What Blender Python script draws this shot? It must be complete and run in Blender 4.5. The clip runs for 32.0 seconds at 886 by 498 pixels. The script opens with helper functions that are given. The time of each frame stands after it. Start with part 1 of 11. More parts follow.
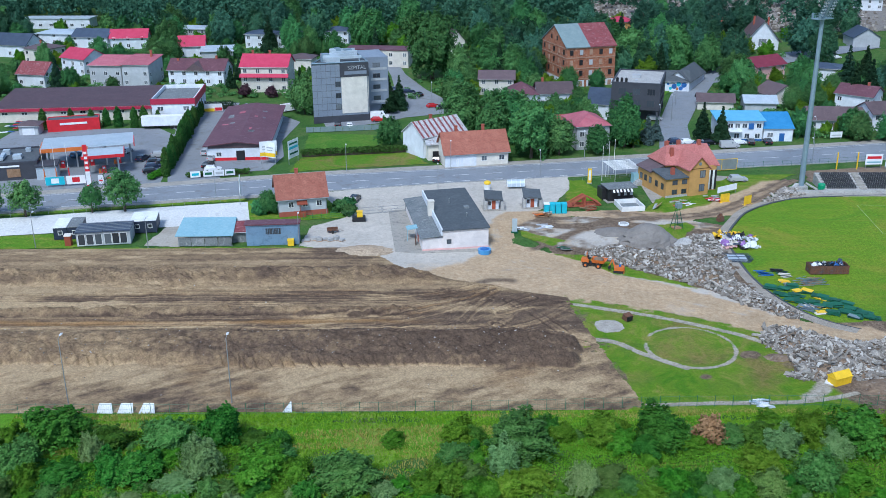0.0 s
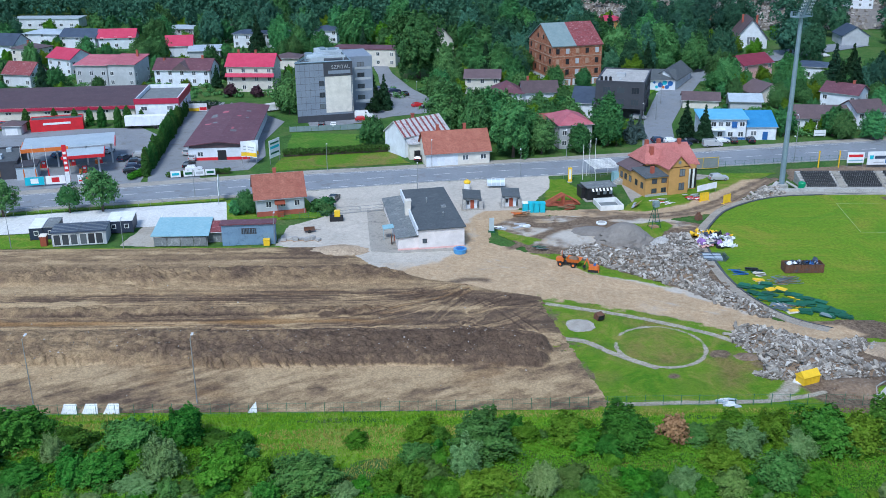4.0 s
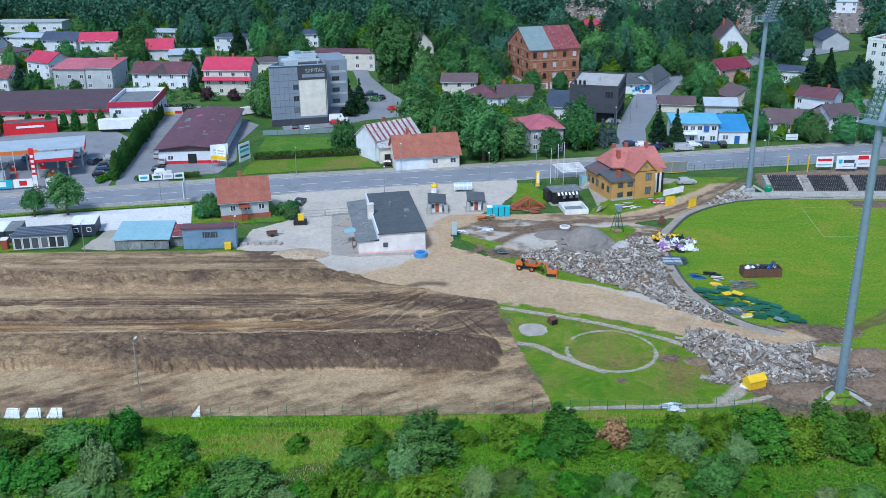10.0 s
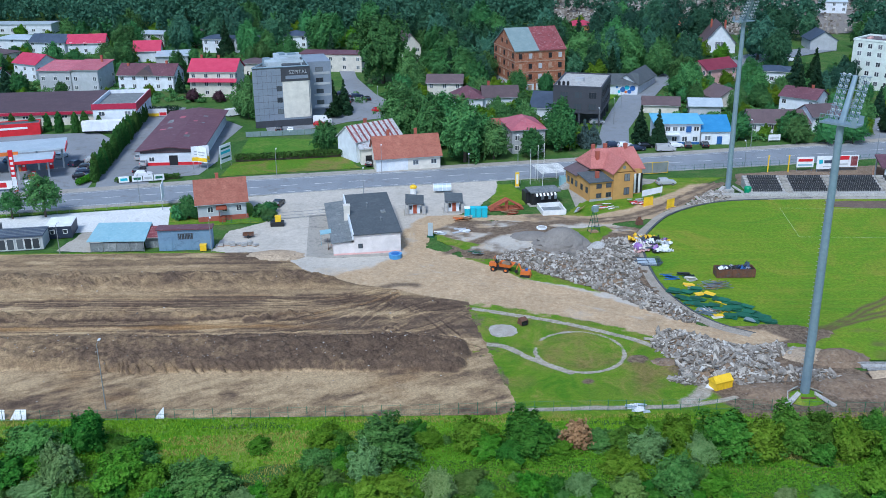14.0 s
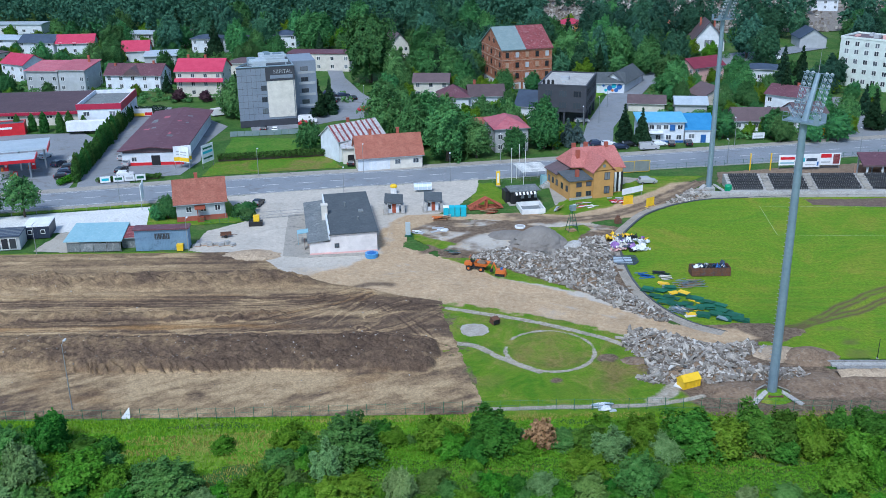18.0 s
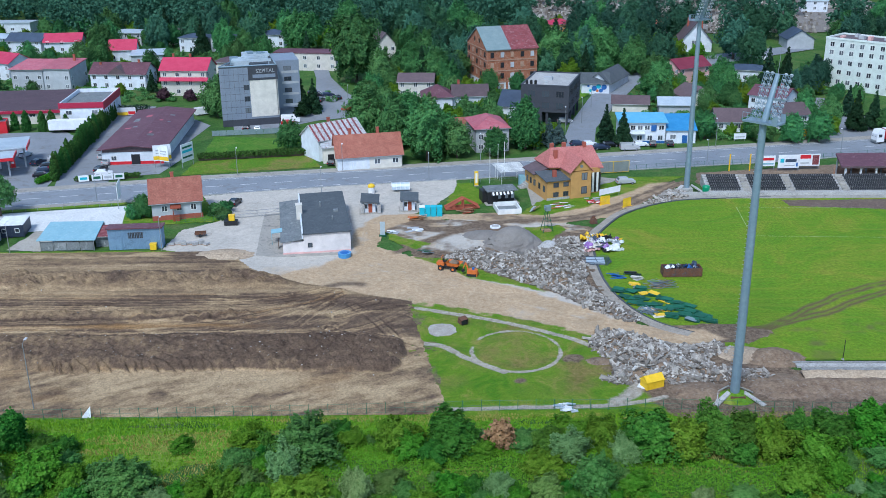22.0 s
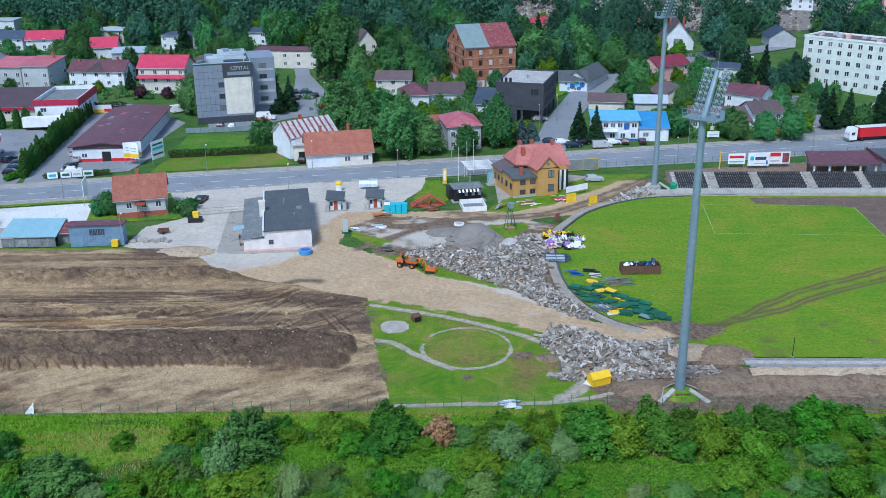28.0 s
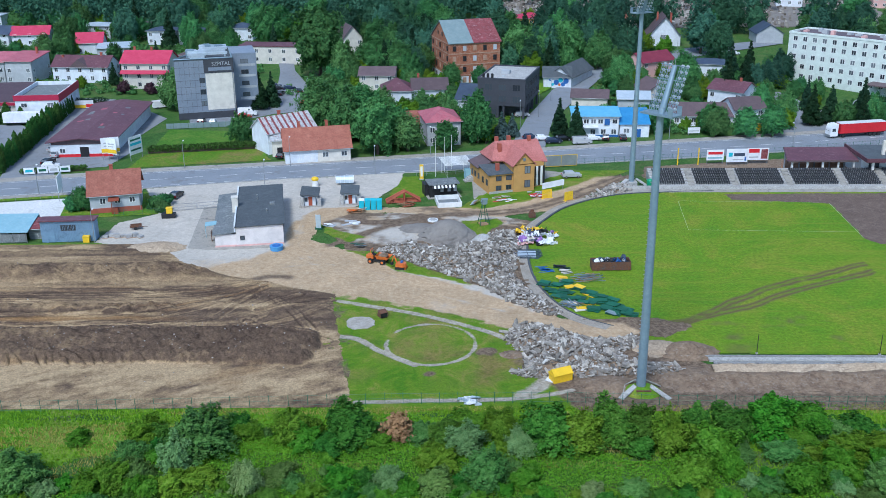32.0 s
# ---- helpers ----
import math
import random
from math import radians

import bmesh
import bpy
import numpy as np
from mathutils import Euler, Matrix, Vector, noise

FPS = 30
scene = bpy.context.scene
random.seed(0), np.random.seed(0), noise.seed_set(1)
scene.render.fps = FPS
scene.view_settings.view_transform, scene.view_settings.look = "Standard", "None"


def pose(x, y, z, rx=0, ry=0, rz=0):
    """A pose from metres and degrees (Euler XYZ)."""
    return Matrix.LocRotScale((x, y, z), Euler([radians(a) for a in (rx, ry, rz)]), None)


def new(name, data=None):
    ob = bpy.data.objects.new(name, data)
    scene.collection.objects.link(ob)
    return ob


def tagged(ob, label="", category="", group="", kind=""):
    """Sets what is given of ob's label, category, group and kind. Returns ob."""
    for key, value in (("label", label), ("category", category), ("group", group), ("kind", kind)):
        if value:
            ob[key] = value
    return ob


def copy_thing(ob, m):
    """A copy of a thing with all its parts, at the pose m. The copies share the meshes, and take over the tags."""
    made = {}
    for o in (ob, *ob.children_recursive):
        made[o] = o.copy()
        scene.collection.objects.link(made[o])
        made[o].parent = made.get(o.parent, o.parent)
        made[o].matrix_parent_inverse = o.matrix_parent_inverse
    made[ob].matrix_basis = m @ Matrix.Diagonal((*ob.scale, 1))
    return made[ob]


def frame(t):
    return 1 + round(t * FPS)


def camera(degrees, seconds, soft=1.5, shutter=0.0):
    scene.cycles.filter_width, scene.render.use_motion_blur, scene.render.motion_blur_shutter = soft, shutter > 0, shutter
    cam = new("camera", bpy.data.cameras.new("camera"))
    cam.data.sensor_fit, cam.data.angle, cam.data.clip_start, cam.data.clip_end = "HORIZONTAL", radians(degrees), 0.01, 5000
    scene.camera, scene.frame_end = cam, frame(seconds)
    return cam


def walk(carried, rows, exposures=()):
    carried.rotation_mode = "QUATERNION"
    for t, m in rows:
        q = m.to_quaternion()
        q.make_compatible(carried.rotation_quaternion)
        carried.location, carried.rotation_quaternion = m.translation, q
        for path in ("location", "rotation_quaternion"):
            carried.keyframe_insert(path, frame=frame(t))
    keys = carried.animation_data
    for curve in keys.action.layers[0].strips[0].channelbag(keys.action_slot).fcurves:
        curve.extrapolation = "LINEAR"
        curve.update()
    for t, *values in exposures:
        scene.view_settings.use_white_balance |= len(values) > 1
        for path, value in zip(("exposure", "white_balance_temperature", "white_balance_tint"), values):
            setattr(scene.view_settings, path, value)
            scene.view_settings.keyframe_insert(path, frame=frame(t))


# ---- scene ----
cam = camera(49.0, 32.0, soft=0.6)
PATH = [
    (0.0, 0.118, -0.672, 66.709, 0.153, -20.636, -0.400),
    (0.5, 0.744, -0.583, 66.644, 0.183, -20.642, -0.400),
    (1.0, 1.349, -0.510, 66.609, 0.179, -20.666, -0.400),
    (1.5, 1.946, -0.448, 66.594, 0.144, -20.691, -0.399),
    (2.0, 2.541, -0.396, 66.588, 0.104, -20.709, -0.397),
    (2.5, 3.137, -0.354, 66.585, 0.100, -20.723, -0.396),
    (3.0, 3.733, -0.319, 66.583, 0.139, -20.724, -0.418),
    (3.5, 4.328, -0.295, 66.581, 0.182, -20.704, -0.486),
    (4.5, 5.509, -0.274, 66.577, 0.180, -20.671, -0.573),
    (5.5, 6.713, -0.268, 66.584, 0.152, -20.636, -0.595),
    (6.0, 7.327, -0.262, 66.593, 0.164, -20.604, -0.636),
    (6.5, 7.943, -0.256, 66.602, 0.170, -20.576, -0.654),
    (7.0, 8.558, -0.249, 66.611, 0.154, -20.567, -0.602),
    (7.5, 9.174, -0.241, 66.614, 0.130, -20.566, -0.553),
    (8.0, 9.792, -0.229, 66.608, 0.121, -20.549, -0.546),
    (8.5, 10.420, -0.213, 66.594, 0.121, -20.524, -0.524),
    (9.0, 11.058, -0.194, 66.577, 0.122, -20.503, -0.503),
    (9.5, 11.702, -0.173, 66.563, 0.130, -20.487, -0.500),
    (10.0, 12.345, -0.149, 66.555, 0.138, -20.481, -0.474),
    (10.5, 12.984, -0.121, 66.553, 0.138, -20.489, -0.424),
    (11.0, 13.616, -0.092, 66.552, 0.137, -20.505, -0.395),
    (11.5, 14.239, -0.064, 66.548, 0.138, -20.511, -0.394),
    (12.0, 14.855, -0.044, 66.538, 0.145, -20.509, -0.422),
    (12.5, 15.464, -0.038, 66.520, 0.152, -20.508, -0.473),
    (13.0, 16.069, -0.044, 66.497, 0.153, -20.484, -0.527),
    (13.5, 16.674, -0.053, 66.473, 0.159, -20.439, -0.578),
    (14.0, 17.277, -0.059, 66.451, 0.175, -20.408, -0.605),
    (14.5, 17.880, -0.057, 66.433, 0.187, -20.413, -0.606),
    (15.5, 19.081, 0.000, 66.420, 0.231, -20.447, -0.701),
    (16.5, 20.284, 0.086, 66.407, 0.274, -20.463, -0.797),
    (17.0, 20.891, 0.112, 66.390, 0.275, -20.460, -0.800),
    (17.5, 21.501, 0.129, 66.367, 0.274, -20.460, -0.800),
    (18.0, 22.116, 0.140, 66.340, 0.276, -20.459, -0.801),
    (18.5, 22.737, 0.146, 66.313, 0.282, -20.456, -0.803),
    (19.0, 23.365, 0.152, 66.288, 0.282, -20.448, -0.803),
    (19.5, 23.998, 0.165, 66.267, 0.276, -20.432, -0.777),
    (20.0, 24.633, 0.185, 66.251, 0.283, -20.423, -0.725),
    (20.5, 25.265, 0.212, 66.238, 0.284, -20.431, -0.674),
    (21.0, 25.892, 0.242, 66.225, 0.276, -20.441, -0.649),
    (21.5, 26.513, 0.272, 66.210, 0.258, -20.444, -0.647),
    (22.0, 27.132, 0.298, 66.191, 0.236, -20.456, -0.624),
    (22.5, 27.750, 0.319, 66.167, 0.243, -20.463, -0.600),
    (23.0, 28.373, 0.335, 66.135, 0.265, -20.450, -0.598),
    (23.5, 28.999, 0.348, 66.094, 0.276, -20.432, -0.599),
    (24.0, 29.631, 0.359, 66.045, 0.284, -20.414, -0.597),
    (24.5, 30.265, 0.369, 65.994, 0.298, -20.413, -0.596),
    (25.0, 30.901, 0.378, 65.941, 0.307, -20.419, -0.618),
    (25.5, 31.538, 0.384, 65.890, 0.306, -20.408, -0.683),
    (26.5, 32.807, 0.376, 65.807, 0.293, -20.395, -0.686),
    (27.5, 34.076, 0.374, 65.770, 0.277, -20.467, -0.608),
    (28.0, 34.718, 0.392, 65.752, 0.268, -20.526, -0.572),
    (28.5, 35.364, 0.421, 65.732, 0.260, -20.556, -0.521),
    (29.0, 36.016, 0.461, 65.708, 0.251, -20.581, -0.497),
    (29.5, 36.672, 0.511, 65.678, 0.237, -20.610, -0.497),
    (30.0, 37.336, 0.569, 65.642, 0.237, -20.640, -0.499),
    (30.5, 38.007, 0.634, 65.600, 0.244, -20.664, -0.500),
    (31.0, 38.682, 0.702, 65.554, 0.246, -20.680, -0.500),
    (31.5, 39.359, 0.770, 65.508, 0.245, -20.701, -0.500),
    (32.0, 40.034, 0.833, 65.465, 0.245, -20.737, -0.500),
]
walk(cam, [(t, pose(x, y, z, 90 + pitch, 0, yaw) @ pose(0, 0, 0, 0, 0, roll)) for t, x, y, z, yaw, pitch, roll in PATH],
     exposures=[(0.0, 0.74, 5680.0, 6.0), (32.0, 0.74, 5680.0, 6.0)])

# world: bright overcast day, soft high sun
world = bpy.data.worlds.new("overcast_sky")
scene.world = world
world.use_nodes = True
wn = world.node_tree.nodes
wl = world.node_tree.links
sky = wn.new("ShaderNodeTexSky")
sky.sky_type = 'NISHITA'
sky.sun_disc = False
sky.sun_elevation = radians(52)
sky.sun_rotation = radians(200)
sky.air_density, sky.dust_density, sky.ozone_density = 1.0, 1.0, 1.5
wn["Background"].inputs["Strength"].default_value = 0.115
wl.new(sky.outputs[0], wn["Background"].inputs["Color"])
sun = new("sun", bpy.data.lights.new("sun", 'SUN'))
sun.data.energy, sun.data.angle, sun.data.color = 1.75, radians(14), (1.0, 0.98, 0.96)
sun.matrix_world = pose(0, 0, 200, 38, 0, -20)

# ---- building kit ----
rnd = random.Random(7)


class Shape:
    """Vertices and faces of one mesh."""

    def __init__(self):
        self.v, self.f = [], []

    def add(self, vs, fs):
        n = len(self.v)
        self.v += vs
        self.f += [tuple(i + n for i in f) for f in fs]
        return self

    def box(self, x0, y0, z0, x1, y1, z1):
        return self.add([(x0, y0, z0), (x1, y0, z0), (x1, y1, z0), (x0, y1, z0), (x0, y0, z1), (x1, y0, z1), (x1, y1, z1), (x0, y1, z1)],
                        [(0, 3, 2, 1), (4, 5, 6, 7), (0, 1, 5, 4), (1, 2, 6, 5), (2, 3, 7, 6), (3, 0, 4, 7)])

    def beam(self, a, b, r0, r1=None, n=6):
        """A tapered round bar from a to b."""
        a, b = Vector(a), Vector(b)
        r1 = r0 if r1 is None else r1
        q = (b - a).to_track_quat("Z", "Y")
        vs = []
        for p, r in ((a, r0), (b, r1)):
            vs += [tuple(p + q @ Vector((r * math.cos(2 * math.pi * i / n), r * math.sin(2 * math.pi * i / n), 0))) for i in range(n)]
        return self.add(vs, [(i, (i + 1) % n, n + (i + 1) % n, n + i) for i in range(n)] + [tuple(range(n - 1, -1, -1)), tuple(range(n, 2 * n))])

    def prism(self, pts, z0, z1):
        """An upright prism over the polygon pts."""
        n = len(pts)
        return self.add([(x, y, z0) for x, y in pts] + [(x, y, z1) for x, y in pts],
                        [tuple(range(n - 1, -1, -1)), tuple(range(n, 2 * n))] + [(i, (i + 1) % n, n + (i + 1) % n, n + i) for i in range(n)])

    def side(self, pts, y0, y1):
        """A prism over the outline pts of (x, z), from y0 to y1."""
        n = len(pts)
        return self.add([(x, y0, z) for x, z in pts] + [(x, y1, z) for x, z in pts],
                        [tuple(range(n)), tuple(range(2 * n - 1, n - 1, -1))] + [(i, n + i, n + (i + 1) % n, (i + 1) % n) for i in range(n)])

    def slab(self, quad, t):
        """A plate of thickness t under the corners of quad."""
        n = len(quad)
        return self.add([tuple(p) for p in quad] + [(p[0], p[1], p[2] - t) for p in quad],
                        [tuple(range(n)), tuple(range(2 * n - 1, n - 1, -1))] + [(i, n + i, n + (i + 1) % n, (i + 1) % n) for i in range(n)])

    def ball(self, c, r, n=8, m=6, squash=1.0):
        vs = [(c[0], c[1], c[2] + r * squash), (c[0], c[1], c[2] - r * squash)]
        fs = []
        for j in range(1, m):
            a = math.pi * j / m
            vs += [(c[0] + r * math.sin(a) * math.cos(2 * math.pi * i / n), c[1] + r * math.sin(a) * math.sin(2 * math.pi * i / n), c[2] + r * squash * math.cos(a)) for i in range(n)]
        for i in range(n):
            k = (i + 1) % n
            fs += [(0, 2 + i, 2 + k), (1, 2 + (m - 2) * n + k, 2 + (m - 2) * n + i)]
            for j in range(m - 2):
                fs.append((2 + j * n + i, 2 + (j + 1) * n + i, 2 + (j + 1) * n + k, 2 + j * n + k))
        return self.add(vs, fs)

    def mesh(self, name, material):
        me = bpy.data.meshes.new(name)
        me.from_pydata(self.v, [], self.f)
        bm = bmesh.new()
        bm.from_mesh(me)
        bmesh.ops.recalc_face_normals(bm, faces=bm.faces)
        bm.to_mesh(me)
        bm.free()
        me.materials.append(material)
        return me


def part(name, shape, material, parent, label="", at=None):
    """One mesh object under a thing or a part."""
    me = shape.mesh(name, material) if isinstance(shape, Shape) else shape
    ob = new(name, me)
    ob.parent = parent
    if at is not None:
        ob.matrix_basis = at
    return tagged(ob, label)


def thing(name, x, y, turn=0.0, label="", category="", group="", z=0.0):
    return tagged(place_empty(name, x, y, z, turn), label, category, group)


def place_empty(name, x, y, z, turn):
    ob = new(name)
    ob.empty_display_size = 0.2
    ob.matrix_basis = pose(x, y, z, 0, 0, turn)
    return ob


def solo(name, shape, material, label="", category="", group="", kind="", at=None):
    ob = new(name, shape.mesh(name, material))
    if at is not None:
        ob.matrix_basis = at
    return tagged(ob, label, category, group, kind)


# ---- materials ----
def nodes_of(name, rough, metal=0.0, spec=0.3):
    m = bpy.data.materials.new(name)
    m.use_nodes = True
    n, l = m.node_tree.nodes, m.node_tree.links
    b = n["Principled BSDF"]
    b.inputs["Roughness"].default_value, b.inputs["Metallic"].default_value = rough, metal
    b.inputs["Specular IOR Level"].default_value = spec
    return m, n, l, b


def noise_node(n, l, vec, scale, detail=4.0, rough=0.6, distort=0.0):
    t = n.new("ShaderNodeTexNoise")
    t.inputs["Scale"].default_value, t.inputs["Detail"].default_value = scale, detail
    t.inputs["Roughness"].default_value, t.inputs["Distortion"].default_value = rough, distort
    l.new(vec, t.inputs["Vector"])
    return t.outputs["Fac"]


def ramp_node(n, l, fac, stops):
    r = n.new("ShaderNodeValToRGB")
    e = r.color_ramp.elements
    while len(e) < len(stops):
        e.new(0.5)
    for i, (p, c) in enumerate(stops):
        e[i].position, e[i].color = p, (*c, 1)
    l.new(fac, r.inputs["Fac"])
    return r.outputs["Color"]


def mix_node(n, l, fac, a, b, blend='MIX'):
    x = n.new("ShaderNodeMix")
    x.data_type, x.blend_type = 'RGBA', blend
    for sock, v in ((x.inputs[0], fac), (x.inputs[6], a), (x.inputs[7], b)):
        if isinstance(v, (int, float)):
            sock.default_value = v
        elif isinstance(v, tuple):
            sock.default_value = (*v, 1)
        else:
            l.new(v, sock)
    return x.outputs[2]


def calc(n, l, op, a, b=0.0):
    x = n.new("ShaderNodeMath")
    x.operation = op
    for sock, v in ((x.inputs[0], a), (x.inputs[1], b)):
        if isinstance(v, (int, float)):
            sock.default_value = v
        else:
            l.new(v, sock)
    return x.outputs[0]


def bump_node(n, l, b, height, strength, dist=0.05):
    x = n.new("ShaderNodeBump")
    x.inputs["Strength"].default_value, x.inputs["Distance"].default_value = strength, dist
    l.new(height, x.inputs["Height"])
    l.new(x.outputs[0], b.inputs["Normal"])


def where(n, world_space):
    if world_space:
        return n.new("ShaderNodeNewGeometry").outputs["Position"]
    return n.new("ShaderNodeTexCoord").outputs["Object"]


def surface(name, a, b, big=0.3, fine=6.0, rough=0.8, metal=0.0, bump=0.3, vary=0.0, stain=None, world_space=False, spec=0.3, grain=None):
    """Two tones in large patches, fine grain over them, an optional third tone as stains."""
    m, n, l, p = nodes_of(name, rough, metal, spec)
    co = where(n, world_space)
    f1 = noise_node(n, l, co, big, 5, 0.65, 0.4)
    f2 = noise_node(n, l, co, fine, 6, 0.7)
    c = ramp_node(n, l, f1, [(0.32, a), (0.68, b)])
    k = grain if grain is not None else 0.26
    g = ramp_node(n, l, f2, [(0.36, (1 - k,) * 3), (0.64, (1 + k,) * 3)])
    c = mix_node(n, l, 1.0, c, g, 'MULTIPLY')
    if stain:
        f3 = noise_node(n, l, co, big * 2.7, 6, 0.7, 1.2)
        c = mix_node(n, l, ramp_node(n, l, f3, [(0.54, (0, 0, 0)), (0.66, (1, 1, 1))]), c, stain)
    if vary:
        o = n.new("ShaderNodeObjectInfo").outputs["Random"]
        h = n.new("ShaderNodeHueSaturation")
        l.new(calc(n, l, 'ADD', calc(n, l, 'MULTIPLY', o, 2 * vary), 1 - vary), h.inputs["Value"])
        l.new(c, h.inputs["Color"])
        c = h.outputs[0]
    l.new(c, p.inputs["Base Color"])
    if bump:
        bump_node(n, l, p, f2, bump)
    return m


def plain(name, c, rough=0.5, metal=0.0, vary=0.0, spec=0.4, grain=0.12):
    k = 1 - grain
    return surface(name, tuple(v * k for v in c), tuple(min(1, v * (2 - k)) for v in c), 0.5, 9.0, rough, metal, 0.05, vary, None, False, spec, 0.07)


def grass_material(name, a, b, c, big=0.09, stripe=0.0):
    """Mown or rough grass: three greens in patches, fine blades as grain; stripe: faint wear lines along x."""
    m, n, l, p = nodes_of(name, 0.9, 0, 0.15)
    co = where(n, True)
    f1 = noise_node(n, l, co, big, 8, 0.72, 1.2)
    f2 = noise_node(n, l, co, 1.7, 6, 0.8)
    f3 = noise_node(n, l, co, 11.0, 3, 0.8)
    col = ramp_node(n, l, f1, [(0.34, a), (0.5, b), (0.66, c)])
    col = mix_node(n, l, 1.0, col, ramp_node(n, l, f2, [(0.36, (0.68, 0.72, 0.66)), (0.64, (1.28, 1.25, 1.28))]), 'MULTIPLY')
    col = mix_node(n, l, 1.0, col, ramp_node(n, l, f3, [(0.38, (0.72, 0.72, 0.72)), (0.62, (1.26, 1.26, 1.26))]), 'MULTIPLY')
    if stripe:
        mp = n.new("ShaderNodeMapping")
        mp.inputs["Scale"].default_value = (0.02, 0.42, 1)
        l.new(co, mp.inputs["Vector"])
        f4 = noise_node(n, l, mp.outputs[0], 1.0, 4, 0.7)
        col = mix_node(n, l, calc(n, l, 'MULTIPLY', ramp_node(n, l, f4, [(0.52, (0, 0, 0)), (0.72, (1, 1, 1))]), stripe), col, c)
    worn = n.new("ShaderNodeAttribute")
    worn.attribute_name = "worn"
    k = calc(n, l, 'ADD', calc(n, l, 'MULTIPLY', calc(n, l, 'ADD', worn.outputs["Fac"], calc(n, l, 'MULTIPLY', calc(n, l, 'SUBTRACT', f2, 0.5), 0.5)), 1.5), -0.3)
    k.node.use_clamp = True
    col = mix_node(n, l, calc(n, l, 'MULTIPLY', k, calc(n, l, 'GREATER_THAN', worn.outputs["Fac"], 0.03)), col, (0.122, 0.090, 0.046))
    l.new(col, p.inputs["Base Color"])
    bump_node(n, l, p, f2, 0.5, 0.15)
    return m


M_GROUND = grass_material("town_grass", (0.034, 0.095, 0.020), (0.06, 0.13, 0.027), (0.11, 0.14, 0.05))
M_PITCH = grass_material("pitch_grass", (0.092, 0.210, 0.011), (0.135, 0.230, 0.013), (0.205, 0.230, 0.026), 0.06, 0.55)
M_LAWN = grass_material("lawn_grass", (0.075, 0.195, 0.012), (0.115, 0.215, 0.016), (0.23, 0.24, 0.045), 0.22)
M_PLOT = grass_material("plot_grass", (0.05, 0.15, 0.015), (0.08, 0.18, 0.02), (0.13, 0.20, 0.035), 0.2)
M_PARKGRASS = grass_material("worn_grass", (0.07, 0.19, 0.010), (0.125, 0.19, 0.02), (0.21, 0.16, 0.06), 0.11)
M_MEADOW = grass_material("meadow", (0.075, 0.21, 0.010), (0.105, 0.235, 0.014), (0.19, 0.245, 0.045), 0.12, 0.8)
M_ASPHALT = surface("asphalt", (0.20, 0.22, 0.245), (0.24, 0.26, 0.285), 0.12, 3.0, 0.85, 0, 0.15, 0, (0.185, 0.19, 0.195), True, 0.3, 0.13)
M_PAVE = surface("pavement_slabs", (0.30, 0.28, 0.245), (0.36, 0.34, 0.30), 0.2, 4.0, 0.9, 0, 0.2, 0, (0.18, 0.17, 0.16), True, 0.3, 0.13)
M_LOT = surface("lot_paving", (0.20, 0.215, 0.235), (0.25, 0.265, 0.285), 0.1, 3.5, 0.9, 0, 0.15, 0, (0.175, 0.175, 0.172), True, 0.3, 0.13)
M_YARD = surface("pale_concrete", (0.58, 0.585, 0.57), (0.66, 0.66, 0.64), 0.12, 2.0, 0.9, 0, 0.15, 0, (0.5, 0.5, 0.49), True, 0.3, 0.13)
M_APRON = surface("gravel_apron", (0.36, 0.33, 0.28), (0.43, 0.40, 0.345), 0.13, 3.0, 0.95, 0, 0.3, 0, (0.32, 0.295, 0.25), True, 0.3, 0.13)
M_TRACKDIRT = surface("sandy_haul_road", (0.36, 0.27, 0.18), (0.45, 0.36, 0.26), 0.16, 3.0, 0.95, 0, 0.5, 0, (0.25, 0.185, 0.125), True)
M_SOIL = surface("disturbed_soil", (0.14, 0.094, 0.062), (0.25, 0.18, 0.12), 0.6, 2.2, 0.95, 0, 0.8, 0, (0.26, 0.22, 0.18), True)
M_CONC = surface("weathered_concrete", (0.34, 0.335, 0.32), (0.45, 0.44, 0.42), 0.4, 5.0, 0.9, 0, 0.25, 0, (0.27, 0.26, 0.245), True)
M_CINDER = surface("cinder_track", (0.115, 0.08, 0.062), (0.155, 0.11, 0.085), 0.3, 4.0, 0.95, 0, 0.4, 0, (0.185, 0.14, 0.11), True)
M_PAINT = plain("road_paint", (0.7, 0.7, 0.68), 0.7)


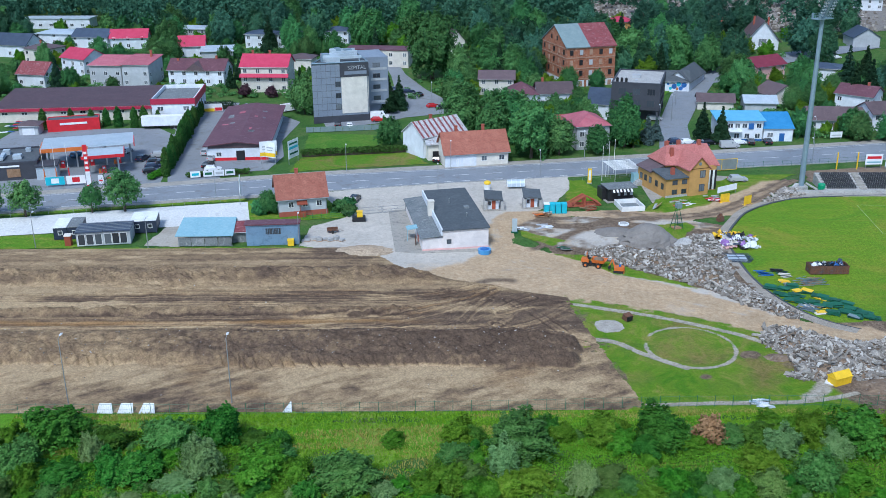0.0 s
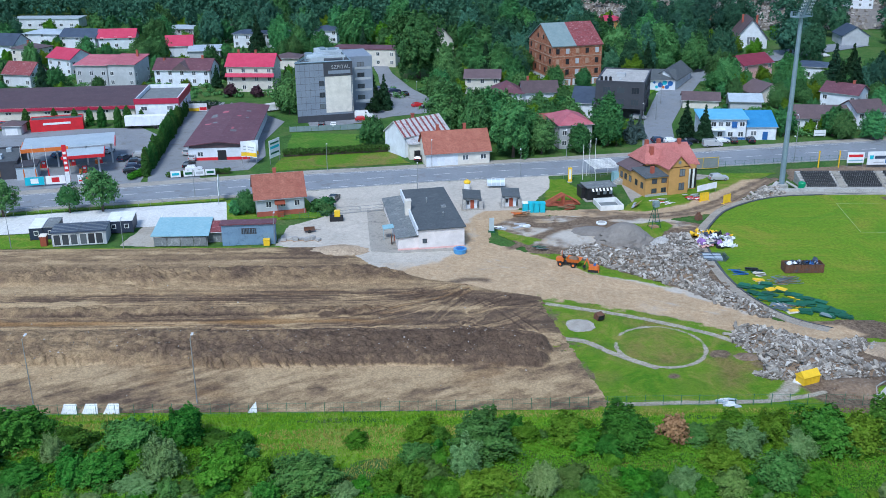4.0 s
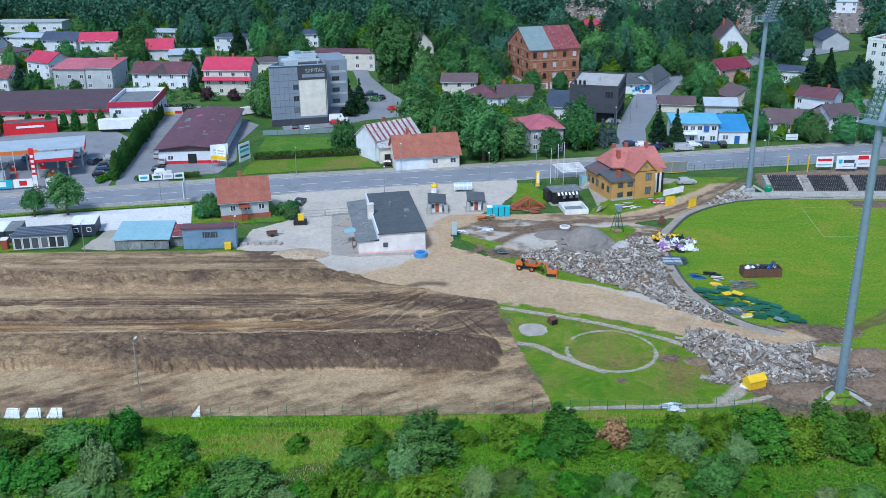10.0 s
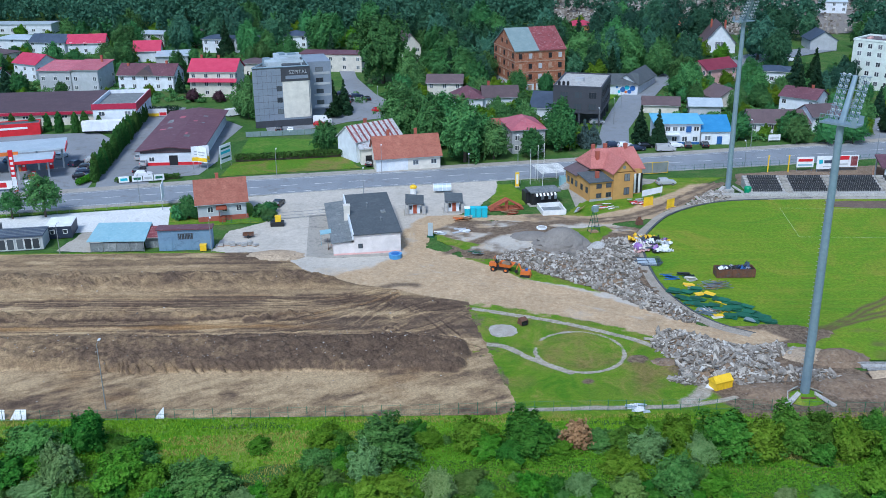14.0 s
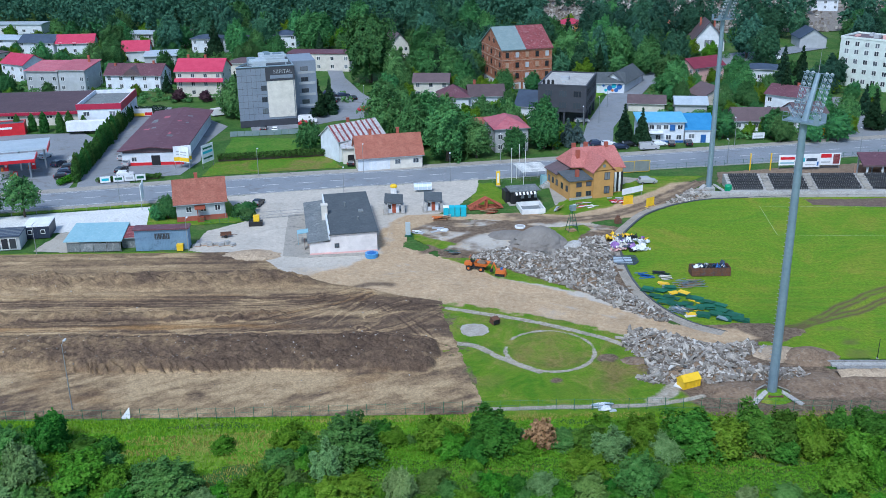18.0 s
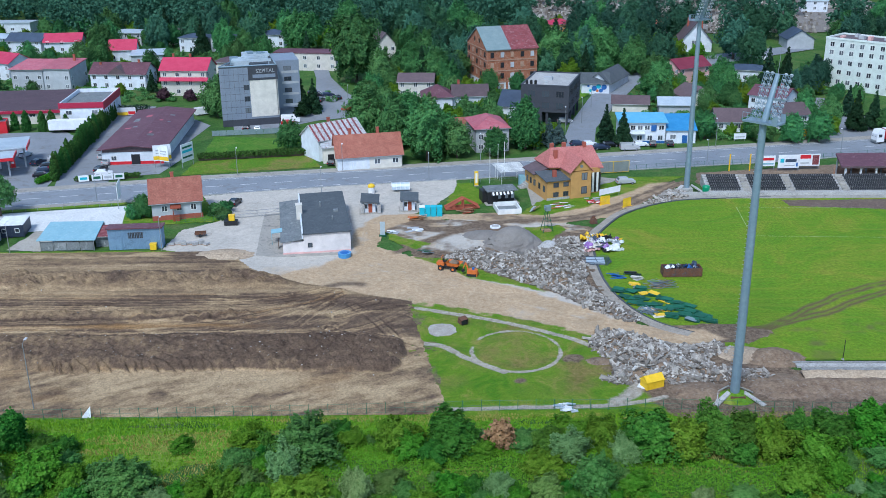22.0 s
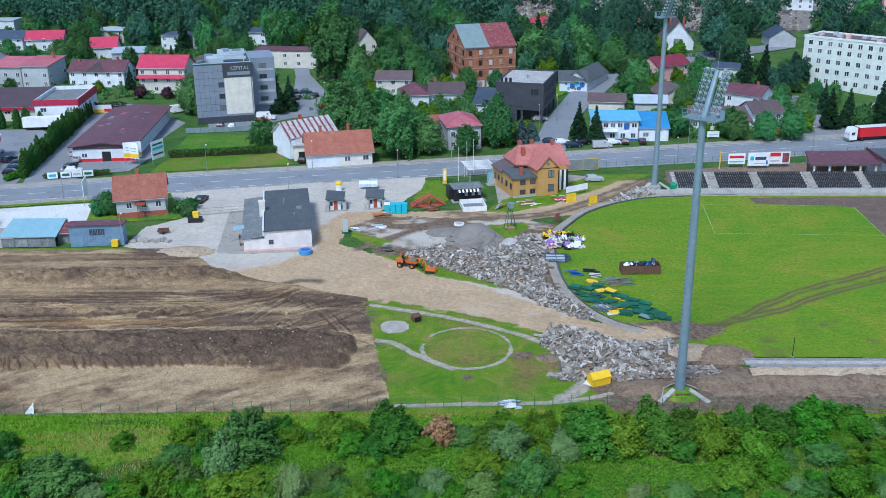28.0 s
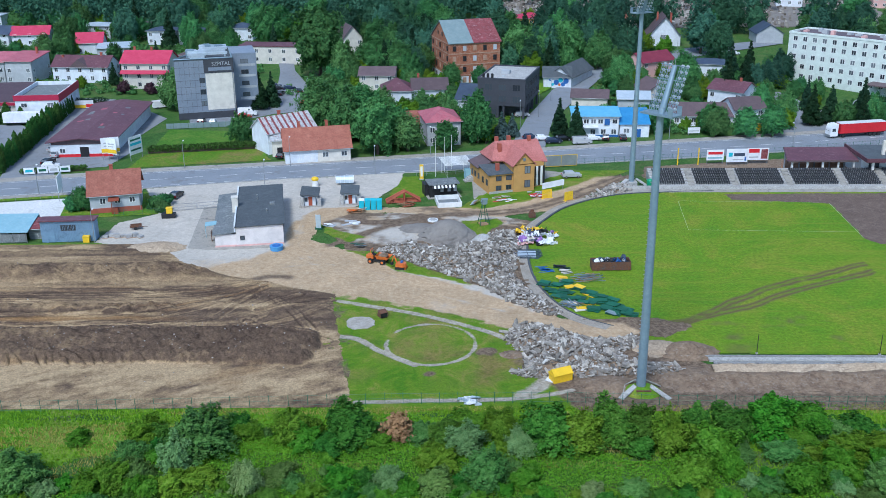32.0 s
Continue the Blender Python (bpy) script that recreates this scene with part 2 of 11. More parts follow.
def soil_material():
    """Graded earth: the mesh says where dry sand, grey loam, dark topsoil and rusty clay lie; grain on top, clod relief
    shaded in colour.
    """
    m, n, l, p = nodes_of("graded_earth", 0.95, 0, 0.15)
    co = where(n, True)
    wet = n.new("ShaderNodeAttribute")
    wet.attribute_name = "topsoil"
    clay = n.new("ShaderNodeAttribute")
    clay.attribute_name = "clay"
    fine = noise_node(n, l, co, 0.8, 6, 0.66, 0.5)
    k = calc(n, l, 'ADD', wet.outputs["Fac"], calc(n, l, 'MULTIPLY', calc(n, l, 'SUBTRACT', fine, 0.5), 0.75))
    c = ramp_node(n, l, k, [(0.0, (0.49, 0.358, 0.208)), (0.25, (0.375, 0.266, 0.152)), (0.45, (0.268, 0.185, 0.108)), (0.68, (0.152, 0.104, 0.070)), (1.0, (0.085, 0.057, 0.040))])
    c = mix_node(n, l, calc(n, l, 'MULTIPLY', clay.outputs["Fac"], 0.85), c, (0.30, 0.172, 0.072))
    grain = noise_node(n, l, co, 3.4, 7, 0.75)
    # the bump's own noise also tints: hollows painted darker, crests lighter
    c = mix_node(n, l, 1.0, c, ramp_node(n, l, grain, [(0.38, (0.72, 0.72, 0.72)), (0.62, (1.26, 1.26, 1.26))]), 'MULTIPLY')
    l.new(c, p.inputs["Base Color"])
    bump_node(n, l, p, grain, 0.9, 0.35)
    return m


M_EARTH = soil_material()

# blue cast in the white: haze over the town, carried by the wall colour
M_WHITE = plain("white_render", (0.63, 0.665, 0.71), 0.85, 0, 0.06)
M_PLASTER = plain("off_white_plaster", (0.64, 0.595, 0.575), 0.85)
M_CREAM = plain("cream_render", (0.62, 0.585, 0.52), 0.85, 0, 0.08)
M_GREYW = plain("grey_render", (0.40, 0.42, 0.44), 0.85, 0, 0.08)
M_MINTW = plain("pale_green_render", (0.62, 0.68, 0.64), 0.85, 0, 0.05)
M_PINKW = plain("pink_render", (0.66, 0.40, 0.37), 0.85)
M_OCHRE = plain("ochre_render", (0.46, 0.26, 0.085), 0.85)
M_DARKW = plain("anthracite_cladding", (0.05, 0.053, 0.065), 0.6)
M_CLAD = surface("grey_panel_cladding", (0.20, 0.235, 0.29), (0.245, 0.28, 0.335), 0.3, 2.0, 0.5, 0.1, 0.05, grain=0.07)
M_BLUEW = surface("blue_corrugated_steel", (0.16, 0.26, 0.37), (0.20, 0.31, 0.43), 0.4, 3.0, 0.6, 0.1, 0.1, 0, (0.13, 0.2, 0.28), grain=0.07)
M_NAVY = plain("navy_container_steel", (0.025, 0.035, 0.06), 0.5)
M_BRICK = surface("weathered_brick", (0.27, 0.10, 0.055), (0.36, 0.15, 0.085), 0.35, 5.0, 0.9, 0, 0.4, 0, (0.42, 0.30, 0.22))
M_BRICKDIM = surface("patched_brick", (0.30, 0.17, 0.11), (0.42, 0.28, 0.2), 0.3, 5.0, 0.9, 0, 0.4)
M_REDBRICK = plain("red_brick_base", (0.33, 0.09, 0.06), 0.85)
M_R_RED = surface("red_sheet_roof", (0.40, 0.030, 0.075), (0.47, 0.055, 0.105), 0.5, 3.0, 0.65, 0, 0.05, 0.1, grain=0.07)
M_R_MAROON = surface("maroon_sheet_roof", (0.10, 0.042, 0.055), (0.135, 0.058, 0.072), 0.3, 2.5, 0.6, 0, 0.05, 0.1, (0.18, 0.10, 0.115), grain=0.12)
M_R_ROSE = surface("faded_rose_sheet", (0.36, 0.085, 0.115), (0.45, 0.14, 0.165), 0.4, 2.0, 0.65, 0, 0.08, 0.1, (0.40, 0.2, 0.22), grain=0.12)
M_R_CRIMSON = surface("crimson_sheet_roof", (0.17, 0.022, 0.042), (0.225, 0.04, 0.062), 0.4, 2.5, 0.6, 0, 0.05, 0.1, None, False, 0.3, 0.08)
M_R_PLUM = surface("plum_sheet_roof", (0.075, 0.045, 0.052), (0.105, 0.062, 0.07), 0.3, 2.5, 0.6, 0, 0.05, 0.1, (0.12, 0.085, 0.09), grain=0.12)
M_R_TILE = surface("clay_tile_roof", (0.25, 0.085, 0.06), (0.33, 0.13, 0.09), 0.6, 3.5, 0.85, 0, 0.5, 0.08, (0.25, 0.10, 0.07))
M_R_SALMON = surface("salmon_tile_roof", (0.37, 0.125, 0.11), (0.44, 0.165, 0.145), 0.4, 3.0, 0.7, 0, 0.3)
M_R_BROWN = surface("brown_sheet_roof", (0.095, 0.068, 0.072), (0.13, 0.092, 0.096), 0.4, 3.0, 0.6, 0, 0.1, 0.15, grain=0.12)
M_R_DARK = surface("dark_bitumen_roof", (0.072, 0.085, 0.095), (0.098, 0.112, 0.122), 0.3, 2.5, 0.85, 0, 0.2, 0.1, (0.12, 0.13, 0.14), grain=0.12)
M_R_PATCH = surface("patched_grey_roofing", (0.14, 0.16, 0.165), (0.20, 0.215, 0.22), 0.35, 3.0, 0.8, 0, 0.2, 0.1, (0.3, 0.31, 0.31))
M_R_NAVY = surface("navy_sheet_roof", (0.04, 0.055, 0.085), (0.06, 0.08, 0.115), 0.4, 3.0, 0.5, 0, 0.08, 0.15, grain=0.07)
M_R_BLUE = surface("blue_sheet_roof", (0.035, 0.19, 0.40), (0.055, 0.24, 0.46), 0.6, 3.0, 0.5, 0, 0.08, 0.1, grain=0.07)
M_R_SKY = surface("pale_blue_sheet", (0.10, 0.36, 0.55), (0.15, 0.42, 0.60), 0.5, 3.0, 0.45, 0, 0.06, 0.0, (0.2, 0.47, 0.62), False, 0.4, 0.07)
M_R_PALE = surface("pale_metal_roof", (0.40, 0.47, 0.52), (0.5, 0.56, 0.6), 0.3, 2.0, 0.45, 0.2, 0.05, 0.06, grain=0.07)
M_R_RUST = surface("rusty_sheet_roof", (0.42, 0.44, 0.45), (0.5, 0.5, 0.5), 0.5, 2.0, 0.6, 0.1, 0.1, 0, (0.24, 0.10, 0.07))
M_R_REDRUST = surface("faded_red_sheet", (0.17, 0.04, 0.045), (0.24, 0.065, 0.07), 0.5, 2.0, 0.7, 0, 0.1, 0, (0.34, 0.22, 0.22))
M_R_GREEN = surface("grey_green_sheet", (0.16, 0.225, 0.235), (0.22, 0.28, 0.28), 0.5, 2.0, 0.7, 0, 0.1, grain=0.07)
M_R_CYAN = surface("pale_cyan_sheet", (0.21, 0.385, 0.45), (0.27, 0.445, 0.50), 0.4, 2.0, 0.5, 0, 0.08, 0, (0.33, 0.48, 0.53), grain=0.07)
M_FASCIA = plain("carmine_fascia", (0.36, 0.018, 0.055), 0.5)
M_RED = plain("signal_red", (0.55, 0.02, 0.03), 0.45)
M_ORANGE = plain("orange_paint", (0.58, 0.15, 0.03), 0.5)
M_YELLOW = plain("yellow_paint", (0.78, 0.50, 0.02), 0.5)
M_GREENP = plain("green_paint", (0.014, 0.10, 0.052), 0.6, 0, 0.3)
M_BLUEP = plain("blue_paint", (0.03, 0.12, 0.35), 0.5, 0, 0.1)
M_TURQ = plain("turquoise_plastic", (0.04, 0.42, 0.52), 0.4)
M_BLACK = plain("black_plastic", (0.018, 0.018, 0.02), 0.5)
M_GALV = surface("galvanised_steel", (0.20, 0.28, 0.335), (0.26, 0.34, 0.395), 0.4, 2.0, 0.5, 0.35, 0.05, 0, (0.22, 0.30, 0.355), grain=0.07)
M_STEEL = plain("grey_steel", (0.3, 0.32, 0.33), 0.5, 0.5)
M_RUSTY = surface("rusted_steel", (0.17, 0.075, 0.04), (0.11, 0.06, 0.045), 0.8, 5.0, 0.85, 0.1, 0.3, 0, (0.09, 0.1, 0.11))
M_WOOD = surface("bare_timber", (0.26, 0.15, 0.08), (0.36, 0.23, 0.14), 0.8, 6.0, 0.85, 0, 0.3, 0.2)
M_REDWOOD = plain("red_stained_timber", (0.30, 0.07, 0.035), 0.7, 0, 0.2)
M_WFRAME = plain("white_window_frame", (0.72, 0.72, 0.7), 0.5)
M_DFRAME = plain("dark_window_frame", (0.05, 0.05, 0.055), 0.5)
M_GRAVEL = surface("grey_gravel", (0.185, 0.168, 0.15), (0.24, 0.22, 0.198), 0.4, 7.0, 0.95, 0, 0.6, 0, None, True)
M_RUBBLE = surface("broken_concrete", (0.255, 0.23, 0.198), (0.36, 0.335, 0.295), 0.8, 5.0, 0.95, 0, 0.5, 0.5)
M_CANVAS = plain("white_tarpaulin", (0.72, 0.74, 0.76), 0.6, 0, 0.08)
M_TYRE = plain("black_rubber", (0.02, 0.02, 0.021), 0.8)


def glass_material():
    m, n, l, p = nodes_of("window_glass", 0.08, 0.0, 0.6)
    co = n.new("ShaderNodeObjectInfo").outputs["Random"]
    # the paler pane tones are sky reflections painted into the base colour
    l.new(ramp_node(n, l, co, [(0.0, (0.025, 0.03, 0.038)), (0.6, (0.07, 0.085, 0.10)), (1.0, (0.19, 0.21, 0.23))]), p.inputs["Base Color"])
    return m


M_GLASS = glass_material()


def leaf_material(name, dark, light, shift=0.25, pale=(0.2, 0.25, 0.1)):
    """Leaves: tone varies from plant to plant and from leaf to leaf, with clump shade put into the colour; light comes
    through.
    """
    m, n, l, p = nodes_of(name, 0.7, 0, 0.06)
    o = n.new("ShaderNodeObjectInfo").outputs["Random"]
    g = n.new("ShaderNodeNewGeometry").outputs["Random Per Island"]
    co = where(n, True)
    f, f2 = noise_node(n, l, co, 0.35, 3, 0.6), noise_node(n, l, co, 1.7, 3, 0.65)
    # f2 is weighted up: shaded gaps and lit clumps painted into the leaf tone
    k = calc(n, l, 'ADD', calc(n, l, 'MULTIPLY', g, 0.3), calc(n, l, 'ADD', calc(n, l, 'MULTIPLY', f, 0.6), calc(n, l, 'MULTIPLY', calc(n, l, 'SUBTRACT', f2, 0.39), 1.4)))
    c = ramp_node(n, l, k, [(0.25, dark), (0.75, light), (1.0, tuple(0.75 * a + 0.25 * b for a, b in zip(light, pale)))])
    h = n.new("ShaderNodeHueSaturation")
    l.new(calc(n, l, 'ADD', calc(n, l, 'MULTIPLY', o, 2 * shift), 1 - shift), h.inputs["Value"])
    o2 = calc(n, l, 'FRACT', calc(n, l, 'MULTIPLY', o, 7.31))
    l.new(calc(n, l, 'ADD', calc(n, l, 'MULTIPLY', o2, 0.05), 0.475), h.inputs["Hue"])
    l.new(c, h.inputs["Color"])
    l.new(h.outputs[0], p.inputs["Base Color"])
    tr = n.new("ShaderNodeBsdfTranslucent")
    l.new(h.outputs[0], tr.inputs["Color"])
    mx = n.new("ShaderNodeMixShader")
    mx.inputs[0].default_value = 0.08
    l.new(p.outputs[0], mx.inputs[1])
    l.new(tr.outputs[0], mx.inputs[2])
    l.new(mx.outputs[0], n["Material Output"].inputs["Surface"])
    return m


# town and forest greens lean blue: distance haze mixed into the leaf colour
L_BROAD = leaf_material("broad_leaves", (0.026, 0.102, 0.034), (0.090, 0.230, 0.070), 0.3)
L_FOREST = leaf_material("forest_leaves", (0.018, 0.066, 0.040), (0.060, 0.150, 0.085), 0.35)
L_BUSH = leaf_material("scrub_leaves", (0.030, 0.108, 0.007), (0.098, 0.232, 0.017), 0.2)
L_WILLOW = leaf_material("silver_leaves", (0.090, 0.175, 0.050), (0.195, 0.305, 0.110), 0.15)
L_SALLOW = leaf_material("sallow_leaves", (0.042, 0.118, 0.020), (0.112, 0.225, 0.054), 0.2)
L_LIME = leaf_material("bright_leaves", (0.045, 0.128, 0.008), (0.126, 0.248, 0.021), 0.2)
L_CONIFER = leaf_material("conifer_needles", (0.012, 0.035, 0.017), (0.025, 0.062, 0.03), 0.3)
L_SPRUCE = leaf_material("blue_needles", (0.05, 0.085, 0.085), (0.09, 0.14, 0.13), 0.15)
L_THUJA = leaf_material("thuja_foliage", (0.022, 0.075, 0.018), (0.06, 0.145, 0.03), 0.2)
L_BROWN = leaf_material("withered_leaves", (0.19, 0.11, 0.045), (0.36, 0.235, 0.11), 0.05, (0.5, 0.35, 0.2))
L_PURPLE = leaf_material("purple_leaves", (0.045, 0.022, 0.03), (0.08, 0.04, 0.05), 0.15)
M_BARK = surface("bark", (0.075, 0.055, 0.04), (0.12, 0.095, 0.075), 1.0, 8.0, 0.95, 0, 0.5)
L_MEADOW = leaf_material("meadow_blades", (0.085, 0.265, 0.010), (0.145, 0.35, 0.022), 0.1)
L_DRY = leaf_material("straw_blades", (0.21, 0.26, 0.03), (0.38, 0.36, 0.10), 0.1)
M_PURPLE = plain("purple_fabric", (0.30, 0.16, 0.42), 0.7)
M_TANK = plain("sky_blue_plastic", (0.08, 0.28, 0.55), 0.4)
M_GREENB = plain("bright_green_plastic", (0.02, 0.28, 0.13), 0.4)
L_BANK = leaf_material("bank_tree_leaves", (0.019, 0.080, 0.010), (0.066, 0.180, 0.022), 0.2)
L_NETTLE = leaf_material("nettle_leaves", (0.060, 0.190, 0.010), (0.140, 0.330, 0.021), 0.1)


# ---- ground and surfaces ----
from mathutils.geometry import tessellate_polygon

def hill(x, y):
    """Height of the open ground: level, rising gently behind the town."""
    return np.clip(y - 300.0, 0, 500) * 0.04


def ragged(pts, step, amp, seed):
    """The outline pts, cut into short steps and pushed in and out, in long swings and small notches."""
    r = random.Random(seed)
    out = []
    n = len(pts)
    run = 0.0
    for i in range(n):
        a, b = Vector(pts[i]), Vector(pts[(i + 1) % n])
        k = max(1, int((b - a).length / (step * 0.32)))
        side = Vector((-(b - a).y, (b - a).x)).normalized()
        for j in range(k):
            run += (b - a).length / k
            w = noise.noise((run * 0.35, seed * 3.7, 0)) * 1.3 + noise.noise((run * 1.3, seed * 1.7, 5)) * 0.7
            q = a.lerp(b, j / k) + side * (amp * (w + r.uniform(-0.35, 0.35)) if j else 0)
            out.append((q.x, q.y))
    return out


def sheet(name, pts, z, material, label="", category="", step=0, amp=0.0, thick=0.0, kind="structure"):
    """A flat piece of ground at height z."""
    if step:
        pts = ragged(pts, step, amp, len(name) + len(pts))
    n = len(pts)
    tris = [tuple(t) for t in tessellate_polygon([[Vector((x, y, 0)) for x, y in pts]])]
    up = [z + float(hill(x, y)) + (0.2 if y > 302 else 0) for x, y in pts]
    vs, fs = [(x, y, h) for (x, y), h in zip(pts, up)], tris
    if thick:
        vs = vs + [(x, y, h - thick) for (x, y), h in zip(pts, up)]
        fs = fs + [(i, (i + 1) % n, n + (i + 1) % n, n + i) for i in range(n)]
    ob = new(name, bpy.data.meshes.new(name))
    ob.data.from_pydata(vs, [], fs)
    bm = bmesh.new()
    bm.from_mesh(ob.data)
    bmesh.ops.recalc_face_normals(bm, faces=bm.faces)
    if not thick and sum(f.normal.z for f in bm.faces) < 0:
        bmesh.ops.reverse_faces(bm, faces=bm.faces)
    bm.to_mesh(ob.data)
    bm.free()
    ob.data.materials.append(material)
    return tagged(ob, label, category, "", kind)


def band(left, right):
    return left + right[::-1]


def fbm(x, y, seed, octaves=4):
    """Smooth value noise on arrays, about -1 to 1."""
    total, amp, norm = np.zeros_like(x), 1.0, 0.0
    r = np.random.RandomState(seed)
    for o in range(octaves):
        tab = r.rand(256, 256) * 2 - 1
        xi, yi = np.floor(x).astype(int), np.floor(y).astype(int)
        u, v = x - xi, y - yi
        u, v = u * u * (3 - 2 * u), v * v * (3 - 2 * v)
        a, b = tab[xi % 256, yi % 256], tab[(xi + 1) % 256, yi % 256]
        c, d = tab[xi % 256, (yi + 1) % 256], tab[(xi + 1) % 256, (yi + 1) % 256]
        total += amp * (a * (1 - u) * (1 - v) + b * u * (1 - v) + c * (1 - u) * v + d * u * v)
        norm += amp
        amp *= 0.5
        x, y = x * 2.03 + 11.3, y * 2.03 + 5.7
    return total / norm


def grid_mesh(name, X, Y, Z, material):
    h, w = X.shape
    idx = np.arange(h * w).reshape(h, w)
    faces = np.stack([idx[:-1, :-1], idx[:-1, 1:], idx[1:, 1:], idx[1:, :-1]], -1).reshape(-1, 4)
    me = bpy.data.meshes.new(name)
    me.from_pydata(np.stack([X, Y, Z], -1).reshape(-1, 3).tolist(), [], faces.tolist())
    me.materials.append(material)
    me.polygons.foreach_set("use_smooth", [True] * len(me.polygons))
    return me


gx = np.concatenate([np.linspace(-1800, -420, 8), np.linspace(-400, 420, 60), np.linspace(440, 1800, 8)])
gy = np.concatenate([np.linspace(-500, 60, 8), np.linspace(70, 300, 12), np.linspace(310, 900, 60), np.linspace(950, 2500, 8)])
GX, GY = np.meshgrid(gx, gy)
GZ = hill(GX, GY) - 0.06
# the river bank in front falls away towards the camera
GZ = GZ - np.clip((111.0 - GY) / 18.0, 0, 1) * 2.2
tagged(new("ground", grid_mesh("ground", GX, GY, GZ, M_GROUND)), "green town ground of rough grass rising to wooded hills", "ground", "", "structure")

mx, my = np.meshgrid(np.linspace(-140, 190, 120), np.linspace(60, 114.9, 60))
mz = -0.02 - np.clip((111.0 - my) / 18.0, 0, 1) * 2.2 + 0.12 * fbm(mx * 0.2, my * 0.4, 2) * np.clip((114.5 - my) / 2, 0, 1)
tagged(new("meadow", grid_mesh("meadow", mx, my, mz, M_MEADOW)), "rough meadow with straw patches on the river bank", "grass", "", "structure")

# graded earth with windrows
def glide(pts, n=10):
    """A smooth line through pts."""
    q = [Vector(p) for p in [pts[0]] + list(pts) + [pts[-1]]]
    out = []
    for i in range(1, len(q) - 2):
        a, b, c, d = q[i - 1:i + 3]
        for k in range(n):
            t = k / n
            out.append(0.5 * ((2 * b) + (c - a) * t + (2 * a - 5 * b + 4 * c - d) * t * t + (3 * b - a - 3 * c + d) * t ** 3))
    return out + [q[-2]]


vy = np.linspace(114.4, 177.6, 380)
xr = np.interp(vy, [114.4, 118.3, 125, 132.4, 140.6, 146, 152.4, 154.2, 156.2, 158.4, 160.8, 166.5, 177.6], [27.6, 27.0, 25.6, 24.3, 22.8, 21.8, 21.2, 16.5, 11.7, 8.0, 1.4, -7.5, -16.4])
xr = xr + 0.5 * fbm(vy * 0.6, vy * 0 + 3.3, 41) + 0.25 * fbm(vy * 2.2, vy * 0 + 8.3, 42)
uu = 1 - (1 - np.linspace(0, 1, 780)) ** 1.25
EX = -135 + (xr[:, None] + 135) * uu[None, :]
EY = np.repeat(vy[:, None], len(uu), 1)
wob = EY + 0.8 * fbm(EX * 0.08, EY * 0.1, 3)
bow = np.clip((EX - 6) / 16, 0, 1) ** 2 * 3.0          # the windrow swings south at its east end
front = 127.6 - 0.021 * (EX + 12) - bow * 0.6          # foot of the front windrow
saw = (EX * 0.62 + (EY - 128) * 0.4 + 1.3 * fbm(EX * 0.35, EY * 0, 40)) % 1.0
front = front - 1.7 * saw ** 1.6 * (0.5 + 1.3 * fbm(EX * 0.13, EY * 0 + 4, 43).clip(-0.5, 1)) + 0.5 * fbm(EX * 0.35, EY * 0.1, 44)
yy = wob + bow
endx = 20.6 + 0.9 * fbm(EX * 0.2, EY * 0.5, 62) - ((EY - 132.6) / 4.6) ** 2
endcap = np.clip((endx - EX) / 1.6, 0, 1)
heap1 = np.clip((EY - front) / 1.5, 0, 1) * np.clip((140.2 - yy) / 4.0, 0, 1) * endcap
prof = 1.05 * heap1 ** 0.7 + np.interp(yy, [138, 142.5, 144.5, 147.5, 149, 151, 152, 155, 159, 163, 168, 173, 177.6], [0.12, 0.1, 0.1, 0.2, 0.15, 0.05, 0.06, 0.08, 0.08, 0.2, 0.12, 0.08, 0.02]) * np.clip((EY - 136) / 5, 0, 1)
east = np.clip((EX - 2.0) / 12.0, 0, 1)
prof = prof * (1 - east * np.clip((EY - 138) / 4.0, 0, 1) * 0.5)
edge = np.clip((xr[:, None] - EX) / 3.0, 0, 1) * np.clip((177.6 - EY) / 3.0, 0, 1) * np.clip((EY - 114.4) / 1.6, 0, 1)


def tipped(y0, dy, gap, w, top, x_end, seed):
    """Heaps tipped side by side along y = y0, up to x = x_end: their height over the field, and how far each point is from a heap's crest."""
    r = random.Random(seed)
    out, x = np.zeros_like(EX), -134.0
    while x < x_end:
        cy, rx, ry, h = y0 + r.uniform(-dy, dy), w * r.uniform(0.75, 1.3), w * r.uniform(0.8, 1.15), top * r.uniform(0.6, 1.15)
        j0, j1 = np.searchsorted(vy, [cy - 2.2 * ry, cy + 2.2 * ry])
        q = ((EX[j0:j1] - x) / rx) ** 2 + ((EY[j0:j1] - cy) / ry) ** 2
        out[j0:j1] = np.maximum(out[j0:j1], h * np.clip(1.25 - np.sqrt(q), 0, 1) ** 0.8)
        x += gap * r.uniform(0.7, 1.35)
    return out


row2 = np.maximum(tipped(161.6, 0.9, 2.9, 2.9, 1.25, -2, 401), tipped(163.8, 0.8, 3.6, 2.3, 1.0, -4, 402))
row3 = tipped(146.6, 0.35, 2.1, 1.5, 0.85, -5, 403)
row1 = tipped(134.0, 2.6, 1.6, 1.9, 0.42, 19, 404) * (heap1 > 0.05)
prof = prof + row2 + row3 + row1
ridge2, ridge3 = np.clip(row2 / 0.9, 0, 1), np.clip(row3 / 0.6, 0, 1)
# tones: 0 dry sand, 1 dark topsoil
u_, v_ = EX * 0.86 + EY * 0.5, -EX * 0.5 + EY * 0.86
slant = fbm(u_ * 0.25, v_ * 0.8, 45, 3)
blot = fbm(EX * 0.09, EY * 0.16, 46, 4)
long_ = fbm(EX * 0.03, EY * 0.9, 47, 4)
west = np.clip((-20 - EX) / 25, 0, 1)
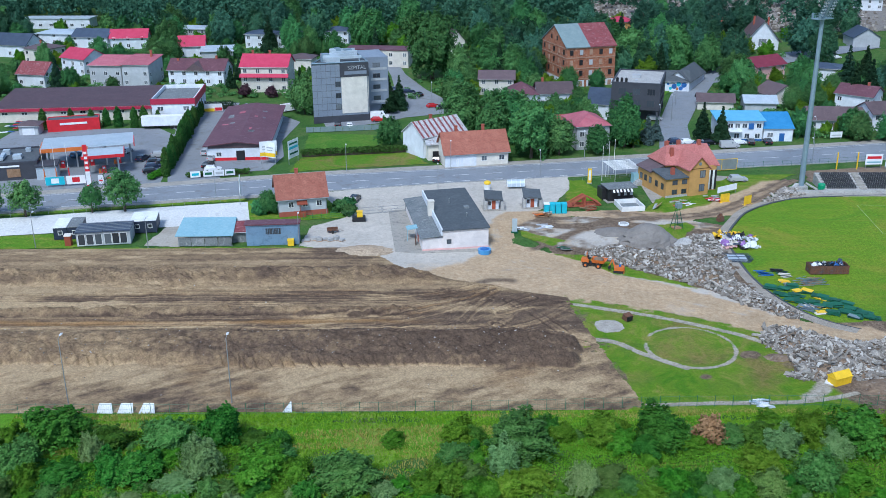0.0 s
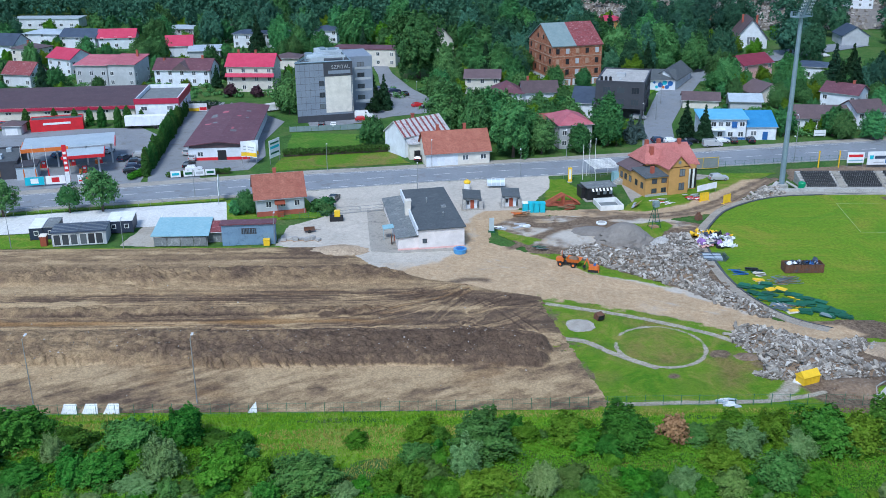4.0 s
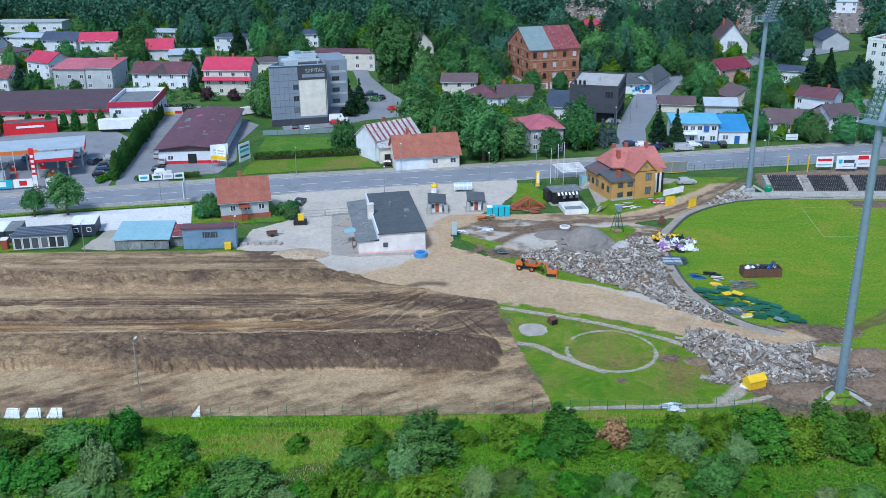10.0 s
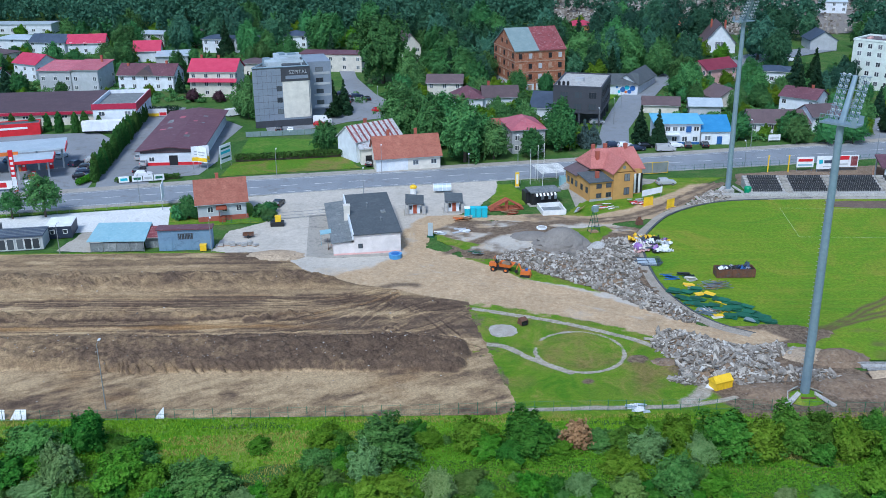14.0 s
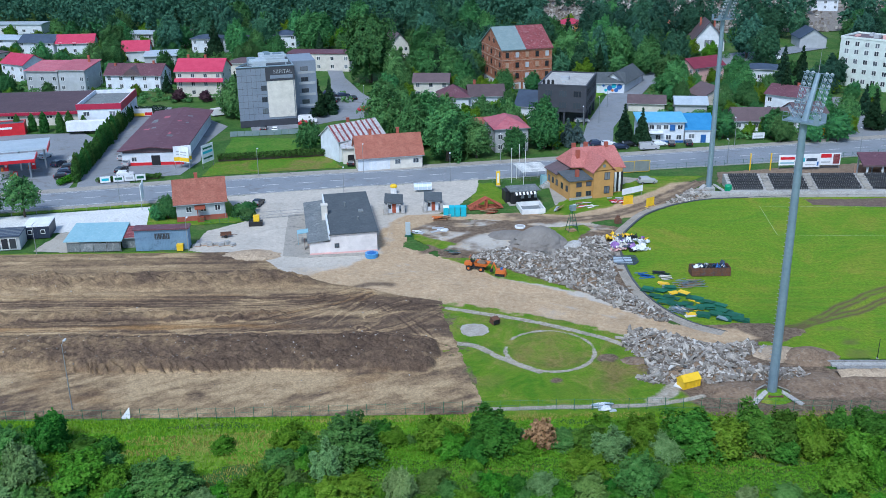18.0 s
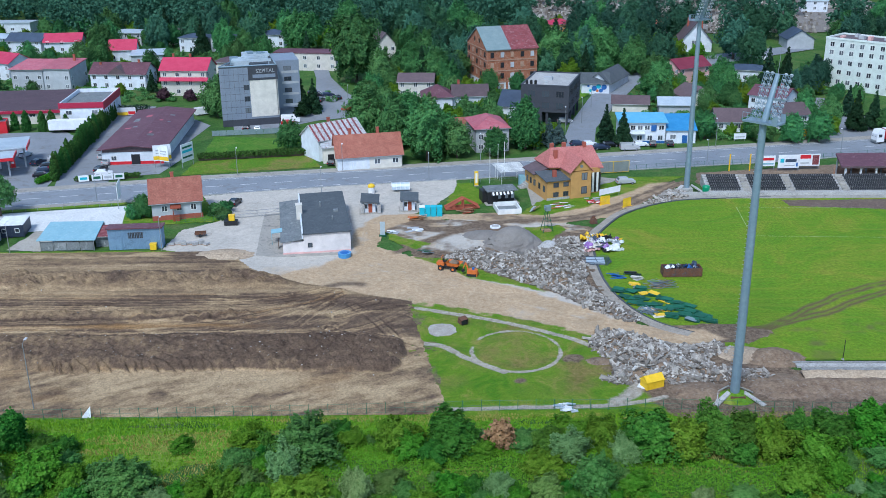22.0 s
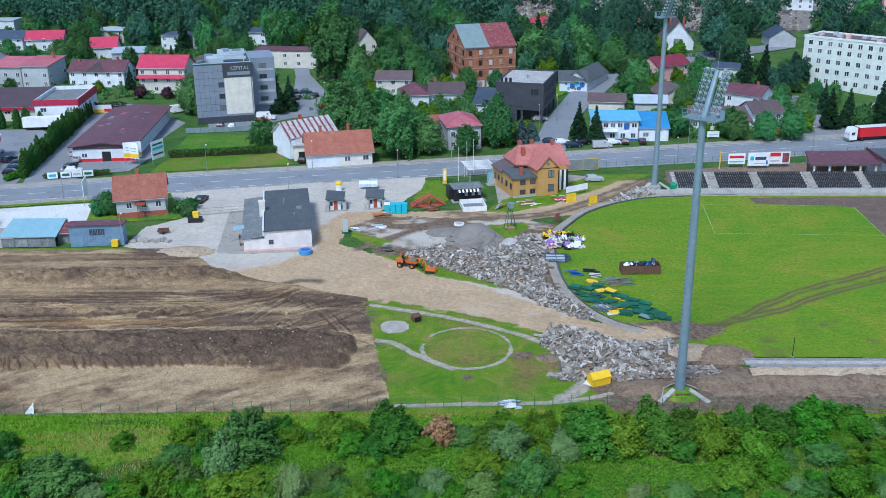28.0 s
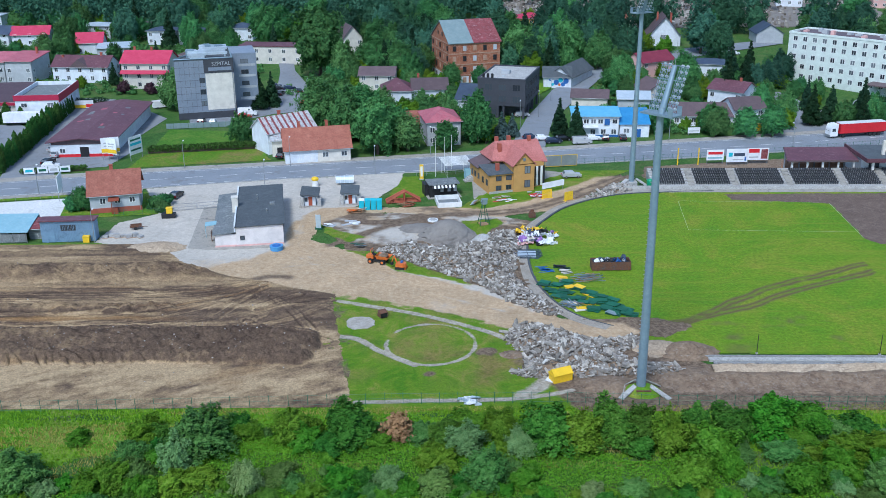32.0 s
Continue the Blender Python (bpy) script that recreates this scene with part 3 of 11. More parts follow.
low = 0.24 + 0.5 * slant + 0.5 * blot + 0.16 * fbm(EX * 0.8, EY * 0.8, 49)
near_front = np.exp(-((front - 1.6 - EY) / 1.8) ** 2)
low = low - 0.16 * near_front + 0.14 * np.exp(-((EY - 115.6) / 1.5) ** 2)
low = low + 0.30 * np.clip((EX - 15) / 7, 0, 1) * (0.5 + fbm(EX * 0.3, EY * 0.3, 50))
mid_ = np.interp(yy + 0.7 + 0.4 * long_, [138, 140, 141.2, 142.2, 144.0, 145.0, 146.2, 149.4, 150.2, 151.2, 152.4, 153.4, 154.6, 156.5, 159, 161, 166.5, 168, 170, 171.6, 174, 177.6],
                 [0.64, 0.44, 0.34, 0.66, 0.70, 0.62, 0.66, 0.50, 0.40, 0.42, 0.78, 0.80, 0.62, 0.34, 0.32, 0.52, 0.56, 0.46, 0.44, 0.60, 0.56, 0.60]) + 0.28 * long_ + 0.12 * fbm(EX * 0.06 + 4, EY * 1.6, 48, 3) + 0.2 * blot + 0.12 * fbm(EX * 0.7, EY * 1.2, 61)
dry = np.clip(fbm(EX * 0.1, EY * 0.4, 51, 4) - 0.15, 0, 1) * 1.3
mid_ = mid_ - dry * (1 - ridge2) * (1 - ridge3)
heap_tone = 0.54 + 0.34 * fbm(EX * 0.22, EY * 0.3, 53) + 0.2 * fbm(EX * 0.9, EY * 0.9, 63)
mid_ = mid_ * (1 - ridge2) + ridge2 * (heap_tone + 0.06)
# last term: a narrow darker line along the south foot of row3
mid_ = mid_ * (1 - 0.8 * ridge3) + 0.8 * ridge3 * (heap_tone - 0.04) + 0.3 * np.exp(-((EY - 144.9) / 0.5) ** 2) * (row3 > 0.05)
churn = east * np.clip((EY - 137) / 4, 0, 1) * np.clip((156 - EY) / 3, 0, 1)
mid_ = mid_ * (1 - 0.75 * churn) + 0.75 * churn * (0.72 + 0.4 * fbm(EX * 0.22, EY * 0.4, 64) + 0.25 * fbm(u_ * 0.5, v_ * 1.4, 65))
top_ = 0.70 + 0.06 * np.clip((EX + 5) / 15, 0, 1) - 0.24 * west + 0.22 * fbm(EX * 0.12, EY * 0.25, 54) + 0.22 * fbm(EX * 0.9, EY * 0.9, 55)
tone = np.where(EY < 138, low, mid_ - 0.12 * west)
blend = np.clip((EY - front) / 0.3, 0, 1) * np.clip((140.3 + 0.8 * long_ - yy) / 1.2, 0, 1) * np.clip((endx + 0.3 - EX) / 0.6, 0, 1)
tone = tone * (1 - blend) + top_ * blend
clay_ = 1.0 * np.clip(1.2 - np.abs(yy - 142.6 - 0.3 * long_) / 0.9, 0, 1) * np.clip((2 - EX) / 12, 0, 1) * np.clip(0.7 + fbm(EX * 0.05, EY * 0.3, 66), 0, 1) + 1.0 * np.clip(fbm(EX * 0.11, EY * 0.25, 57) - 0.2, 0, 1) * (EY < 128) + 0.5 * np.clip(fbm(EX * 0.2, EY * 0.4, 58) - 0.25, 0, 1) * ridge3
# wheel ruts: each line is pressed in twice, a gauge apart
TRACKS = [([(-120, 151.5), (-60, 150.8), (-34.4, 150.6), (-18.0, 150.7), (-4.4, 151.4), (1.8, 153.2), (7.8, 156.0)], 1), ([(-120, 142.8), (-70, 142.6), (-32.9, 142.5), (-17.3, 143.6), (-5.5, 146.4), (0.5, 149.3), (5.1, 152.3), (8.6, 156.0)], 2),
          ([(-32.0, 139.4), (-16.9, 140.6), (-7.3, 142.6), (-0.3, 146.3), (4.2, 150.7), (6.8, 153.8)], 1), ([(-27.9, 138.0), (-16.6, 138.8), (-7.1, 139.3), (-0.7, 140.6), (2.5, 142.4), (4.3, 146.2), (7.5, 151.2)], 0)]
TRACKS += [([(-7.1, 138.0), (0.5, 139.2), (6.3, 139.8), (11.9, 138.8), (17.5, 136.8), (21.7, 134.2)], 1), ([(4.8, 143.3), (8.1, 146.2), (11.6, 149.9), (15.1, 152.1)], 1), ([(6.2, 138.3), (10.0, 143.3), (13.0, 147.1), (18.7, 148.0), (21.7, 146.0)], 1),
           ([(7.9, 141.9), (11.6, 139.2), (16.0, 138.4), (19.6, 137.1)], 0), ([(10.8, 151.1), (14.5, 146.1), (17.2, 141.3), (19.0, 137.8)], 1), ([(-60, 155.6), (-30, 155.2), (-12, 154.8), (2, 155.4), (8, 157.2)], 2), ([(-120, 154.2), (-80, 153.6), (-40, 153.4), (-14, 153.0), (0, 154.2)], 1),
           ([(-30, 141.2), (-12, 142.6), (-4, 145.0), (2, 148.6), (7, 153.6)], 0), ([(-24, 145.2), (-10, 146.6), (-2, 149.6), (5, 154.2)], 2), ([(8.5, 139.6), (12.5, 141.0), (17, 144.0), (20.5, 148.5)], 1), ([(9, 146), (14, 148.6), (20, 150.2)], 0)]
for line_, kind_, offs in ((TRACKS[0][0], 1, (-1.5, 1.2, 2.4)), (TRACKS[1][0], 1, (-1.1, 1.7)), (TRACKS[1][0], 0, (0.7,)), (TRACKS[2][0], 1, (-0.9, 1.0)), (TRACKS[3][0], 1, (1.2,)), (TRACKS[10][0], 1, (-0.8, 1.1))):
    for o_ in offs:
        TRACKS.append(([(x, y + o_ + 0.25 * math.sin(x * 0.21 + o_ * 5)) for x, y in line_], kind_))
ruts = np.zeros_like(EX)
for line_, kind_ in TRACKS:
    line_ = glide(line_, 16)
    lx, ly = np.array([p.x for p in line_]), np.array([p.y for p in line_])
    sel = (EX > lx.min() - 1.5) & (EX < lx.max() + 1.5) & (EY > ly.min() - 2) & (EY < ly.max() + 2)
    gxs, gys = EX[sel], EY[sel]
    best = np.full(gxs.shape, 9.0)
    for i in range(len(lx) - 1):
        dx, dy = lx[i + 1] - lx[i], ly[i + 1] - ly[i]
        t = np.clip(((gxs - lx[i]) * dx + (gys - ly[i]) * dy) / (dx * dx + dy * dy + 1e-9), 0, 1)
        best = np.minimum(best, np.hypot(gxs - lx[i] - t * dx, gys - ly[i] - t * dy))
    best = best + 0.12 * fbm(gxs * 0.5, gys * 0.9, 59)
    press = np.exp(-((best - 0.85) / 0.2) ** 2) * np.clip(0.6 + 1.4 * fbm(gxs * 0.12, gys * 0.4, 60 + kind_), 0, 1)
    lip = np.exp(-((best - 0.38) / 0.2) ** 2)
    ruts[sel] += press - 0.35 * lip
    tone[sel] += press * (-0.3, 0.34, -0.15)[kind_] + lip * (0.12, -0.14, 0.08)[kind_]
    if kind_ == 2:
        clay_[sel] += 0.6 * press
EZ = (prof + 0.14 * fbm(EX * 0.4, EY * 0.7, 5) * np.clip((EY - 127) / 4, 0.4, 1) + (0.10 + 0.34 * np.clip(heap1 + ridge2 + ridge3, 0, 1)) * fbm(EX * 0.9, EY * 1.0, 6) + (0.06 + 0.2 * np.clip(heap1 + ridge2 + ridge3, 0, 1)) * fbm(EX * 2.4, EY * 2.6, 7)) * edge + 0.04 + 0.12 * edge - 0.16 * np.clip(ruts, -0.5, 1) * edge
EZ = np.maximum(EZ, 0.025)
field = new("earth_field", grid_mesh("earth_field", EX, EY, EZ, M_EARTH))
for nm, arr in (("topsoil", tone), ("clay", clay_)):
    field.data.attributes.new(nm, 'FLOAT', 'POINT').data.foreach_set("value", np.clip(arr, 0, 1).astype(np.float32).ravel())
tagged(field, "bare graded earth with windrows and machine tracks", "ground", "", "structure")


def earth_z(x, y):
    """Height of the graded earth at a place."""
    j = (y - vy[0]) / (vy[1] - vy[0])
    if not 0 <= j < len(vy) - 1:
        return 0.05
    j = int(j)
    u = np.searchsorted(uu, (x + 135) / (xr[j] + 135)) - 1
    if not 0 <= u < len(uu) - 1:
        return 0.05
    return float(max(EZ[j:j + 2, int(u):int(u) + 2].max(), 0.05))


# road and pavements
R_N = [(-420, 140), (-200, 188.5), (-101.4, 211.3), (-71.2, 218.3), (-31.3, 227.7), (-0.9, 232.8), (31, 238.4), (74, 246.4), (134, 258.6), (162, 264.5), (260, 287), (420, 322)]
R_S = [(-420, 129), (-200, 178), (-97.2, 201.2), (-68.1, 207.2), (-29.6, 214.6), (-0.9, 220.8), (30, 225.8), (66, 231.7), (105, 237.9), (130, 243.2), (156, 249.2), (260, 273), (420, 308)]
sheet("road", band(R_N, R_S), 0.05, M_ASPHALT, "two-lane grey asphalt town road", "road")


def shifted(line, d):
    return [(x - 0.21 * d, y + d) for x, y in line]


pn = sheet("pavement", band(shifted(R_N, 3.2), shifted(R_N, 0.15)), 0.14, M_PAVE, "narrow grey slab pavement along the road", "pavement", thick=0.2)
ps = sheet("pavement", band(shifted(R_S[:5], -0.15), shifted(R_S[:5], -1.8)), 0.14, M_PAVE, "narrow grey slab pavement along the road", "pavement", thick=0.2)
for a, b, q in ((R_N, 0.16, "kerb_north"), (R_S[4:], -0.3, "kerb_south")):
    sheet(q, band(shifted(a, b), shifted(a, b - 0.15)), 0.155, M_CONC, "pale concrete kerb along the road", "kerb", thick=0.2)


def road_point(s, f):
    """The point at x = s on the road, f from its south (0) to its north edge (1)."""
    ys = np.interp(s, [p[0] for p in R_S], [p[1] for p in R_S])
    yn = np.interp(s, [p[0] for p in R_N], [p[1] for p in R_N])
    return s, ys + (yn - ys) * f


def stripe(line, w, z, name="lane_marking", label="white painted lane marking on the road"):
    s = Shape()
    for (x0, y0), (x1, y1) in line:
        d = Vector((x1 - x0, y1 - y0)).normalized()
        o = Vector((-d.y, d.x)) * w / 2
        s.add([(x0 - o.x, y0 - o.y, z), (x1 - o.x, y1 - o.y, z), (x1 + o.x, y1 + o.y, z), (x0 + o.x, y0 + o.y, z)], [(0, 1, 2, 3)])
    return solo(name, s, M_PAINT, label, "road marking", "", "structure")


stripe([(road_point(x, 0.5), road_point(x + 4, 0.5)) for x in range(-150, 190, 8)], 0.18, 0.062)
stripe([(road_point(x, 0.06), road_point(x + 8, 0.06)) for x in range(-150, -36, 8)], 0.14, 0.062)
stripe([(road_point(x, 0.94), road_point(x + 8, 0.94)) for x in range(-150, 190, 8)], 0.14, 0.062)
stripe([(road_point(x, 0.07), road_point(x + 2, 0.07)) for x in range(-36, 34, 4)], 0.2, 0.062)

# side street to the hill, forecourt streets
sheet("side_street", [(56.5, 247), (66, 249), (70.8, 277), (80, 303), (92, 331), (110, 352), (140, 372), (175, 392), (172, 400), (134, 384), (103, 361), (84, 336), (75, 318), (64, 283), (59.5, 262)], 0.04, M_ASPHALT, "grey asphalt side street climbing past the houses", "road")
sheet("hospital_street", [(-34, 276), (-19, 283), (-12, 290), (2, 296), (4, 306), (-6, 326), (-14, 350), (-20, 384), (-26, 384), (-19, 348), (-17, 330), (-18, 308), (-24, 290), (-36, 284)], 0.035, M_LOT, "asphalt car park and lane beside the hospital", "road")
sheet("clinic_drive", [(132, 258), (146, 261), (149, 268), (160, 277), (168, 284), (176, 300), (172, 306), (158, 290), (151, 290), (150, 312), (141, 316), (139, 296), (135, 276)], 0.035, M_LOT, "curving asphalt drive of the white block", "road")
sheet("west_lot", [(-66, 221.5), (-54, 224), (-57.5, 238), (-61.5, 243), (-64, 262), (-66, 310), (-78, 312), (-84, 284), (-78, 276), (-73.5, 250)], 0.035, M_LOT, "grey paved car park between shops", "road")
sheet("filling_station_forecourt", [(-125, 208), (-103, 214), (-68, 222), (-71, 250), (-77, 270), (-84, 279), (-125, 276)], 0.03, M_LOT, "grey asphalt forecourt of the filling station", "road")
sheet("dealer_yard", [(-62, 228), (-44, 233), (-42, 246), (-45, 262), (-43, 285), (-64, 310), (-66, 262)], 0.027, M_LOT, "grey yard round the maroon-roofed hall", "road")
sheet("lawn", [(-38.5, 231.5), (-4, 238), (-9, 249.5), (-37.5, 244.5)], 0.02, M_PARKGRASS, "mown lawn beside the road", "grass", 2, 0.3)
sheet("lawn", [(-37.5, 247.5), (-9, 252), (-14, 268), (-38.5, 271)], 0.02, M_PLOT, "green plot behind the hedge", "grass", 2, 0.3)
sheet("lawn", [(60, 297), (70, 312), (77, 325), (72, 328), (58, 312)], 0.06, M_LAWN, "green verge beside the mural house", "grass", 2, 0.3)

# site entrance and yards
sheet("parking_yard", [(-120, 179), (-90.6, 185.5), (-56.2, 190.6), (-41.4, 194.5), (-44.2, 207.2), (-66.8, 202.9), (-95.2, 196.5), (-120, 191)], 0.03, M_YARD, "bright concrete parking strip with painted bays", "yard")
sheet("site_yard", [(-59.5, 179.4), (-52.5, 178.4), (-44, 189.3), (-42, 194), (-58, 190.3)], 0.034, M_APRON, "concrete yard beside the site office", "yard", 2, 0.3)
stripe([((x, 192.6 + 0.2 * (x + 66) - 0.9 + 1.2), (x - 0.6, 197.6 + 0.2 * (x + 66) - 0.9 + 1.2)) for x in np.arange(-100, -46, 2.6)], 0.12, 0.04, "bay_marking", "white painted parking bay lines")
sheet("verge", [(-130, 176.5), (-60, 178.2), (-16, 178.2), (-15.6, 177), (-130, 175.5)], 0.022, M_LAWN, "strip of grass along the earth field", "grass", 1.5, 0.35)
sheet("verge", [(-120, 180.5), (-80, 186.6), (-73, 187), (-71, 178.5), (-120, 176)], 0.024, M_LAWN, "grass beside the site office", "grass", 2, 0.4)
sheet("verge", [(-120, 193), (-95, 198), (-44.6, 208.2), (-45, 210), (-97, 200), (-120, 195)], 0.036, M_LAWN, "grass verge between yard and road", "grass", 2, 0.25)
sheet("garden", [(-44, 194), (-38, 193), (-27, 195), (-19, 196), (-20, 203), (-26, 212), (-45, 208)], 0.024, M_LAWN, "garden grass round the red-roofed house", "grass", 2, 0.3)

# haul road, park lawn, rubble ground


M_PATH = surface("worn_path", (0.27, 0.235, 0.19), (0.36, 0.33, 0.28), 0.4, 5.0, 0.9, 0, 0.3, 0, (0.25, 0.21, 0.16), True)
# ---- site ground: apron, haul road, soil, worn grass and paths run into one another without clean edges ----
sx_, sy_ = np.arange(-31, 116.1, 0.3), np.arange(112.8, 226.3, 0.3)
SX, SY = np.meshgrid(sx_, sy_)
WX = SX + 0.9 * fbm(SX * 0.22, SY * 0.22, 70) + 0.4 * fbm(SX * 0.9, SY * 0.9, 72)
WY = SY + 0.9 * fbm(SX * 0.22, SY * 0.22, 71) + 0.4 * fbm(SX * 0.9, SY * 0.9, 73)


def inside(pts, soft, warp=1.0):
    """Cover of the outline pts over the site grid: 1 inside, 0 outside, a border of width soft."""
    x, y = SX + (WX - SX) * warp, SY + (WY - SY) * warp
    best, inn = np.full(x.shape, 1e9), np.zeros(x.shape, bool)
    for (x0, y0), (x1, y1) in zip(pts, pts[1:] + pts[:1]):
        dx, dy = x1 - x0, y1 - y0
        t = np.clip(((x - x0) * dx + (y - y0) * dy) / (dx * dx + dy * dy + 1e-9), 0, 1)
        best = np.minimum(best, (x - x0 - t * dx) ** 2 + (y - y0 - t * dy) ** 2)
        inn ^= ((y0 > y) != (y1 > y)) & (x < (x1 - x0) * (y - y0) / (y1 - y0 + 1e-12) + x0)
    d = np.sqrt(best) * np.where(inn, 1, -1)
    return np.clip(0.5 + d / soft, 0, 1)


def along(pts, width, soft, warp=0.5):
    """Cover of a strip of that width along a smooth line."""
    x, y = SX + (WX - SX) * warp, SY + (WY - SY) * warp
    line = glide(pts, 8)
    best = np.full(x.shape, 1e9)
    for a, b in zip(line, line[1:]):
        dx, dy = b.x - a.x, b.y - a.y
        t = np.clip(((x - a.x) * dx + (y - a.y) * dy) / (dx * dx + dy * dy + 1e-9), 0, 1)
        best = np.minimum(best, (x - a.x - t * dx) ** 2 + (y - a.y - t * dy) ** 2)
    return np.clip(0.5 + (width / 2 - np.sqrt(best)) / soft, 0, 1)


COVER = {k: np.zeros_like(SX) for k in ("apron", "sand", "soil", "grass", "path")}


def lay(kind, w):
    for k in COVER:
        COVER[k] *= 1 - w
    COVER[kind] += w


mottle = fbm(SX * 0.18, SY * 0.18, 74, 5)
mott2 = fbm(SX * 0.5, SY * 0.5, 75, 5)
lay("grass", inside([(26, 202.5), (34, 203.5), (37, 212), (33, 223), (30, 222.5)], 0.6))
lay("grass", inside([(43, 198.5), (47, 197.8), (57, 202), (66, 210), (84, 225.5), (110, 233), (112, 237), (72, 229.5), (66, 222), (47, 207)], 0.6))
lay("apron", inside([(-29, 214.2), (-1, 220.4), (30, 225.4), (29, 215), (25, 206), (13, 190), (11, 178), (12, 168), (10, 157), (2, 158), (-10, 166), (-18, 176), (-28.5, 178.5), (-28, 190), (-21, 196)], 0.4, 0.4))
lay("soil", inside([(14, 190), (21, 196), (34, 195), (50, 192), (59, 189), (57, 182), (55.5, 166), (58, 144), (51, 149), (45, 156), (32, 164), (21, 174)], 1.0))
lay("grass", inside([(20, 154), (20, 151.8), (34, 145.8), (50, 138.8), (52.5, 136), (58, 128), (58, 113.2), (25, 113), (21, 130)], 0.7))
TYRE = ([(70, 138.6), (79.6, 141.8), (85.7, 146.5), (92.4, 152), (99.3, 156.1), (116, 164.5)], [(70, 136.4), (82.1, 142.6), (90.4, 146.7), (97.6, 151.6), (116, 161)])
lay("soil", inside([(56, 141), (60, 141.6), (64, 142.2), (74, 141.8), (78, 140.0), (78, 138), (73, 134.8), (68.5, 135), (71, 131.8), (73.5, 129.2), (75.5, 128.8), (78, 126), (110, 125), (118, 124.6), (118, 112), (58, 112.4), (55, 118), (53, 128), (54, 136)], 1.6))
haul = inside([(8, 190), (13, 199), (33, 199.5), (47, 197.5), (58, 203), (76, 221), (84, 221), (72, 208), (61, 196.5), (50, 192.5), (34, 195.5), (21, 196.5), (15, 190), (13.5, 180), (21, 173.4), (32, 163.3), (45.5, 155.2), (51.5, 148), (59, 141.5),
               (68, 140.2), (70, 136.2), (62.5, 134.5), (50, 138.6), (33.6, 146), (20.5, 151.5), (8.3, 156.0), (-6.6, 162), (3, 169), (9, 176)], 1.6)
lay("sand", haul * np.clip(0.9 + 0.5 * mott2, 0, 1))
lay("sand", 0.55 * inside([(-14, 168), (2, 172), (10, 174), (14, 166), (8, 156), (-6, 160)], 4.0) * np.clip(0.7 + mottle, 0, 1))
lay("apron", 0.35 * haul * np.clip(2.4 * (mottle - 0.2), 0, 1))
lay("soil", 0.3 * haul * np.clip(2.4 * (-mottle - 0.22), 0, 1))
lay("soil", 0.75 * along([(4, 157.6), (8, 160.2), (12, 160.0)], 2.2, 1.6))
for i, line_ in enumerate(([(2, 160), (14, 165), (24, 163), (40, 152), (60, 139)], [(6, 158), (20, 160), (36, 150), (62, 137.5)], [(10, 196), (10.5, 186), (11, 176), (16, 167), (30, 158)], [(14, 198), (34, 197.4), (50, 195), (64, 204), (78, 220)])):
    for off in (-0.95, 0.95):
        lay("soil" if i % 2 else "apron", 0.4 * along([(x + off * 0.4, y + off) for x, y in line_], 0.5, 0.5) * np.clip(0.6 + 1.4 * mott2, 0, 1))
for line_ in ([(20, 188), (30, 191), (44, 190), (56, 187)], [(18, 184), (28, 187), (40, 187)], [(24, 192), (40, 193), (52, 190)]):
    for off in (-0.9, 0.9):
        lay("sand", 0.55 * along([(x, y + off) for x, y in line_], 0.55, 0.5) * np.clip(0.5 + 1.4 * mott2, 0, 1))
lay("soil", 0.62 * along([(36, 197.2), (48, 194.8), (57, 197.2), (64, 202.6), (72, 210.6), (82, 221.5)], 4.6, 2.2) * np.clip(0.85 + 0.9 * mott2, 0, 1))
for off in (-0.95, 0.95):
    lay("soil", 0.8 * along([(48, 194.8 + off), (57, 197.2 + off), (64 - off * 0.6, 202.6 + off), (72 - off * 0.7, 210.6 + off), (82 - off, 221.5)], 0.7, 0.5) * np.clip(0.9 + mott2, 0, 1))
# dusty pale ground with dark dug streaks between the gravel and the entrance
dusty = inside([(15, 190), (22, 196), (36, 195), (52, 192), (57, 188), (48, 184), (36, 178), (28, 176), (22, 178)], 3.0)
lay("apron", 0.75 * dusty * np.clip(0.55 + 1.6 * mottle + 0.6 * mott2, 0, 1))
lay("sand", 0.4 * dusty * np.clip(0.2 + 1.5 * mott2, 0, 1))
lay("soil", 0.8 * along([(17, 176), (22, 181), (27, 186), (33, 192), (44, 194)], 2.4, 1.4) * np.clip(0.8 + mott2, 0, 1))
lay("soil", 0.7 * along([(26, 189), (34, 190), (44, 188.5)], 1.6, 1.4) * np.clip(0.7 + mott2, 0, 1))
# pale concrete strip at the foot of the rubble
lay("apron", 0.8 * along([(31, 164.2), (40, 158.2), (48, 152), (54, 145.5)], 2.0, 1.0) * np.clip(0.9 + mott2, 0, 1))
lay("grass", inside([(21.2, 173.4), (27, 172.2), (36, 163.9), (45, 156.7), (44.5, 155.6), (32, 162.6)], 0.8) * np.clip(1.0 + 1.2 * mott2, 0, 1))
lay("grass", inside([(13.5, 189), (19, 184), (24, 180.5), (21, 178), (16, 183)], 0.8) * np.clip(0.9 + 1.2 * mott2, 0, 1))
lay("grass", inside([(43, 190), (50, 191), (51.5, 188.5), (47, 180.5), (44, 183)], 0.8))
lay("grass", inside([(20.5, 153.2), (34, 147.2), (46, 141.6), (46, 140.4), (34, 145.6), (21, 151)], 0.9) * np.clip(0.75 + 1.5 * mott2, 0, 1))
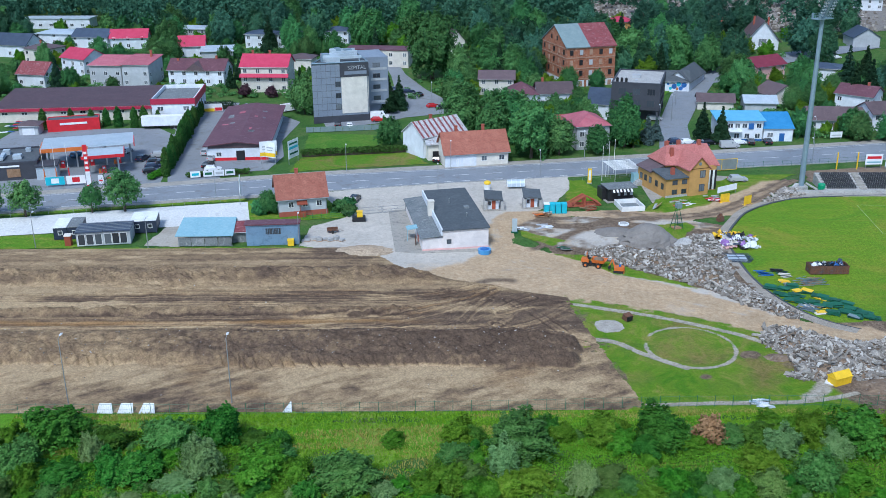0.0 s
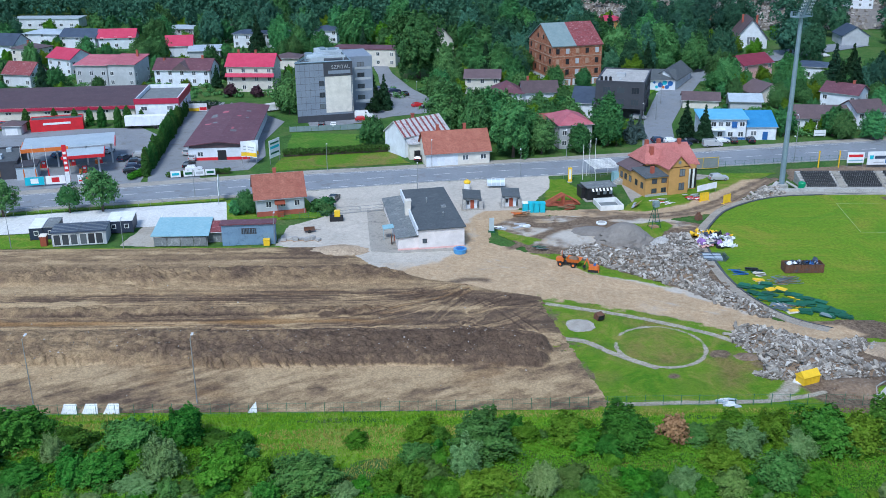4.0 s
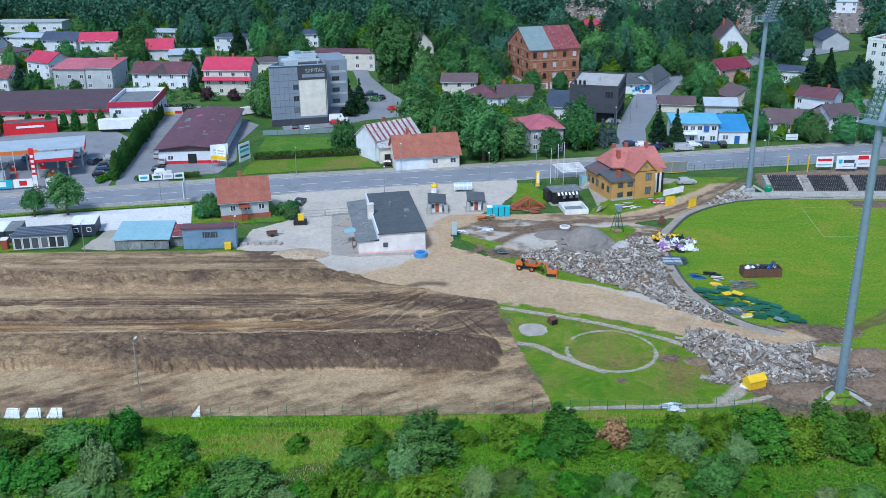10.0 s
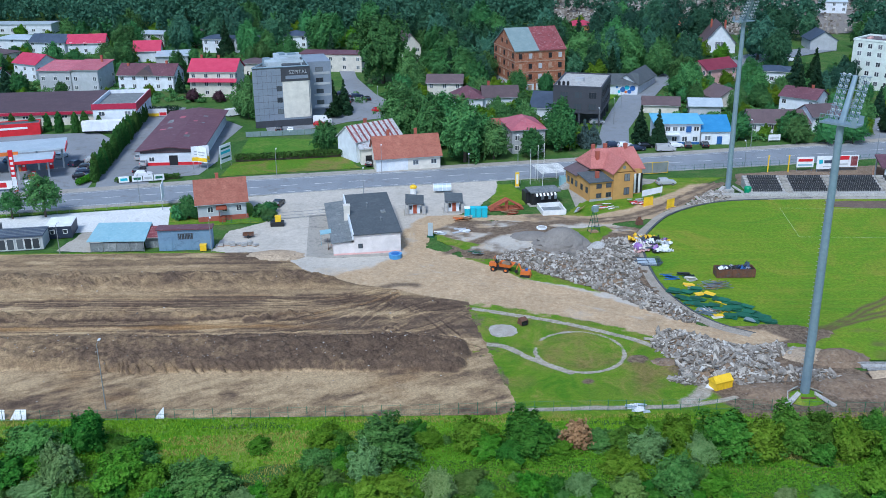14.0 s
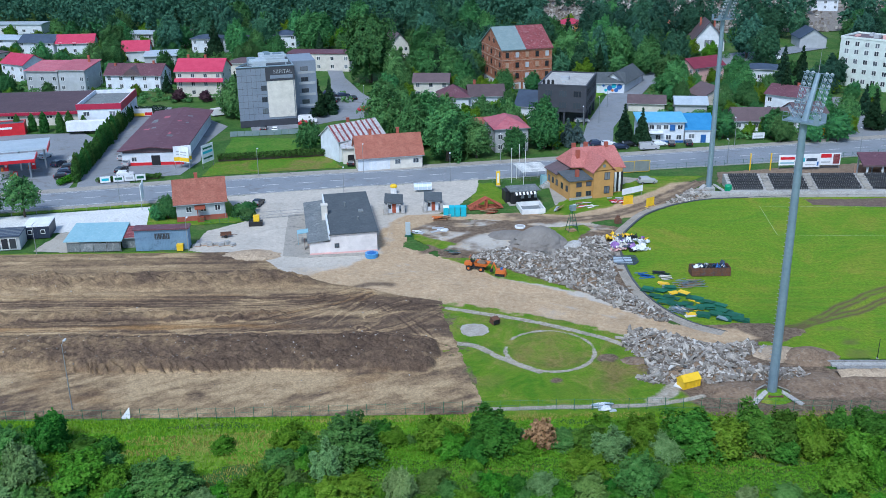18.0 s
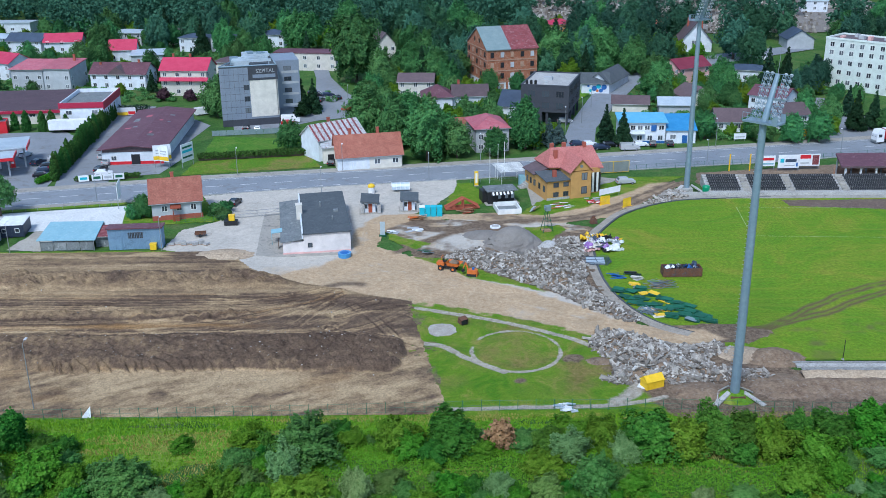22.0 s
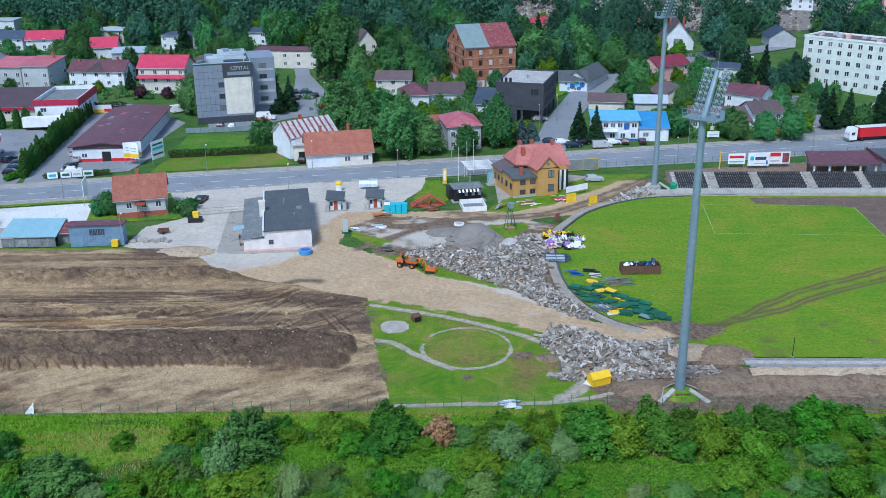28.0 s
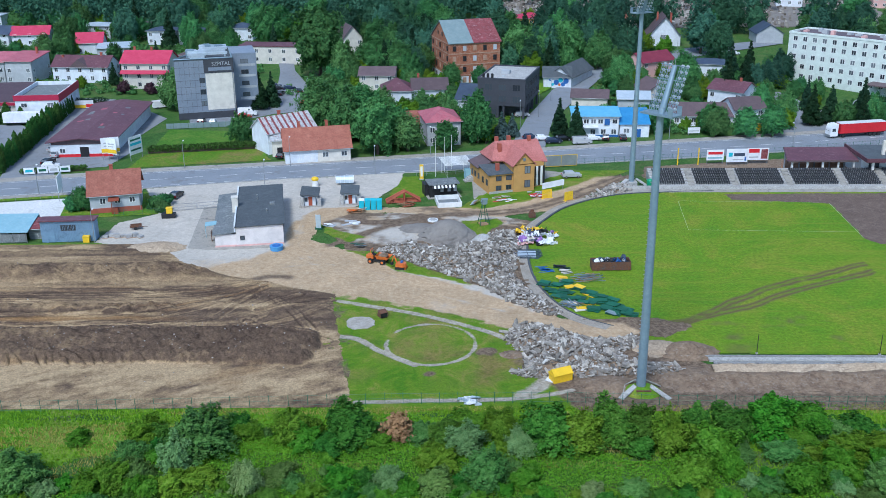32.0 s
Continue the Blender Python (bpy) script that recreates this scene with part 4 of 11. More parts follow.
# wear in the lawn
far_ = np.hypot(SX - 37.5, SY - 133.2)
WEAR = 0.85 * np.clip((6.8 - far_) / 1.5, 0, 1) * np.clip(0.6 + 0.9 * mottle + 0.5 * mott2, 0, 1)
lay("soil", 0.75 * np.clip((1.5 - np.hypot(WX - 37.6, (WY - 123.8) * 1.3)) / 0.8, 0, 1))
lay("soil", 0.8 * np.clip((2.4 - np.hypot((WX - 45.8), (WY - 130.2) * 1.4)) / 1.0, 0, 1))
lay("soil", 0.85 * np.clip((4.2 - np.hypot(WX - 51.5, (WY - 124.5) * 0.8)) / 2.6, 0, 1) * np.clip(0.6 + 1.5 * mott2, 0, 1))
WEAR = np.maximum(WEAR, 0.9 * inside([(27, 147.5), (44, 140.5), (52, 135), (56, 122), (44, 120), (43, 134), (30, 143)], 3.0) * np.clip(0.6 + 1.0 * mottle + 0.8 * mott2, 0, 1))
WEAR = np.maximum(WEAR, 0.4 * np.clip(2.2 * (mottle - 0.15), 0, 1))
lay("soil", 0.7 * inside([(20, 152), (24.4, 152), (26, 125), (29, 112.5), (24, 112.5), (21, 130)], 1.2) * np.clip(0.3 + 1.8 * mott2, 0, 1) * (SX < 26.2))
# tyre marks and pale spoil on the dug ground
for line_ in ([(56, 131), (70, 137.5), (90, 137), (116, 133)], [(58, 120), (80, 121), (116, 118.6)], [(62, 116.5), (90, 116.5), (116, 115)]):
    for off in (-0.9, 0.9):
        lay("sand", 0.5 * along([(x, y + off) for x, y in line_], 0.5, 0.5) * np.clip(0.5 + 1.4 * mott2, 0, 1))
lay("sand", 0.6 * inside([(76, 121), (92, 122.5), (96, 119), (84, 117.5)], 2.5) * np.clip(0.8 + 1.2 * mott2, 0, 1))
# paths
ring = np.clip(0.5 + (0.29 + 0.14 * mott2 - np.abs(np.hypot(SX - 37.5, (SY - 133.2) * 0.975) - 6.75)) / 0.3, 0, 1)
lay("path", ring * np.clip(0.95 - 0.75 * np.exp(-((np.arctan2(SY - 133.2, SX - 37.5) - 2.7) / 0.5) ** 2) + 0.8 * mott2, 0, 1))
lay("path", along([(21.8, 149.6), (33.5, 144.7), (41.7, 140.4), (48.6, 135.2), (51, 132)], 1.15, 0.35, 0.25) * np.clip(1.1 + 0.8 * mott2, 0, 1))
lay("path", along([(23.4, 136), (26.8, 134.6), (30, 130.8), (35.2, 126.3)], 1.15, 0.35, 0.25) * np.clip(1.1 + 0.8 * mott2, 0, 1))
lay("path", along([(27.6, 115.7), (40, 116.1), (50, 116.5), (57, 118.6)], 0.95, 0.3, 0.2))
lay("path", 0.8 * along([(50, 117.5), (53, 120), (54.5, 123)], 2.2, 0.8))
M_SITE_ATTRS = ("sand", "soil", "grass", "path")
tot = COVER["apron"].copy()
FACS = {}
for k in M_SITE_ATTRS:
    tot = tot + COVER[k]
    FACS[k] = COVER[k] / np.maximum(tot, 1e-6)


def site_material():
    m, n, l, p = nodes_of("site_ground", 0.95, 0, 0.15)
    co = where(n, True)
    big, med, fine = noise_node(n, l, co, 0.2, 6, 0.7, 0.8), noise_node(n, l, co, 1.3, 6, 0.75, 0.4), noise_node(n, l, co, 5.0, 5, 0.8)
    c = ramp_node(n, l, med, [(0.36, (0.41, 0.375, 0.325)), (0.5, (0.47, 0.435, 0.38)), (0.64, (0.52, 0.485, 0.43))])
    tones = {"sand": [(0.36, (0.36, 0.25, 0.148)), (0.5, (0.44, 0.32, 0.198)), (0.64, (0.50, 0.39, 0.26))], "soil": [(0.36, (0.115, 0.08, 0.055)), (0.5, (0.175, 0.127, 0.088)), (0.66, (0.285, 0.215, 0.15))],
             "grass": [(0.36, (0.085, 0.205, 0.010)), (0.52, (0.13, 0.22, 0.015)), (0.66, (0.22, 0.21, 0.05))], "path": [(0.36, (0.25, 0.215, 0.165)), (0.5, (0.345, 0.31, 0.25)), (0.64, (0.42, 0.39, 0.33))]}
    for k in M_SITE_ATTRS:
        at = n.new("ShaderNodeAttribute")
        at.attribute_name = k
        jag = calc(n, l, 'ADD', calc(n, l, 'SUBTRACT', at.outputs["Fac"], 0.5), calc(n, l, 'MULTIPLY', calc(n, l, 'SUBTRACT', med, 0.5), 0.9))
        f = calc(n, l, 'ADD', calc(n, l, 'MULTIPLY', jag, 2.2), 0.5)
        f.node.use_clamp = True
        tone_ = ramp_node(n, l, big if k == "grass" else med, tones[k])
        if k == "grass":
            dry_ = n.new("ShaderNodeAttribute")
            dry_.attribute_name = "wear"
            tone_ = mix_node(n, l, dry_.outputs["Fac"], tone_, ramp_node(n, l, med, [(0.38, (0.15, 0.135, 0.03)), (0.62, (0.25, 0.185, 0.075))]))
        c = mix_node(n, l, f, c, tone_)
    c = mix_node(n, l, 1.0, c, ramp_node(n, l, big, [(0.3, (0.86, 0.86, 0.86)), (0.7, (1.14, 1.13, 1.12))]), 'MULTIPLY')
    rough_ = n.new("ShaderNodeAttribute")
    rough_.attribute_name = "loose"
    even = ramp_node(n, l, fine, [(0.36, (0.88, 0.88, 0.88)), (0.64, (1.11, 1.11, 1.11))])
    # clod relief shaded in colour: dark where the bump below is low
    clods = ramp_node(n, l, fine, [(0.38, (0.68, 0.68, 0.68)), (0.62, (1.3, 1.3, 1.3))])
    c = mix_node(n, l, 1.0, c, mix_node(n, l, rough_.outputs["Fac"], even, clods), 'MULTIPLY')
    l.new(c, p.inputs["Base Color"])
    bump_node(n, l, p, calc(n, l, 'MULTIPLY', fine, calc(n, l, 'ADD', rough_.outputs["Fac"], 0.25)), 0.7, 0.25)
    return m


M_SITE = site_material()
order_ = np.stack([COVER[k] for k in COVER])
best_ = order_.argmax(0)
full = order_.sum(0)
SZ = 0.03 + 0.05 * COVER["soil"] * (SX > 52) * (SY < 145) + 0.10 * np.clip(mott2, 0, 1) * COVER["soil"] + 0.03 * COVER["grass"]
SZ = np.where((SX > 60) & (SY < 170), np.maximum(SZ, 0.072), SZ)
NAMES = {0: ("apron", "pale worn concrete and gravel entrance apron", "ground"), 1: ("haul_road", "sandy haul road worn by site traffic", "road"), 2: ("disturbed_soil", "churned brown soil under the rubble", "ground"),
         3: ("park_lawn", "worn park lawn with trampled patches", "grass"), 4: ("garden_path", "worn concrete garden path", "path")}
fb = best_[:-1, :-1]
ok = (full[:-1, :-1] > 0.45) & (full[1:, 1:] > 0.45)
idx = np.arange(SX.size).reshape(SX.shape)
quad = np.stack([idx[:-1, :-1], idx[:-1, 1:], idx[1:, 1:], idx[1:, :-1]], -1)
for k, (nm, lab, cat) in NAMES.items():
    q = quad[ok & (fb == k)]
    ids, inv = np.unique(q, return_inverse=True)
    me = bpy.data.meshes.new(nm)
    me.from_pydata(np.stack([SX.ravel()[ids], SY.ravel()[ids], SZ.ravel()[ids]], -1).tolist(), [], inv.reshape(-1, 4).tolist())
    me.materials.append(M_SITE)
    for a in M_SITE_ATTRS:
        me.attributes.new(a, 'FLOAT', 'POINT').data.foreach_set("value", FACS[a].ravel()[ids].astype(np.float32))
    me.attributes.new("loose", 'FLOAT', 'POINT').data.foreach_set("value", np.clip(COVER["soil"] + 0.7 * COVER["grass"], 0, 1).ravel()[ids].astype(np.float32))
    me.attributes.new("wear", 'FLOAT', 'POINT').data.foreach_set("value", np.clip(WEAR, 0, 1).ravel()[ids].astype(np.float32))
    tagged(new(nm, me), lab, cat, "", "structure")
sheet("slab", [(24.0, 141.2), (24.8, 142.6), (26.2, 143.0), (27.6, 142.7), (28.5, 141.4), (28.6, 139.8), (27.4, 138.6), (25.6, 138.3), (24.3, 139.4)], 0.16, M_RUBBLE, "cracked concrete slab in the lawn", "slab", 1.2, 0.25, 0.2)

# pitch, running track, kerb of the stadium
arc = [(99.9, 209.0), (90, 208.4), (77.6, 206.6), (66.7, 199.4), (60.6, 190.6), (56.6, 181.5), (55.2, 170), (55.6, 158), (58, 148.5), (61.5, 142.5), (66, 139)]
pitch_edge = [(p.x, p.y) for p in glide(arc, 6)] + [(66, 136), (69, 133), (73.5, 129.3), (110, 128.3), (330, 124), (330, 208), (140, 208)]
inn = inside(pitch_edge, 0.02, 0.0) > 0.5
worn = np.zeros_like(SX)
for line_ in TYRE:
    for off in (-0.5, 0.5):
        worn = np.maximum(worn, along([(x - 0.5 * off, y + off) for x, y in line_], 0.75, 0.9) * np.clip(1.05 + 0.7 * mott2, 0, 1))
worn = np.maximum(worn, 0.75 * along([(62, 141.4), (72, 140), (84, 139.2), (100, 141)], 3.0, 4.0) * np.clip(0.5 + 1.3 * mott2, 0, 1))
worn = np.maximum(worn, 0.5 * np.clip((SY - 128) / -3 + 2.2, 0, 1) * np.clip(2 * mottle, 0, 1))
worn = np.maximum(worn, 0.6 * np.clip(3 * (mottle - 0.3), 0, 1) * (SY < 150))
fm = quad[inn[:-1, :-1] & inn[1:, 1:] & inn[:-1, 1:] & inn[1:, :-1]]
ids, inv = np.unique(fm, return_inverse=True)
me = bpy.data.meshes.new("pitch")
extra = [(115.4, 128.1, 0.052), (330, 124, 0.052), (330, 208, 0.052), (115.4, 208, 0.052)]
n0 = len(ids)
me.from_pydata(np.stack([SX.ravel()[ids], SY.ravel()[ids], np.full(n0, 0.06)], -1).tolist() + extra, [], inv.reshape(-1, 4).tolist() + [(n0, n0 + 1, n0 + 2, n0 + 3)])
me.materials.append(M_PITCH)
me.attributes.new("worn", 'FLOAT', 'POINT').data.foreach_set("value", np.concatenate([worn.ravel()[ids], np.zeros(4)]).astype(np.float32))
tagged(new("pitch", me), "bright green football pitch with worn vehicle tracks", "grass", "", "structure")
outer = [(99.9, 210.6), (90, 210.0), (76.8, 208.3), (65.2, 200.7), (58.9, 191.6), (54.8, 182.5), (53.4, 170), (53.6, 157.3), (56.2, 147.5), (59.8, 141.2), (64.6, 137.6)]
sheet("running_track", band([(p.x - 0.2, p.y + 0.2) for p in glide(arc, 6)], [(p.x, p.y) for p in glide(outer, 6)]), 0.075, M_PATH, "narrow grey strip of old running track", "track")
sheet("track_kerb", band([(p.x + 0.06, p.y - 0.04) for p in glide(arc, 6)], [(p.x - 0.3, p.y + 0.16) for p in glide(arc, 6)]), 0.2, M_R_DARK, "dark kerb round the pitch", "kerb", thick=0.2)
sheet("stripped_strip", [(101.5, 206.6), (180, 206.4), (180, 173), (122.8, 174.5), (121, 177.3), (122.4, 199.6), (102, 202.6)], 0.072, M_CINDER, "stripped dark strip of turf", "ground", 2, 0.3)


# ---- buildings ----
def lattice(xs, zs, y0, y1):
    """One welded frame of bars: cells with odd column and odd row are open."""
    s = Shape()
    nx, nz = len(xs), len(zs)
    full = [[not (i % 2 and j % 2) for j in range(nz - 1)] for i in range(nx - 1)]
    s.v = [(x, y, z) for y in (y0, y1) for x in xs for z in zs]

    def at(k, i, j):
        return k * nx * nz + i * nz + j
    for i in range(nx - 1):
        for j in range(nz - 1):
            if not full[i][j]:
                continue
            s.f.append((at(0, i, j), at(0, i + 1, j), at(0, i + 1, j + 1), at(0, i, j + 1)))
            s.f.append((at(1, i, j), at(1, i, j + 1), at(1, i + 1, j + 1), at(1, i + 1, j)))
            for di, dj, a, b in ((-1, 0, (i, j), (i, j + 1)), (1, 0, (i + 1, j), (i + 1, j + 1)), (0, -1, (i, j), (i + 1, j)), (0, 1, (i, j + 1), (i + 1, j + 1))):
                u, v = i + di, j + dj
                if not (0 <= u < nx - 1 and 0 <= v < nz - 1 and full[u][v]):
                    s.f.append((at(0, *a), at(0, *b), at(1, *b), at(1, *a)))
    return s


def window_meshes(w, h, frame, cache={}):
    """The shared meshes of a window: outer frame with mullion and sill, and its pane."""
    key = (round(w, 2), round(h, 2), frame.name)
    if key not in cache:
        t = 0.09
        k = 0 if w <= 0.9 else 2 if w > 2.2 else 1
        xs = [-w / 2, -w / 2 + t]
        for i in range(k):
            x = -w / 2 + w * (i + 1) / (k + 1)
            xs += [x - 0.045, x + 0.045]
        xs += [w / 2 - t, w / 2]
        s = lattice(xs, [-h / 2, -h / 2 + t, h / 2 - t, h / 2], -0.07, 0.05)
        p = Shape().box(-w / 2 + t, -0.035, -h / 2 + t, w / 2 - t, 0.03, h / 2 - t)
        cache[key] = (s.mesh("window", frame), p.mesh("pane", M_GLASS))
    return cache[key]


FACE = {'f': (0, lambda w, d, u: (u, 0)), 'r': (90, lambda w, d, u: (w, u)), 'b': (180, lambda w, d, u: (w - u, d)), 'l': (270, lambda w, d, u: (0, d - u))}


def add_window(parent, w, d, face, u, z, ww, wh, frame):
    turn, spot = FACE[face]
    x, y = spot(w, d, u)
    fm, pm = window_meshes(ww, wh, frame)
    ob = part("window", fm, None, parent, "", pose(x, y, z, 0, 0, turn))
    part("pane", pm, None, ob)
    return ob


def add_windows(parent, w, d, spec, frame):
    """spec: face, first and last place along it, how many, sill-to-sill heights, width, height."""
    for face, u0, u1, n, zs, ww, wh in spec:
        for i in range(n):
            for z in zs:
                add_window(parent, w, d, face, u0 + (u1 - u0) * (i / (n - 1) if n > 1 else 0.5), z, ww, wh, frame)


def roof_shape(w, d, h, kind, rh, ov, t=0.22):
    """Roof plates over a plan of w by d with eaves at h."""
    s = Shape()
    if kind == 'flat':
        s.box(-ov, -ov, h, w + ov, d + ov, h + rh)
    elif kind == 'parapet':
        s.box(0.3, 0.3, h - 0.05, w - 0.3, d - 0.3, h + 0.08)
    elif kind == 'gx':
        k = rh / (d / 2)
        e = h - ov * k
        s.slab([(-ov, -ov, e + t), (w + ov, -ov, e + t), (w + ov, d / 2, h + rh + t), (-ov, d / 2, h + rh + t)], t)
        s.slab([(w + ov, d + ov, e + t), (-ov, d + ov, e + t), (-ov, d / 2, h + rh + t), (w + ov, d / 2, h + rh + t)], t)
    elif kind == 'gy':
        k = rh / (w / 2)
        e = h - ov * k
        s.slab([(-ov, -ov, e + t), (w / 2, -ov, h + rh + t), (w / 2, d + ov, h + rh + t), (-ov, d + ov, e + t)], t)
        s.slab([(w / 2, -ov, h + rh + t), (w + ov, -ov, e + t), (w + ov, d + ov, e + t), (w / 2, d + ov, h + rh + t)], t)
    elif kind == 'hip':
        a, b, c, e = (-ov, -ov, h + t), (w + ov, -ov, h + t), (w + ov, d + ov, h + t), (-ov, d + ov, h + t)
        if w >= d:
            p, q = (d / 2, d / 2, h + rh + t), (w - d / 2, d / 2, h + rh + t)
            for f in ([a, b, q, p], [b, c, q], [c, e, p, q], [e, a, p]):
                s.slab(f, t)
        else:
            p, q = (w / 2, w / 2, h + rh + t), (w / 2, d - w / 2, h + rh + t)
            for f in ([a, b, p], [b, c, q, p], [c, e, q], [e, a, p, q]):
                s.slab(f, t)
    elif kind == 'shed':
        s.slab([(-ov, -ov, h + t), (w + ov, -ov, h + t), (w + ov, d + ov, h + rh + t), (-ov, d + ov, h + rh + t)], t)
    return s


def wall_shape(w, d, h, kind, rh, parapet=0.5):
    s = Shape()
    if kind == 'gx':
        k = [(0, 0), (d, 0), (d, h), (d / 2, h + rh), (0, h)]
        n = 5
        s.add([(0, y, z) for y, z in k] + [(w, y, z) for y, z in k], [tuple(range(4, -1, -1)), tuple(range(5, 10))] + [(i, (i + 1) % n, n + (i + 1) % n, n + i) for i in range(n)])
    elif kind == 'gy':
        s.side([(0, 0), (w, 0), (w, h), (w / 2, h + rh), (0, h)], 0, d)
    elif kind == 'parapet':
        s.box(0, 0, 0, w, d, h)
        for b in ((0, 0, w, 0.3), (0, d - 0.3, w, d), (0, 0.3, 0.3, d - 0.3), (w - 0.3, 0.3, w, d - 0.3)):
            s.box(b[0], b[1], h, b[2], b[3], h + parapet)
    elif kind == 'shed':
        s.add([(0, 0, 0), (w, 0, 0), (w, d, 0), (0, d, 0), (0, 0, h), (w, 0, h), (w, d, h + rh), (0, d, h + rh)],
              [(0, 3, 2, 1), (4, 5, 6, 7), (0, 1, 5, 4), (1, 2, 6, 5), (2, 3, 7, 6), (3, 0, 4, 7)])
    else:
        s.box(0, 0, 0, w, d, h)
    return s


def house(x, y, turn, w, d, h, wall, roof, kind, rh, label, wins=(), ov=0.5, frame=None, chimneys=(), z=None, name="house", category="house", parapet=0.5, door=None, group=""):
    """A building whose front-left foot is at x, y; front along local x, depth along local y."""
    z = float(hill(x, y)) if z is None else z
    e = thing(name, x, y, turn, label, category, group, z)
    part("wall", wall_shape(w, d, h, kind, rh, parapet).box(-0.02, -0.02, -1.0, w + 0.02, d + 0.02, 0.0), wall, e)
    rf = part("roof", roof_shape(w, d, h, kind, rh, ov), roof, e)
    if kind in ('gx', 'gy', 'hip', 'shed'):
        g = Shape()
        zz = h - (ov * rh / (d / 2) if kind == 'gx' else 0) + 0.04
        if kind != 'gy':
            g.beam((-ov, -ov - 0.06, zz), (w + ov, -ov - 0.06, zz), 0.07)
            g.beam((w - 0.1, -0.08, 0), (w - 0.1, -0.08, h - 0.1), 0.05)
            part("gutter", g, M_STEEL, e, "grey metal gutter and downpipe")
    for cx, cy, ct in chimneys:
        c = Shape().box(cx - 0.35, cy - 0.28, h, cx + 0.35, cy + 0.28, ct)
        c.box(cx - 0.42, cy - 0.35, ct, cx + 0.42, cy + 0.35, ct + 0.12)
        part("chimney", c, M_REDBRICK, e, "red brick chimney")
    add_windows(e, w, d, wins, frame or M_WFRAME)
    if door:
        face, u, dw, dh, m = door
        turn2, spot = FACE[face]
        px, py = spot(w, d, u)
        part("door", Shape().box(-dw / 2, -0.08, 0, dw / 2, 0.02, dh).box(dw / 2 - 0.2, -0.14, dh * 0.48, dw / 2 - 0.12, -0.06, dh * 0.52), m, e, "", pose(px, py, 0, 0, 0, turn2))
    return e


def two(n, w, face='f', zs=(1.5, 4.2), ww=1.3, wh=1.4):
    return (face, 1.4, w - 1.4, n, zs, ww, wh)


# far estate on the hillside
house(-190.8, 448.4, -2, 30.5, 9, 4.2, M_WHITE, M_R_PALE, 'flat', 0.4, "long white flat-roofed pavilion below the woods", [('f', 3, 27, 6, (1.6,), 1.6, 1.2)], 0.4)
house(-178.4, 387.2, -14, 15, 11, 4.8, M_WHITE, M_R_NAVY, 'gx', 3.6, "white house with a dark navy roof", [two(3, 15, zs=(1.5,)), two(2, 11, 'r')])
house(-160.6, 374, -25, 11, 10, 5.6, M_CREAM, M_R_BROWN, 'hip', 1.6, "cream two-storey house with a brown hipped roof", [two(3, 11), two(2, 10, 'r')], chimneys=[(4, 5, 8.2)])
house(-170.3, 409.7, -10, 17, 11, 4.6, M_WHITE, M_R_PALE, 'hip', 1.3, "white house with a pale metal roof", [two(3, 17)])
house(-152.2, 402, -10, 15.5, 10, 4.8, M_WHITE, M_R_NAVY, 'gx', 2.6, "white house with a navy gabled roof", [two(3, 15)])
house(-135.7, 399.2, 7, 14.6, 9, 4.6, M_WHITE, M_R_RED, 'gx', 2.8, "white house with a bright red roof and timber gable", [two(3, 14), two(2, 9, 'r')])
house(-139.8, 355.9, -30, 12, 10, 6.0, M_WHITE, M_R_RED, 'gx', 2.8, "white two-storey house with a red roof", [two(3, 12), two(2, 10, 'r')])
house(-122.5, 335.2, -6, 11.5, 13, 7.2, M_GREYW, M_R_ROSE, 'shed', 1.4, "grey semi-detached house with a faded red roof", [two(3, 11.5, zs=(1.6, 4.6)), two(2, 13, 'l')], 0.5)
house(-110.9, 334, -6, 9.6, 13, 7.6, M_GREYW, M_R_ROSE, 'shed', 1.4, "grey semi-detached house with a rose-red roof", [two(2, 9.6, zs=(1.6, 4.6)), two(2, 13, 'r')], 0.5, chimneys=[(7, 10, 11)])
house(-148.4, 336.7, -15, 11, 9, 4.4, M_WHITE, M_R_REDRUST, 'gx', 3.4, "white house with a dull red roof", [two(2, 11, zs=(1.5,)), two(2, 9, 'r')])
e = house(-95.6, 336.1, -6, 19.8, 10, 5.4, M_WHITE, M_R_MAROON, 'gx', 3.0, "white villa with a maroon roof and central gable", [two(5, 19.8), two(2, 10, 'r')], chimneys=[(2.5, 4, 8.6), (16, 5, 9.4)])
part("dormer_gable", Shape().add([(6, -0.6, 5.0), (13.5, -0.6, 5.0), (9.75, -0.6, 7.9), (9.75, 5, 8.2)], [(0, 1, 2), (0, 2, 3), (1, 3, 2), (0, 3, 1)]), M_R_BROWN, e)
house(-103.9, 382.7, 8, 10, 9, 4.4, M_WHITE, M_R_RED, 'gx', 3.2, "house with a vivid red gabled roof", [two(2, 10, zs=(1.5,))])
house(-93.5, 376, 8, 12, 8, 3.4, M_GREYW, M_R_PALE, 'shed', 1.0, "low annex with a pale metal roof")
house(-113, 415, -7, 12.9, 9, 5.2, M_GREYW, M_R_PALE, 'hip', 1.0, "grey house with a pale flat-pitched roof", [two(3, 12.9)])
house(-100.5, 418.5, -10, 14, 9, 5.0, M_CREAM, M_R_BROWN, 'hip', 1.3, "cream house with a brown roof", [two(3, 14)])
e = house(-68.2, 325.6, -4, 15.8, 11, 8.6, M_CREAM, M_R_RED, 'gx', 3.2, "cream three-storey house with a bright red roof", [two(4, 15.8, zs=(1.5, 4.3, 7.1)), two(2, 11, 'r', (4.3, 7.1))], chimneys=[(3, 6, 13), (9, 5.5, 13)])
